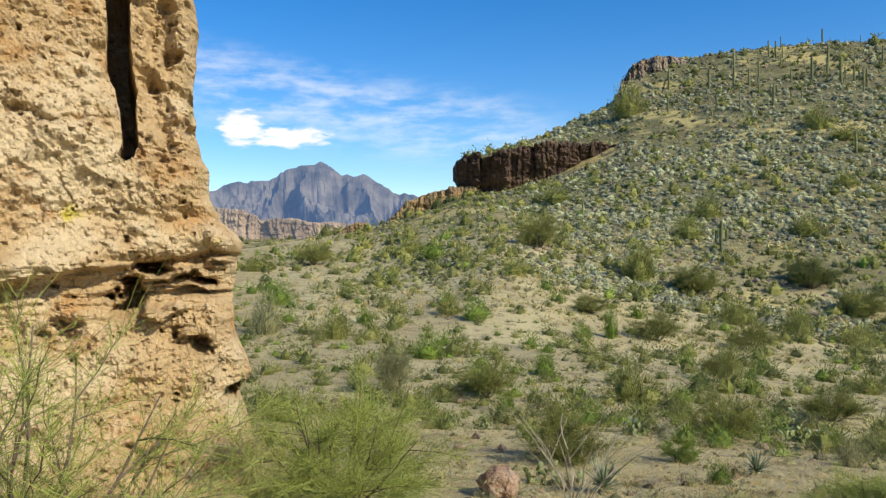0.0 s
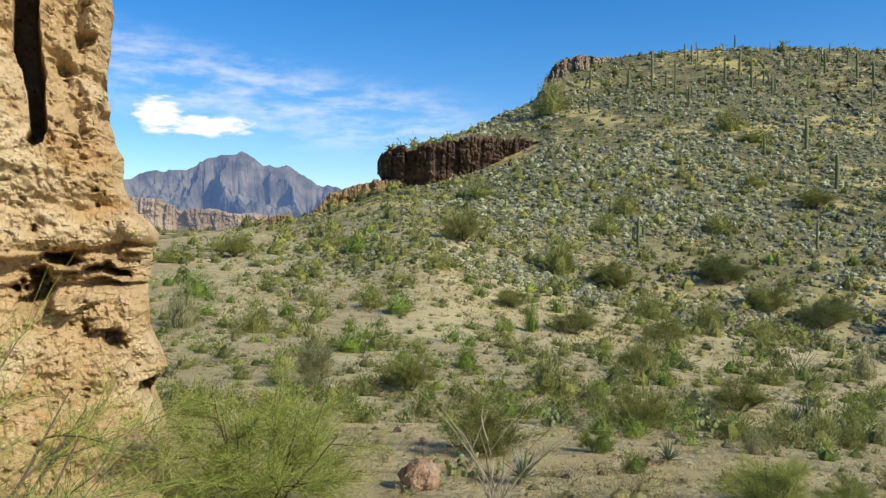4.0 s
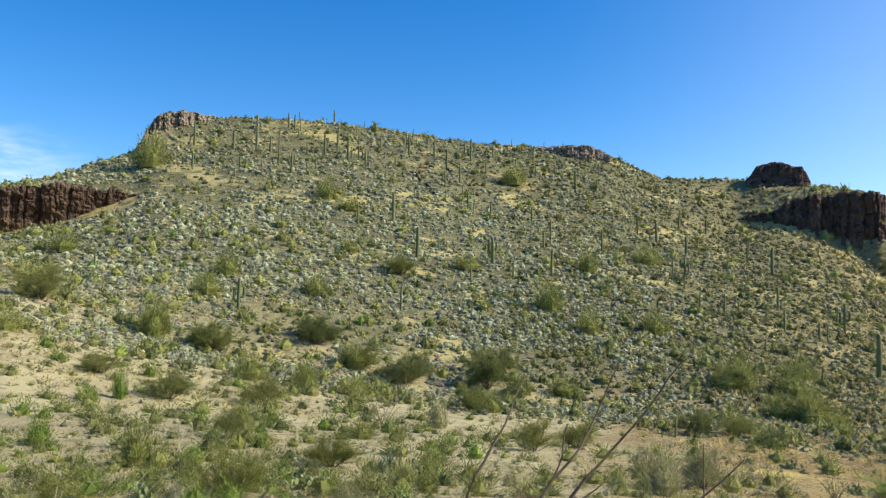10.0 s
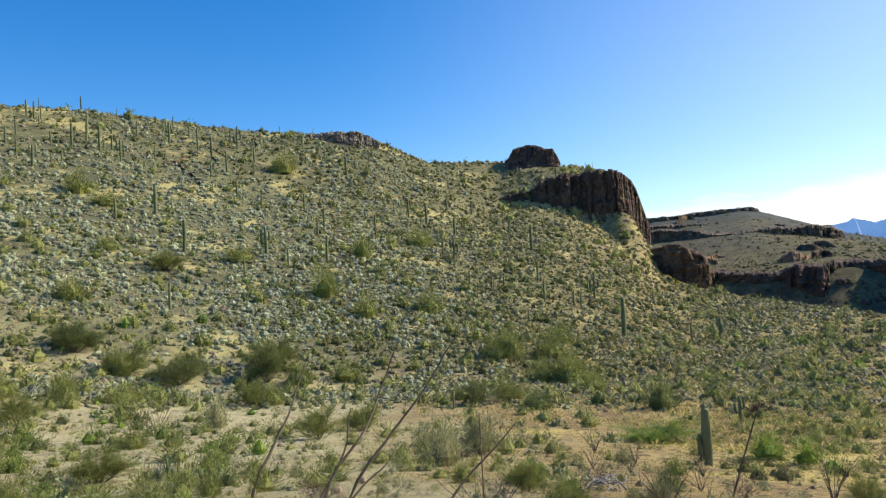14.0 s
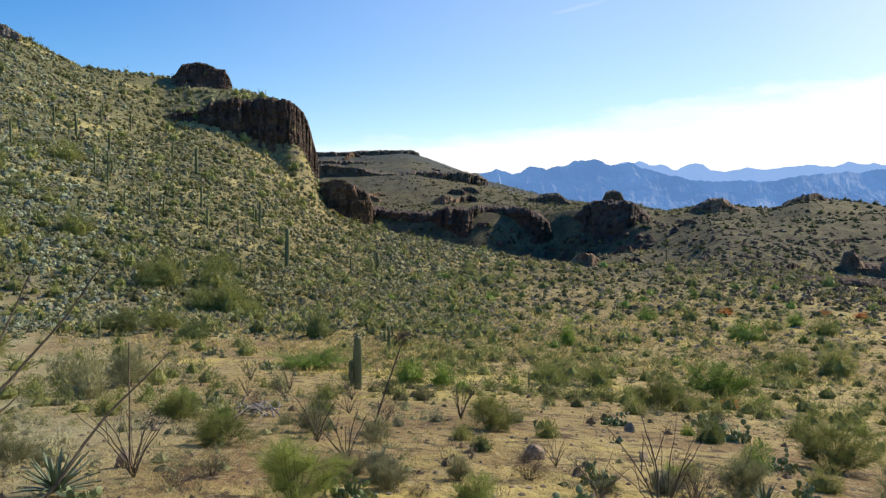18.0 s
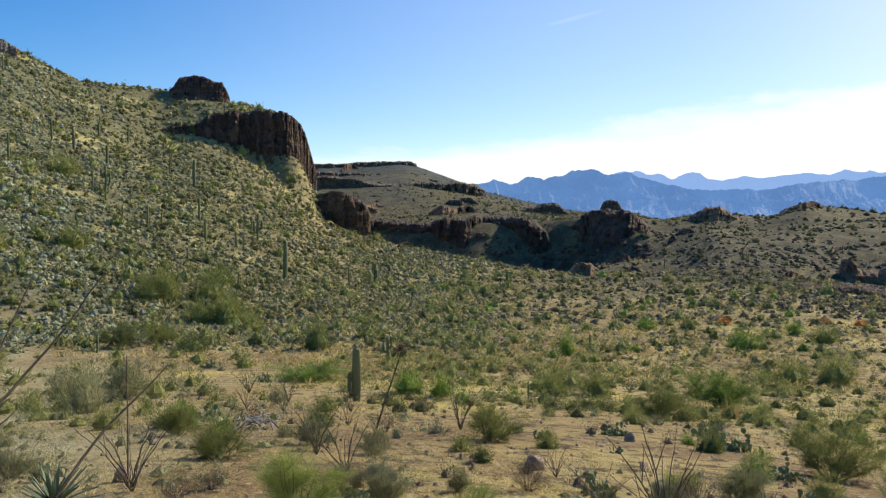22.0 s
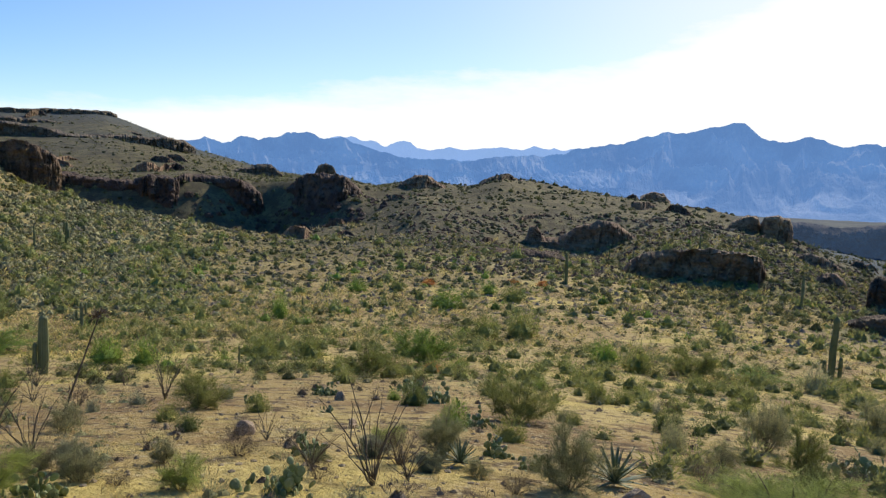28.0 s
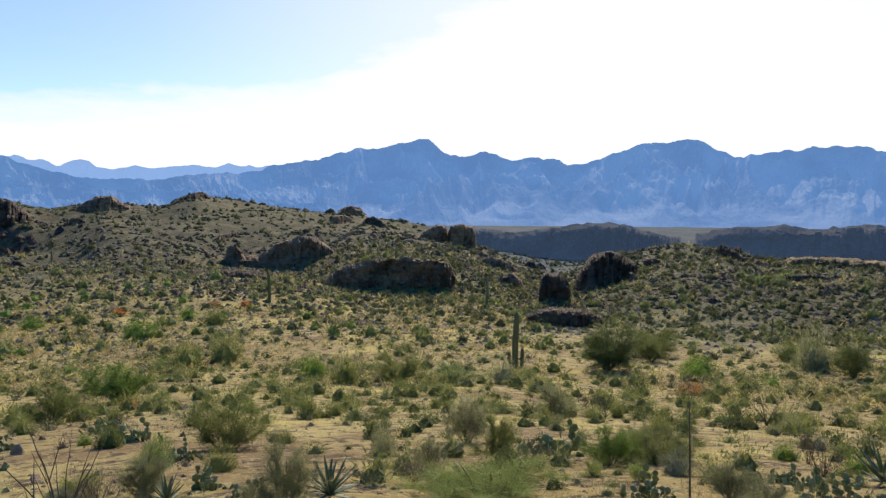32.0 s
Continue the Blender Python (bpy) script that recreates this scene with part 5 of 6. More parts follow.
# agave or yucca rosette of stiff blades
def blade_mesh(bend):
    t = np.linspace(0, 1, 6)
    w = 0.055 * np.array([0.7, 1.0, 0.95, 0.75, 0.45, 0.03])
    z, y = t - bend * t ** 2 * 0.3, bend * t ** 2 * 0.5
    v = np.stack([np.stack([-w, y - w * 0.35, z], -1), np.stack([0 * w, y + 0.012, z], -1), np.stack([w, y - w * 0.35, z], -1), np.stack([0 * w, y - 0.018, z], -1)], 1)
    n = 6
    i, j = np.meshgrid(np.arange(n - 1), np.arange(4), indexing="ij")
    j2 = (j + 1) % 4
    return mesh_of("blade", v.reshape(-1, 3), np.stack([i * 4 + j, i * 4 + j2, (i + 1) * 4 + j2, (i + 1) * 4 + j], -1).reshape(-1, 4), M_BLADE)


BLADES = [blade_mesh(b) for b in (0.05, 0.3)]


def rosette(x, y, wide, high, i):
    g = np.random.default_rng(i + 900)
    ob = thing("agave", Matrix.Translation((x, y, float(ground(x, y)))), "spiky blue green agave rosette in dry soil", "agave", "agaves of the flat")
    n = 44
    for k in range(n):
        f = (k + 0.5) / n
        tilt = 8 + 78 * f + g.normal() * 5
        ln = (wide * 0.5 if tilt > 45 else high) * g.uniform(0.85, 1.1) * 1.05
        b = part("blade", BLADES[k % 2], ob)
        b.matrix_basis = Matrix.LocRotScale((0, 0, 0.04), Euler((radians(-tilt), 0, k * 2.399 + g.normal() * 0.1), "XYZ"), (max(ln, 0.3), max(ln, 0.3), ln))
    return ob


# ocotillo: a fan of long thin wands from one root
def wand_mesh(k, material, thick=0.012):
    g = np.random.default_rng(k + 60)
    t = np.linspace(0, 1, 9)
    bow = g.uniform(0.1, 0.5)
    p = np.stack([0.42 * t + bow * 0.5 * t ** 2 + np.cumsum(g.normal(size=9)) * 0.012, np.cumsum(g.normal(size=9)) * 0.016, t * (1 - 0.12 * t)], -1)
    p[0] = 0, 0, -0.02
    pieces = [tube(p, thick * (1.0 - 0.72 * t), 5)]
    if k % 2:
        q = p[4] + np.linspace(0, 1, 5)[:, None] * np.array([0.10, 0.16 * (-1) ** k, 0.36])
        pieces.append(tube(q, thick * np.linspace(0.55, 0.2, 5), 4))
    return mesh_of("wand", *join(pieces), material)


WANDS_PALE = [wand_mesh(k, M_PALEWAND, 0.006) for k in range(5)]
WANDS_DARK = [wand_mesh(k, M_DARKWAND, 0.011) for k in range(5)]


def ocotillo(x, y, wide, high, i, pale=False, n=13):
    g = np.random.default_rng(i + 77)
    ob = thing("ocotillo", Matrix.Translation((x, y, float(ground(x, y)))), ("pale grey" if pale else "dark brown") + " leafless ocotillo with long thorny wands", "ocotillo", "ocotillos of the flat")
    for k in range(n):
        a = part("wand", (WANDS_PALE if pale else WANDS_DARK)[k % 5], ob)
        h = high * g.uniform(0.6, 1.08)
        wd = np.clip(wide, 0.3, 2.2) * g.uniform(0.5, 1.4)
        a.matrix_basis = Matrix.LocRotScale((0, 0, 0), Euler((g.normal() * 0.06, g.normal() * 0.10, k * 2.399), "XYZ"), (wd, wd, h))
    return ob


# stones
def stone_mesh(seed, material, name="stone", sub=2):
    bm = bmesh.new()
    bmesh.ops.create_icosphere(bm, subdivisions=sub, radius=0.5)
    v = np.array([q.co for q in bm.verts])
    k = 1 + 0.28 * fbm(v[:, 0] * 1.8 + seed, v[:, 1] * 1.8, v[:, 2] * 1.8, 3) 
    k = np.round(k * 7) / 7 * 0.6 + k * 0.4
    v = v * k[:, None] * np.array([1.0, 0.85, 0.75])
    f = np.array([[w.index for w in q.verts] for q in bm.faces])
    bm.free()
    return mesh_of(name, v, f, material)


STONES = [stone_mesh(k * 3.7, M_STONE, sub=2) for k in range(4)]
SLABS = [stone_mesh(k * 9.1 + 4, M_TUFF, "fallen_slab", 4) for k in range(2)]
BOULDER = stone_mesh(31.0, M_REDSTONE, "boulder", 4)

# ---- plants that stand where they are seen: kind, then heading, distance, width and height ----
PLANTS = []
PLANTS.append(("airy", [(-24.5, 5.6, 3.3, 2.3)]))
PLANTS.append(("dry", [(-20.3, 6.6, 1.2, 0.9), (-13.6, 8.0, 0.7, 0.5)]))
PLANTS.append(("grey", [(-22.0, 5.6, 1.3, 0.9), (-15.0, 7.6, 0.8, 0.5), (-10.5, 8.6, 0.6, 0.45)]))
PLANTS.append(("olive", [
    (-8.5, 107.0, 4.66, 2.49), (-4.5, 113.5, 7.42, 3.30), (-4.3, 122.9, 5.35, 3.12), (-2.9, 9.3, 2.8, 1.85), (-3.0, 49.8, 2.37, 1.82),
    (2.5, 116.4, 4.23, 2.11), (5.3, 61.3, 2.23, 1.34), (8.1, 29.0, 2.58, 1.82), (10.2, 80.5, 2.92, 1.75), (12.0, 107.0, 7.38, 4.82),
    (13.3, 155.7, 6.79, 3.40), (13.5, 13.4, 1.71, 1.16), (15.6, 69.4, 4.04, 1.92), (18.1, 29.8, 1.43, 1.54), (18.4, 237.9, 10.49, 8.75),
    (19.0, 97.3, 4.24, 3.68), (19.2, 98.5, 3.94, 3.94), (20.2, 62.1, 4.09, 2.36), (22.4, 123.8, 5.39, 3.15), (22.6, 96.4, 5.61, 4.07),
    (22.6, 96.3, 5.60, 3.15), (23.7, 139.9, 5.59, 4.07),
]))
PLANTS.append(("olive", [
    (24.5, 41.0, 2.57, 1.87), (24.7, 19.2, 1.87, 1.29), (25.5, 79.8, 3.49, 2.79), (26.5, 64.9, 3.56, 2.61), (29.4, 80.9, 2.96, 2.72),
    (29.5, 79.0, 2.31, 2.54), (29.9, 132.3, 5.77, 3.36), (30.6, 206.8, 6.06, 5.76), (31.4, 31.8, 3.06, 1.41), (32.3, 197.6, 7.22, 2.89),
    (32.3, 162.3, 4.72, 2.95), (32.9, 100.1, 4.38, 3.28), (33.0, 81.0, 3.56, 1.90), (33.2, 100.4, 5.85, 3.66), (33.4, 47.2, 2.09, 1.04),
    (33.6, 9.4, 1.30, 0.68), (36.1, 154.0, 7.83, 4.47), (38.3, 20.8, 0.70, 0.65), (41.0, 166.5, 7.26, 3.03), (41.3, 80.9, 4.15, 2.96),
    (42.8, 81.1, 2.97, 2.08), (43.2, 107.0, 6.63, 4.84),
]))
PLANTS.append(("olive", [
    (44.3, 255.4, 10.32, 6.57), (46.0, 48.9, 3.07, 2.24), (47.0, 149.2, 6.72, 5.20), (48.0, 101.9, 4.47, 2.23), (49.2, 59.0, 3.70, 2.39),
    (49.7, 182.7, 5.31, 5.31), (49.8, 137.3, 4.99, 3.99), (54.0, 205.6, 8.97, 4.49), (54.4, 146.5, 6.38, 4.26), (59.2, 114.4, 4.17, 2.67),
    (59.5, 117.1, 5.98, 3.42), (59.9, 82.2, 4.23, 2.41), (60.3, 115.4, 4.21, 4.63), (62.4, 103.1, 3.77, 3.02), (63.2, 117.4, 5.14, 3.43),
    (63.8, 131.4, 5.74, 3.35), (64.4, 102.8, 4.90, 4.14), (64.5, 105.8, 4.65, 3.10), (66.0, 93.5, 3.43, 2.40), (83.4, 15.8, 1.26, 0.98), (63.6, 12.5, 1.04, 0.62), (68.9, 7.8, 0.95, 0.75), (82.4, 7.8, 0.55, 0.4),
    (87.8, 43.2, 1.99, 1.29), (91.1, 43.7, 2.02, 1.43),
]))
PLANTS.append(("olive", [
    (95.5, 30.8, 1.96, 1.43), (104.1, 70.9, 3.14, 2.10), (106.1, 106.2, 3.51, 2.34), (106.8, 16.0, 1.58, 1.15), (106.9, 73.2, 3.25, 2.44),
    (115.4, 49.3, 2.20, 1.69), (119.2, 49.4, 3.13, 2.43), (126.1, 9.1, 1.92, 0.60), (126.7, 13.2, 0.76, 0.93), (137.6, 75.9, 3.93, 2.52),
    (137.8, 81.8, 4.83, 3.62), (138.2, 14.0, 1.60, 0.75), (146.8, 84.0, 3.10, 2.17),
]))
PLANTS.append(("grey", [
    (-8.0, 51.0, 2.24, 2.31), (1.2, 28.6, 1.90, 2.01), (39.0, 63.9, 1.88, 2.35), (53.9, 33.9, 1.89, 1.82), (55.0, 29.6, 1.43, 1.59),
    (57.6, 37.0, 2.61, 1.98), (67.8, 35.3, 1.05, 0.79), (74.8, 13.0, 0.74, 0.51), (110.8, 8.8, 0.86, 0.82), (124.3, 16.9, 1.22, 1.22),
    (127.2, 51.3, 2.29, 1.60), (130.8, 28.2, 1.70, 1.44), (148.2, 76.0, 3.65, 3.37),
]))
PLANTS.append(("green", [
    (-7.1, 67.9, 2.47, 2.08), (-0.9, 57.4, 1.34, 1.17), (3.7, 40.3, 1.77, 1.24), (4.3, 102.8, 3.73, 2.24), (7.3, 59.2, 2.59, 1.55),
    (12.2, 36.1, 1.20, 1.12), (15.0, 57.4, 1.68, 1.09), (17.0, 59.6, 1.13, 2.27), (21.6, 13.8, 0.73, 0.50), (21.8, 30.9, 1.03, 0.73),
    (63.6, 14.5, 0.6, 0.42), (70.2, 49.3, 5.48, 1.24), (77.3, 41.6, 1.86, 1.30), (79.8, 40.1, 1.49, 1.25),
    (89.0, 80.3, 1.78, 2.37), (94.6, 115.4, 3.38, 1.69), (99.8, 42.6, 4.13, 2.16), (101.1, 95.1, 4.19, 2.38),
    (104.3, 114.3, 2.51, 1.84), (112.9, 52.0, 2.13, 1.62),
]))
PLANTS.append(("green", [
    (123.2, 55.4, 4.53, 0.91), (134.9, 13.1, 0.95, 0.70), (136.1, 14.0, 0.85, 0.64), (140.6, 63.9, 2.37, 1.42), (141.0, 67.0, 2.48, 1.59),
]))
PLANTS.append(("ocotillo", [
    (14.4, 8.9, 1.71, 1.37), (35.1, 55.3, 2.44, 2.64), (57.9, 9.5, 0.87, 0.84), (65.6, 29.6, 0.88, 0.93), (68.2, 27.5, 0.82, 0.66),
    (70.6, 12.9, 0.83, 0.90), (72.8, 10.3, 0.8, 0.75), (73.1, 27.0, 0.9, 1.0), (81.2, 18.0, 1.0, 1.35), (98.8, 8.4, 0.6, 0.45), (91.6, 8.8, 0.6, 0.48), (65.8, 40.0, 1.4, 1.45), (68.6, 34.8, 1.2, 1.25), (72.9, 19.4, 0.73, 0.61), (88.3, 11.1, 0.43, 0.44), (96.2, 8.0, 0.88, 1.00), (134.5, 30.8, 1.04, 1.27),
    (145.4, 32.3, 1.33, 1.33),
]))
PLANTS.append(("pear", [
    (4.6, 19.1, 1.14, 0.43), (18.5, 18.3, 0.55, 0.68), (29.4, 21.0, 0.78, 0.94), (31.3, 70.5, 1.55, 1.14), (36.2, 18.2, 0.82, 0.41),
    (38.3, 24.1, 0.90, 0.72), (54.7, 8.1, 0.44, 0.25), (62.7, 21.8, 1.47, 0.65), (63.1, 59.0, 1.74, 0.87), (67.0, 47.7, 1.77, 0.85),
    (73.1, 8.0, 0.62, 0.34), (89.6, 7.6, 0.89, 0.46), (92.7, 15.1, 0.23, 0.14), (98.9, 22.4, 1.18, 0.67), (100.6, 18.8, 1.13, 0.64),
    (105.5, 10.6, 0.49, 0.41), (130.4, 15.1, 0.81, 0.48), (130.6, 14.7, 1.23, 0.67), (137.7, 9.5, 0.81, 0.40), (143.8, 10.9, 0.92, 0.42),
    (147.0, 12.0, 0.82, 0.41), (149.8, 10.9, 1.08, 0.46),
]))
PLANTS.append(("yucca", [
    (16.4, 10.5, 0.48, 0.40), (26.7, 13.0, 0.43, 0.31), (35.0, 30.3, 0.76, 0.58), (35.6, 32.2, 1.05, 0.72), (53.0, 8.8, 0.88, 0.44),
    (102.7, 9.5, 0.48, 0.31), (114.2, 9.4, 0.81, 0.45), (152.5, 13.1, 0.75, 0.60),
]))
PLANTS.append(("dark", [
    (30.0, 110.1, 6.40, 3.20), (30.2, 107.0, 7.39, 4.05), (36.5, 97.8, 6.78, 3.57), (37.4, 101.1, 5.90, 3.69), (42.6, 100.2, 6.59, 5.71),
    (44.8, 98.7, 3.61, 3.03), (57.3, 79.3, 4.08, 2.80), (62.0, 75.7, 3.34, 1.67), (70.6, 78.0, 3.44, 2.99), (134.4, 67.0, 4.47, 3.48),
    (134.7, 66.5, 6.16, 4.33), (150.6, 71.5, 3.96, 3.28),
]))
PLANTS.append(("rock", [
    (8.7, 10.2, 0.58, 0.48), (116.3, 11.4, 0.19, 0.12),
]))
PLANTS.append(("saguaro", [
    (15.1, 142.3, 0.83, 2.90), (21.2, 257.6, 1.14, 6.86), (23.9, 250.7, 1.11, 6.67), (25.5, 251.8, 1.12, 9.30), (25.9, 221.8, 0.82, 3.91),
    (26.5, 248.6, 0.92, 5.87), (27.1, 258.4, 0.96, 5.74), (28.2, 272.8, 1.01, 6.08), (30.4, 252.2, 0.93, 6.71), (31.3, 256.2, 1.14, 8.71),
    (32.1, 247.5, 1.10, 7.67), (35.5, 194.5, 0.99, 7.38), (36.2, 131.2, 0.95, 4.76), (36.6, 267.0, 0.99, 7.11), (37.3, 168.4, 1.47, 6.74),
    (38.5, 262.8, 1.16, 8.15), (39.3, 237.9, 0.87, 5.24), (39.4, 258.7, 0.95, 6.86), (40.4, 243.7, 0.90, 7.16), (41.3, 159.8, 0.93, 3.48),
    (42.7, 219.0, 0.80, 4.48), (44.4, 165.8, 0.84, 4.34),
]))
PLANTS.append(("saguaro", [
    (45.8, 289.6, 1.07, 6.41), (46.6, 198.2, 0.87, 4.33), (47.1, 205.4, 0.90, 6.28), (47.2, 174.3, 1.01, 6.08), (48.9, 266.6, 1.17, 6.65),
    (50.8, 205.4, 1.05, 6.28), (53.3, 235.8, 1.03, 5.84), (54.6, 234.2, 1.02, 6.14), (55.7, 197.3, 1.00, 4.87), (55.8, 75.9, 0.50, 1.90),
    (56.6, 228.9, 1.17, 5.99), (57.5, 166.3, 0.85, 4.11), (59.1, 170.1, 0.86, 4.20), (60.0, 170.6, 0.74, 2.97), (60.6, 233.2, 1.19, 6.10),
    (61.7, 149.0, 0.76, 2.60), (62.2, 219.0, 1.27, 7.32), (62.9, 164.4, 1.08, 5.02), (64.3, 311.0, 1.13, 5.90), (65.0, 167.7, 0.73, 3.41),
    (65.1, 132.3, 0.58, 2.51), (65.5, 167.7, 0.73, 3.17),
]))
PLANTS.append(("saguaro", [
    (68.4, 148.3, 1.08, 7.56), (84.6, 173.8, 0.76, 3.80), (86.2, 40.2, 0.33, 0.96), (90.6, 85.4, 0.38, 1.89), (145.6, 117.9, 0.78, 2.77),
]))
PLANTS.append(("saguaroarm", [
    (24.6, 116.4, 1.18, 4.90), (28.0, 225.9, 1.33, 5.65), (33.4, 238.5, 1.40, 6.67), (41.2, 273.9, 1.62, 8.09), (42.9, 173.3, 1.76, 6.30),
    (56.5, 193.7, 1.69, 6.47), (66.5, 179.6, 1.30, 6.26), (75.8, 66.8, 0.79, 2.37),
]))
PLANTS.append(("saguarobig", [
    (73.5, 36.8, 0.75, 2.6),
]))
PLANTS.append(("flower", [
    (99.8, 123.1, 2.34, 0.90), (100.4, 37.6, 0.84, 0.51), (106.1, 127.9, 2.43, 0.75), (108.2, 126.6, 2.04, 0.93), (140.7, 49.5, 2.21, 0.66),
]))
PLANTS.append(("stalk", [
    (74.5, 14.6, 0.61, 1.82),
]))
PLANTS.append(("pole", [
    (57.6, 10.1, 0.05, 1.57), (140.5, 9.3, 0.04, 1.15),
]))
PLANTS.append(("drift", [
    (66.0, 18.6, 0.98, 0.31),
]))
PLANTS.append(("dry", [
    (60.7, 8.8, 0.40, 0.27), (78.1, 8.2, 0.25, 0.19), (133.5, 32.0, 1.08, 1.20), (139.7, 44.4, 1.66, 1.59), (148.1, 15.8, 0.54, 0.62),
]))
PLANTS.append(("saguarothree", [
    (127.9, 62.0, 1.71, 5.1),
]))
PLANTS.append(("cholla", [
    (96.2, 9.8, 0.49, 0.32),
]))

count = 0
KEEP = []
for kind, rows in PLANTS:
    for az, r, wide, high in rows:
        count += 1
        x, y = r * math.sin(radians(az)), r * math.cos(radians(az))
        KEEP.append((x, y, wide * 0.5))
        if kind in KINDS:
            plant_shrub(kind, x, y, wide * 1.12, high * 1.15, count)
        elif kind == "saguaro":
            saguaro(x, y, high, 0, count)
        elif kind == "saguaroarm":
            saguaro(x, y, high, 2, count, turn=-radians(az))
        elif kind == "saguarothree":
            ob = saguaro(x, y, high, 3, count, SAG_TRUNK[1], turn=-radians(az))
            for q, arm in enumerate(c for c in ob.children if c.name.startswith("arm")):
                arm.matrix_basis = pose(0, 0, 0.10 + 0.08 * q, 0, 0, 5 + q * 172) @ Matrix.Diagonal((0.72, 0.72, 0.8 - 0.2 * q, 1))
        elif kind == "saguarobig":
            ob = saguaro(x, y, high, 1, count, SAG_FAT, "stout ribbed saguaro cactus with a short side arm", math.pi - radians(az))
            next(c for c in ob.children if c.name.startswith("arm")).matrix_basis = pose(0, 0, 0.16, 0, 0, 8) @ Matrix.Diagonal((0.9, 1.5, 1.35, 1))
        elif kind == "pear":
            prickly_pear(x, y, wide, high, count)
        elif kind == "yucca":
            rosette(x, y, wide, high, count)
        elif kind == "ocotillo":
            ocotillo(x, y, wide, high * 1.1, count, pale=az < 20)
        elif kind == "rock":
            ob = new("boulder", BOULDER)
            ob.matrix_basis = Matrix.LocRotScale((x, y, float(ground(x, y)) + high * 0.25), Euler((0.3, 0.2, count)), (wide * 1.05, wide, high * 1.15))
            tagged(ob, "angular red brown boulder on sandy ground", "rock")
        elif kind == "stalk":
            ob = thing("agave_stalk", Matrix.Translation((x, y, float(ground(x, y)))), "leaning dead agave flower stalk with a dark head", "dead stalk")
            side = Vector((math.cos(radians(az)), -math.sin(radians(az)), 0))
            tip = np.array(side * wide) + np.array([0, 0, high])
            part("pole", mesh_of("pole", *tube([np.array([0, 0, -0.05]), tip * 0.5 + np.array([0.02, 0, 0]), tip], [0.022, 0.017, 0.010], 6), M_DARKWAND), ob)
            lv, _ = shrub(5, 6, 26, 0.30, 0.12, spread=0.35)
            part("seed_head", mesh_of("seed_head", lv[0] * np.array([0.26, 0.26, 0.22]) + tip - np.array([0, 0, 0.08]), lv[1], M_DRY), ob, "dark dried seed head")
        elif kind == "pole":
            ob = thing("dead_stalk", Matrix.Translation((x, y, float(ground(x, y)))), "thin upright dry agave stalk", "dead stalk")
            part("pole", mesh_of("pole", *tube([(0, 0, -0.05), (0.015, 0.0, high * 0.5), (0.03, 0.01, high)], [0.014, 0.011, 0.007], 5), M_TWIG), ob)
        elif kind == "drift":
            ob = thing("dead_branches", Matrix.Translation((x, y, float(ground(x, y)) + 0.04)), "heap of bleached dead cactus ribs and branches", "dead wood")
            g = np.random.default_rng(12)
            for k in range(24):
                a, b = g.normal(size=3) * np.array([0.40, 0.32, 0.07]), g.normal(size=3) * np.array([0.46, 0.38, 0.10])
                a[2], b[2] = abs(a[2]), abs(b[2]) + 0.06
                part("branch", mesh_of("branch", *tube([a, (a + b) / 2 + g.normal(size=3) * 0.06 + np.array([0, 0, 0.05]), b], [0.026, 0.020, 0.008], 6), M_WOODGREY), ob)

# small plants between the larger ones
sg = np.random.default_rng(88)
for kind, n, r0, r1, a0, a1, w0, w1, tall in (("grey", 46, 7.5, 30, 2, 156, 0.35, 0.95, 0.8), ("olive", 34, 9, 34, 2, 156, 0.4, 1.1, 0.8), ("dry", 40, 7.5, 26, 4, 156, 0.35, 0.9, 0.9),
                                             ("green", 14, 11, 32, 4, 156, 0.4, 0.9, 0.8), ("pear", 16, 8, 24, 6, 156, 0.35, 0.8, 0.6), ("cholla", 16, 8, 26, 6, 156, 0.3, 0.6, 1.0), ("dark", 12, 11, 32, 40, 156, 0.4, 0.9, 0.8)):
    for k in range(n):
        az, r, wide = sg.uniform(a0, a1), r0 * (r1 / r0) ** sg.uniform(0, 1), w0 + (w1 - w0) * sg.uniform() ** 1.5
        x, y = r * math.sin(radians(az)), r * math.cos(radians(az))
        if min(math.hypot(x - q[0], y - q[1]) - q[2] for q in KEEP) < wide * 0.35:
            continue
        count += 1
        KEEP.append((x, y, wide * 0.5))
        if kind == "pear":
            prickly_pear(x, y, wide, wide * tall, count)
        else:
            plant_shrub(kind, x, y, wide, wide * tall * sg.uniform(0.8, 1.2), count)

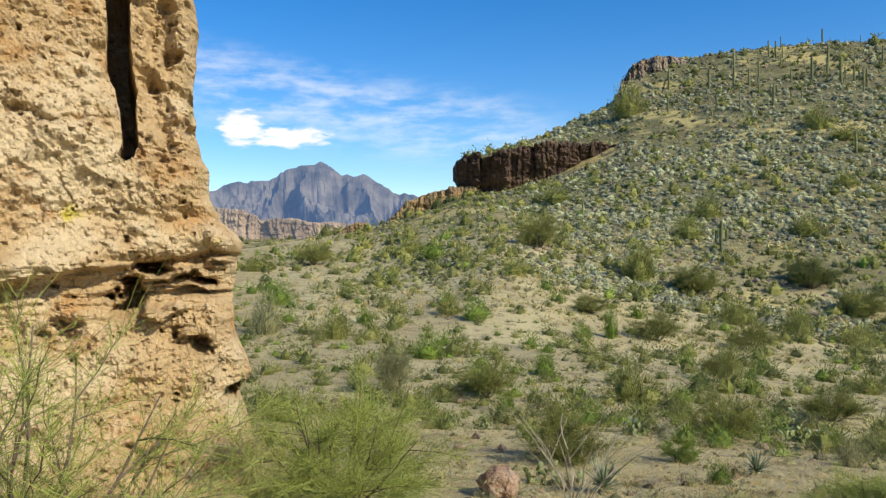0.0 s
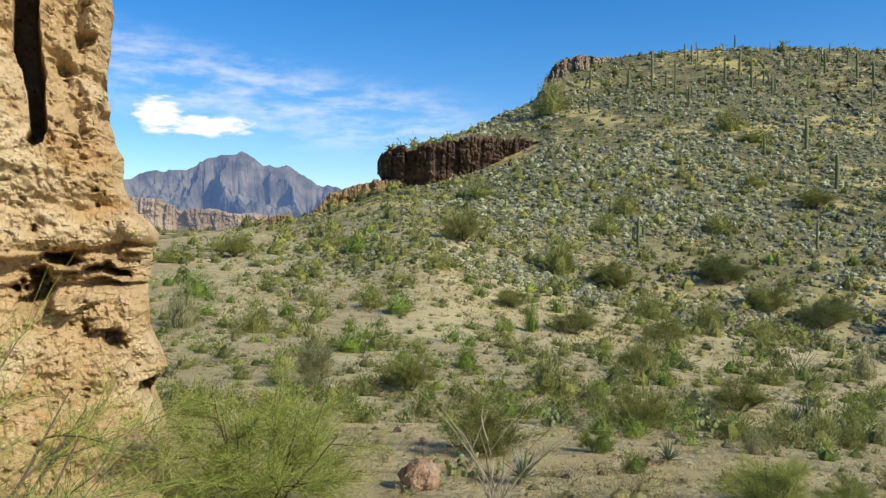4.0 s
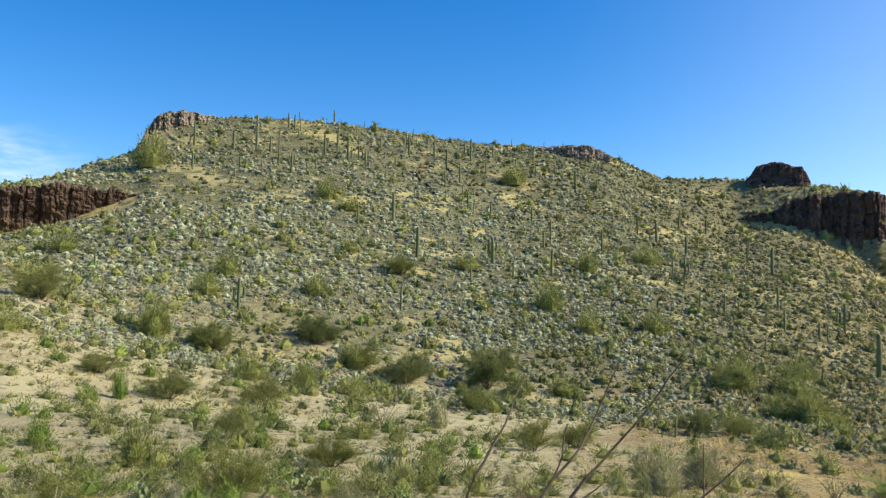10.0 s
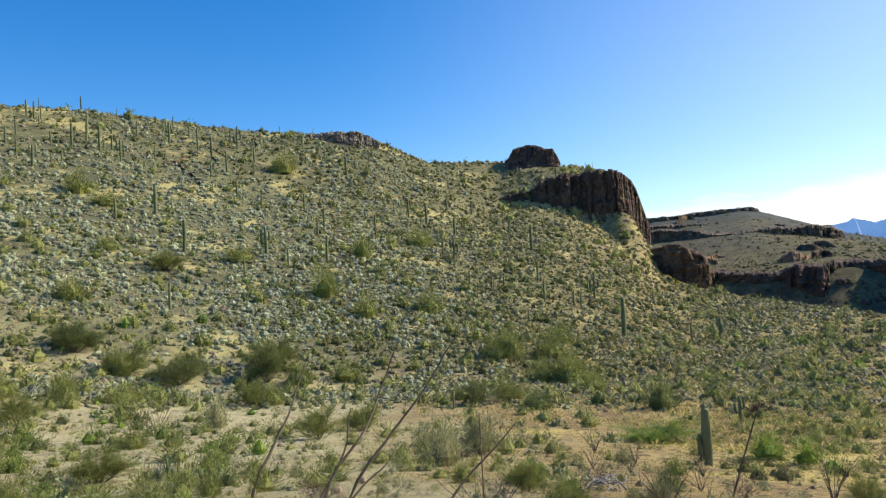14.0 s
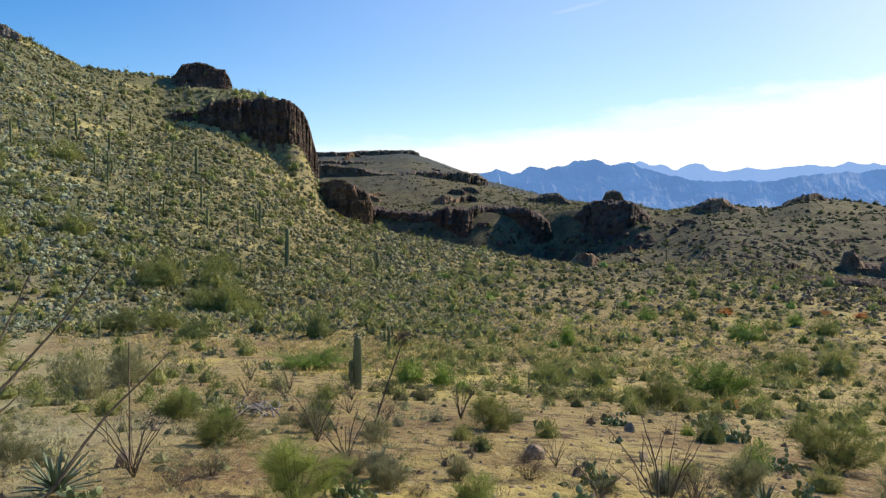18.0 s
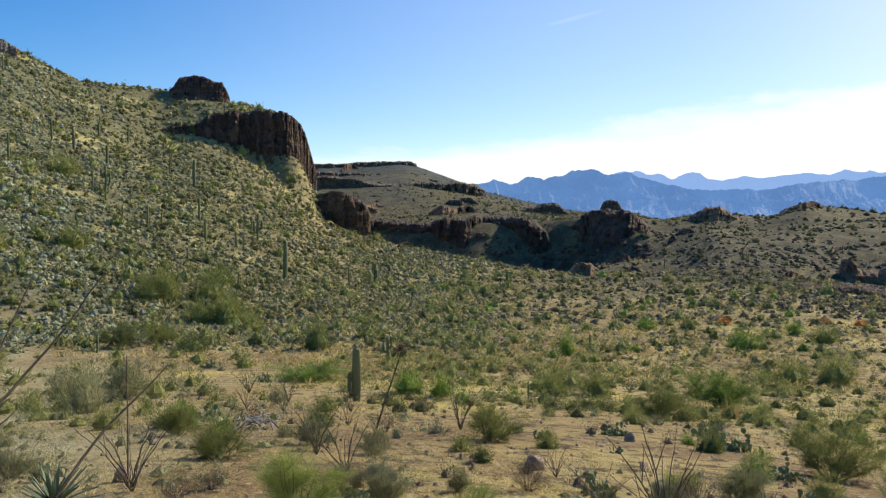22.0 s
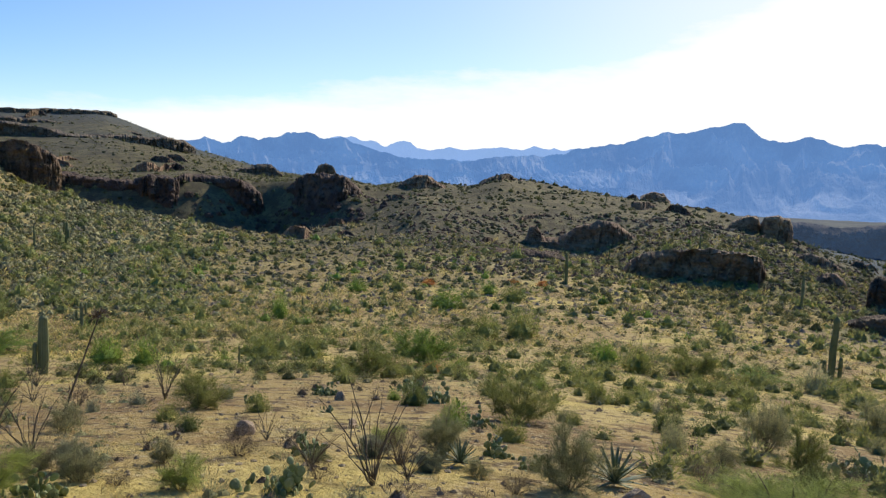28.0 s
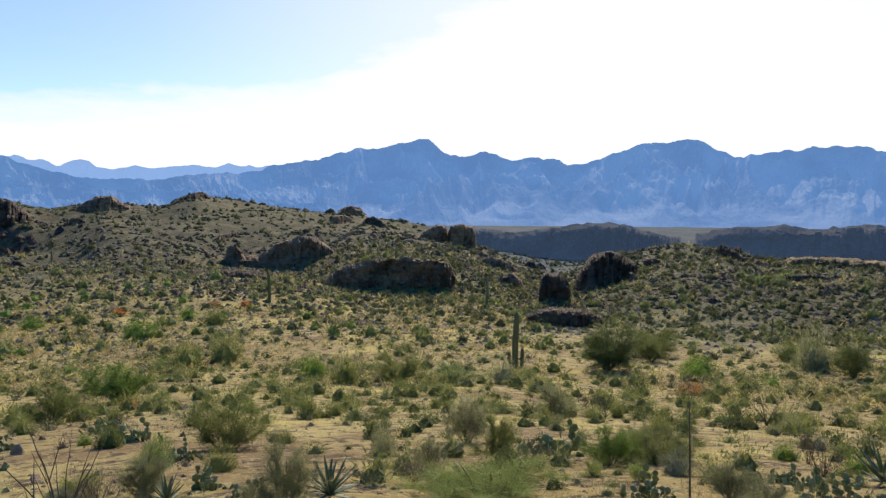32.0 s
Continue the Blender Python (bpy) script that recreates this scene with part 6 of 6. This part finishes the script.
# the near ocotillo whose wands cross the view
near_oc = thing("ocotillo", Matrix.Translation(spot(40.5, 4.0)), "near bare dark ocotillo with thorny wands", "ocotillo", "ocotillos of the flat")
NEAR_ROOT = np.array(spot(40.5, 4.0))
for wand in (((40.8, -13.4), (43.6, -9.2), (45.3, -5.1)), ((46.2, -13.4), (49.6, -9.8), (52.0, -4.0)), ((48.3, -13.3), (52.4, -9.2), (56.2, -3.9)),
             ((46.0, -17.0), (48.6, -14.2), (50.8, -12.4)), ((53.2, -18.0), (56.4, -13.8), (60.2, -10.2)), ((45.0, -16.0), (47.5, -12.0), (48.4, -8.5))):
    pts = [np.array([0, 0, -0.05])] + [np.array(EYE + heading(a, e) * (4.2 + 0.12 * k)) - NEAR_ROOT for k, (a, e) in enumerate(wand)]
    s = np.linspace(0, 3, 15)
    bez = np.stack([np.interp(s, range(4), [p[c] for p in pts]) for c in range(3)], -1)
    bez[1:-1] = 0.25 * bez[:-2] + 0.5 * bez[1:-1] + 0.25 * bez[2:]
    bez[1:] = bez[1:] + np.stack([fbm(s * 2.1, wand[0][0] * 3, 0.0, 2), fbm(s * 2.1, wand[0][0] * 5, 9.0, 2), 0 * s], -1)[1:] * 0.012
    part("wand", mesh_of("wand", *tube(bez, np.linspace(0.011, 0.0035, 15), 6), M_DARKWAND), near_oc)


# ---- cover that nobody could count ----
KEEP_XY, KEEP_R = np.array([k[:2] for k in KEEP]), np.array([k[2] for k in KEEP])


def scatter(n, az0, az1, r0, r1, g, clear=0.6, power=1.0):
    """Random places; power 1 spreads evenly over the logarithm of distance."""
    az = g.uniform(az0, az1, n) + g.normal(size=n) * 2.0
    r = r0 * (r1 / r0) ** (g.uniform(0, 1, n) ** power)
    x, y = r * np.sin(np.radians(az)), r * np.cos(np.radians(az))
    if clear:
        ok = np.ones(n, bool)
        for (kx, ky), kr in zip(KEEP_XY, KEEP_R):
            ok &= (x - kx) ** 2 + (y - ky) ** 2 > (kr * clear + 0.15) ** 2
        x, y, r, az = x[ok], y[ok], r[ok], az[ok]
    return x, y, r, az


def strew(name, label, category, material, soups, x, y, wide, high, g, sink=0.03):
    """One object of many small copies of quad soups, each turned, sized and set on the ground."""
    z = ground(x, y) - sink
    turn = g.uniform(0, 2 * np.pi, len(x))
    vs, fs, base = [], [], 0
    for k, (v, f) in enumerate(soups):
        idx = np.arange(k, len(x), len(soups))
        if not len(idx):
            continue
        c, s = np.cos(turn[idx])[:, None], np.sin(turn[idx])[:, None]
        X = (v[None, :, 0] * c - v[None, :, 1] * s) * wide[idx][:, None] + x[idx][:, None]
        Y = (v[None, :, 0] * s + v[None, :, 1] * c) * wide[idx][:, None] + y[idx][:, None]
        Z = v[None, :, 2] * high[idx][:, None] + z[idx][:, None]
        vs.append(np.stack([X, Y, Z], -1).reshape(-1, 3))
        fs.append((f[None] + (np.arange(len(idx)) * len(v))[:, None, None]).reshape(-1, f.shape[1]) + base)
        base += len(idx) * len(v)
    ob = new(name, mesh_of(name, np.concatenate(vs), np.concatenate(fs), material))
    return tagged(ob, label, category, kind="stuff")


def thin(x, y, scale, level, g, soft=0.25):
    """Keeps places where a patchy field is high."""
    f = fbm(x / scale, y / scale, 3.3, 3)
    return g.uniform(-soft, soft, len(x)) + f > level


g = np.random.default_rng(21)
SAGE = [cushion(210 + k) for k in range(10)]
SAGE_SOFT = [cushion(230 + k, 0.9) for k in range(10)]
BUSH = [spray(330 + k, 34, 0.25, 0.066, 0.58) for k in range(10)]
LOW = [spray(320 + k, 20, 0.30, 0.075, 0.42, 0.2) for k in range(10)]
FINE = [spray(340 + k, 190, 0.17, 0.022, 0.5) for k in range(10)]
LIGHT = [join([spray(345 + k, 60, 0.20, 0.016, 0.4, 0.6), shrub(365 + k, 8, 5, 0.16, 0.02, spread=0.17, open_base=0.12)[0]]) for k in range(6)]
TUFT = [shrub(380 + k, 3, 2, 0.75, 0.10, spread=0.22, open_base=0.2, upright=2.2)[0] for k in range(4)]

TUFT_FINE = [shrub(390 + k, 4, 5, 0.42, 0.022, spread=0.26, open_base=0.1, upright=1.6)[0] for k in range(4)]


def cover(name, label, material, soups, places, size0, size1, tall=0.75, keep=None):
    x, y, r, az = places
    ok = ~((az < 17.6) & (az > 4) & (r > 196) & (r < 211))       # bare rock cap
    x, y, r, az = x[ok], y[ok], r[ok], az[ok]
    if keep is not None:
        ok = thin(x, y, *keep, g)
        x, y, r, az = x[ok], y[ok], r[ok], az[ok]
    wide = (size0 * 0.75 + (size1 * 1.35 - size0 * 0.75) * g.uniform(0, 1, len(x)) ** 2.2) * (np.clip(r, 14, 500) / 100) ** 0.6 * np.where((r > 235) & (az < 60), 0.9, 1.0)
    if soups is FINE:                                # finer leaves near by than far off
        far = r > 80
        high = wide * tall * g.uniform(0.75, 1.3, len(x))
        if far.any():
            strew(name, label, "vegetation", material, BUSH, x[far], y[far], wide[far], high[far], g)
        x, y, wide, r = x[~far], y[~far], wide[~far], r[~far]
    return strew(name, label, "vegetation", material, soups, x, y, wide, wide * tall * g.uniform(0.75, 1.3, len(x)), g)


# hill: pale sage, straw, olive and dark bushes
cover("sage_scrub", "pale grey green sage scrub covering the hillside", M_SAGE, SAGE, scatter(23000, 12, 56, 84, 340, g, 0.5), 0.45, 0.95, 0.62, (26.0, -0.45))
cover("sage_scrub", "olive grey low scrub on the sunward slope", M_BACKLITSAGE, SAGE_SOFT, scatter(15000, 48, 82, 84, 350, g, 0.5), 0.42, 0.95, 0.62, (26.0, -0.45))
cover("sage_scrub", "grey green low scrub on the slopes", M_GREY, SAGE_SOFT, scatter(10000, -2, 84, 76, 350, g, 0.5), 0.4, 0.95, 0.6)
cover("bush_scrub", "scattered olive bushes on the hillside", M_OLIVE, BUSH, scatter(1900, -2, 84, 80, 350, g), 0.8, 2.6, 0.72)
cover("bush_scrub", "scattered dark green bushes on the hillside", M_DKGREEN, BUSH, scatter(2000, 2, 84, 80, 350, g), 0.6, 1.7, 0.7)
cover("grass_tufts", "straw coloured dry grass on the slope", M_STRAW, TUFT, scatter(9000, -6, 96, 60, 340, g, 0), 0.7, 1.4, 0.45, (22.0, -0.05))
cover("bush_scrub", "dark olive bushes on the shoulder of the hill", M_DKOLIVE, BUSH, scatter(3600, 44, 74, 105, 335, g), 0.5, 1.5, 0.7)
cover("bush_scrub", "dark bushes along the crest", M_DKOLIVE, BUSH, scatter(2200, 19, 62, 240, 325, g), 0.4, 1.1, 0.8)
# flat on the way to the ridge
cover("bush_scrub", "olive bushes on the open flat", M_OLIVE, FINE, scatter(640, -14, 66, 18, 190, g), 0.8, 2.8, 0.7)
cover("bush_scrub", "green bushes on the open flat", M_GREEN, FINE, scatter(320, -14, 42, 16, 170, g), 0.8, 2.2, 0.7)
cover("bush_scrub", "dark bushes on the open flat", M_DKGREEN, FINE, scatter(560, -14, 48, 20, 180, g), 0.7, 2.2, 0.7)
cover("sage_scrub", "low grey scrub on the open flat", M_GREY, LIGHT, scatter(1200, -14, 70, 9, 120, g), 0.6, 1.6, 0.6)
cover("sage_scrub", "grey green cushions of scrub on the open flat", M_GREY, LOW, scatter(2600, -14, 60, 32, 130, g), 0.4, 1.2, 0.6, (12.0, -0.15))
cover("bush_scrub", "olive bushes thick on the near flat", M_OLIVE, FINE, scatter(200, -12, 34, 18, 120, g), 0.8, 2.2, 0.7)
cover("bush_scrub", "dark bushes thick on the near flat", M_DKGREEN, FINE, scatter(200, -12, 30, 18, 130, g), 0.7, 1.8, 0.7)
cover("grass_tufts", "yellow green herbs on the near flat", M_HERB, TUFT_FINE, scatter(3500, -14, 60, 8, 60, g, 0), 0.3, 0.8, 0.5, (5.0, -0.05))
# plain towards the valley
cover("bush_scrub", "olive scrub on the plain", M_OLIVE, FINE, scatter(1900, 74, 160, 30, 210, g), 0.7, 2.4, 0.65)
cover("bush_scrub", "green scrub on the plain", M_GREEN, FINE, scatter(380, 76, 160, 36, 210, g), 0.9, 2.2, 0.65, (18.0, -0.05))
cover("bush_scrub", "dark olive scrub on the plain", M_DKOLIVE, FINE, scatter(1300, 74, 160, 26, 210, g), 0.5, 1.9, 0.6, (15.0, -0.2))
cover("sage_scrub", "grey scrub on the plain", M_BACKLITSAGE, LOW, scatter(3000, 74, 160, 40, 220, g), 0.6, 1.4, 0.55, (17.0, -0.2))
cover("grass_tufts", "straw coloured grass on the plain", M_STRAW, TUFT, scatter(14000, 68, 160, 44, 240, g, 0), 0.6, 1.4, 0.42, (16.0, -0.15))
cover("sage_scrub", "low grey scrub in the foreground", M_GREY, LIGHT, scatter(900, 60, 160, 7.0, 45, g), 0.5, 1.3, 0.6, (6.0, -0.1))
cover("dry_scrub", "low dry brown twigs in the foreground", M_DRY, LIGHT, scatter(1100, -12, 160, 7.0, 60, g), 0.45, 1.3, 0.7, (5.0, -0.1))
cover("grass_tufts", "yellow green herbs on the plain", M_HERB, TUFT, scatter(6000, 68, 160, 44, 230, g, 0), 0.6, 1.2, 0.4, (19.0, -0.1))
cover("grass_tufts", "yellow green herbs on the flat", M_HERB, TUFT, scatter(4000, -12, 80, 28, 230, g, 0), 0.5, 1.1, 0.4, (13.0, 0.0))
cover("bush_scrub", "olive bushes thick on the flat", M_OLIVE, FINE, scatter(170, 112, 160, 10, 60, g), 0.8, 2.2, 0.7)
cover("bush_scrub", "dark green bushes thick on the flat", M_DKGREEN, FINE, scatter(150, 116, 160, 10, 60, g), 0.7, 1.8, 0.7)
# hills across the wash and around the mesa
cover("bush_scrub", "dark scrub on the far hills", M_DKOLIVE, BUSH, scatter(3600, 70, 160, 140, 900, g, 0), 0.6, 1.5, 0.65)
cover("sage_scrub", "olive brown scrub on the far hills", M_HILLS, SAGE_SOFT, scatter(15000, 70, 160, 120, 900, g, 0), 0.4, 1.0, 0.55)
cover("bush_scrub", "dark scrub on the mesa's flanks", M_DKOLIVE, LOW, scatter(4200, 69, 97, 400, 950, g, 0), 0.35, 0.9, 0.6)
cover("bush_scrub", "dark scrub on the far canyon side", M_DKGREEN, BUSH, scatter(900, -20, 8, 170, 800, g, 0), 1.2, 2.6, 0.65)
# dark scrub, set thicker here to stand in for shade on the backlit rises
cover("bush_scrub", "dark olive scrub on the stony rises", M_DKOLIVE, BUSH, scatter(3000, 114, 160, 105, 260, g, 0), 0.5, 1.5, 0.65)
cover("sage_scrub", "low olive scrub thick on the plain", M_OLIVE, LOW, scatter(3500, 74, 160, 45, 215, g), 0.5, 1.3, 0.55, (20.0, -0.1))
cover("sage_scrub", "low dark scrub on the plain", M_HILLS, LOW, scatter(4000, 74, 160, 45, 215, g), 0.4, 1.0, 0.55, (13.0, -0.1))
cover("sage_scrub", "low grey herbs on the near flat", M_GREY, LIGHT, scatter(700, -12, 62, 8, 40, g), 0.35, 1.0, 0.6)
cover("grass_tufts", "pale dry grass thick on the near flat", M_STRAW, TUFT_FINE, scatter(5000, -14, 62, 7, 34, g, 0), 0.3, 0.8, 0.55)
# grass, gravel and stones in the foreground
cover("grass_tufts", "short straw grass in the foreground", M_STRAW, TUFT_FINE, scatter(12000, -14, 158, 6.0, 75, g, 0), 0.3, 0.85, 0.55, (6.0, -0.12))
x, y, r, az = scatter(6500, -14, 158, 6.0, 120, g, 0)
wide = (0.02 + 0.09 * g.uniform(0, 1, len(x)) ** 2) * (0.6 + 0.4 * np.sqrt(r / 12))
SMALL = []
for k in range(4):
    bm = bmesh.new()
    bmesh.ops.create_icosphere(bm, subdivisions=1, radius=0.5)
    v = np.array([q.co for q in bm.verts])
    v = v * (1 + 0.35 * fbm(v[:, 0] * 2 + k * 5, v[:, 1] * 2, v[:, 2] * 2, 2))[:, None]
    SMALL.append((v, np.array([[q.index for q in w.verts] for w in bm.faces])))
    bm.free()
strew("gravel", "scattered brown gravel and small stones", "stones", M_STONE, SMALL, x, y, wide, wide * 0.7, g, 0.0)
x, y, r, az = scatter(6500, 10, 160, 85, 300, g, 0)
wide = g.uniform(0.3, 1.1, len(x)) ** 1.5 * (0.6 + r / 200)
strew("rubble", "brown rock rubble on the slopes", "stones", M_STONE, SMALL, x, y, wide, wide * 0.75, g, 0.1)

x, y, r, az = scatter(7000, 98, 156, 138, 300, g, 0)
wide = (0.35 + 1.5 * g.uniform(0, 1, len(x)) ** 2.5) * (0.5 + r / 300)
strew("rubble", "brown boulders strewn over the rocky hills", "stones", M_BROWN, SMALL, x, y, wide, wide * 0.8, g, 0.15)

# pale slabs fallen from the cliff
for az, r, sx, sy, sz, turn in ((-15.4, 8.0, 1.5, 0.9, 0.8, 0.3), (-11.0, 8.3, 1.1, 0.8, 0.5, 1.9), (-18.6, 7.6, 0.6, 0.5, 0.4, 2.6), (-13.2, 7.5, 0.4, 0.35, 0.3, 4.0), (-8.6, 8.9, 0.5, 0.4, 0.35, 5.1)):
    ob = new("fallen_slab", SLABS[int(turn) % 2])
    ob.matrix_basis = Matrix.LocRotScale(spot(az, r, sz * 0.30), Euler((0.1, 0.12, turn)), (sx, sy, sz * 1.1))
    tagged(ob, "pale tan rock slab fallen at the cliff foot", "rock", "slabs at the cliff foot")

# added dark boulders that cover the bluish shadow below the bluff with darker tone
x, y, r, az = scatter(420, 84.5, 95, 330, 396, g, 0)
wide = 1.5 + 4.0 * g.uniform(0, 1, len(x)) ** 2
strew("rubble", "dark boulders added to deepen the shade below the canyon bluff", "stones", M_BUTTE, SMALL, x, y, wide, wide * 0.8, g, 0.3)

# single stones lying on the flat
x, y, r, az = scatter(70, -8, 156, 7.5, 40, g, 0.8)
for i in range(len(x)):
    s = 0.10 + 0.25 * g.random() ** 2
    ob = new("stone", STONES[i % 4])
    ob.matrix_basis = Matrix.LocRotScale((x[i], y[i], float(ground(x[i], y[i])) + s * 0.15), Euler((i, i * 2, i * 3)), (s, s, s * 0.8))
    tagged(ob, "weathered brown stone lying on the sand", "rock", "stones on the flat")

# further saguaros along the slopes and the skyline
for i, (a0, a1, r0, r1, n) in enumerate(((20, 46, 215, 272, 24), (22, 46, 268, 290, 24), (40, 60, 240, 330, 10), (34, 62, 150, 240, 4), (58, 76, 150, 270, 6), (92, 125, 130, 380, 8))):
    sx, sy, sr, sa = scatter(n, a0, a1, r0, r1, g, 0.3)
    for k in range(len(sx)):
        saguaro(sx[k], sy[k], g.uniform(2.6, 5.4), int(g.random() < 0.25) * 2, k + i * 50)
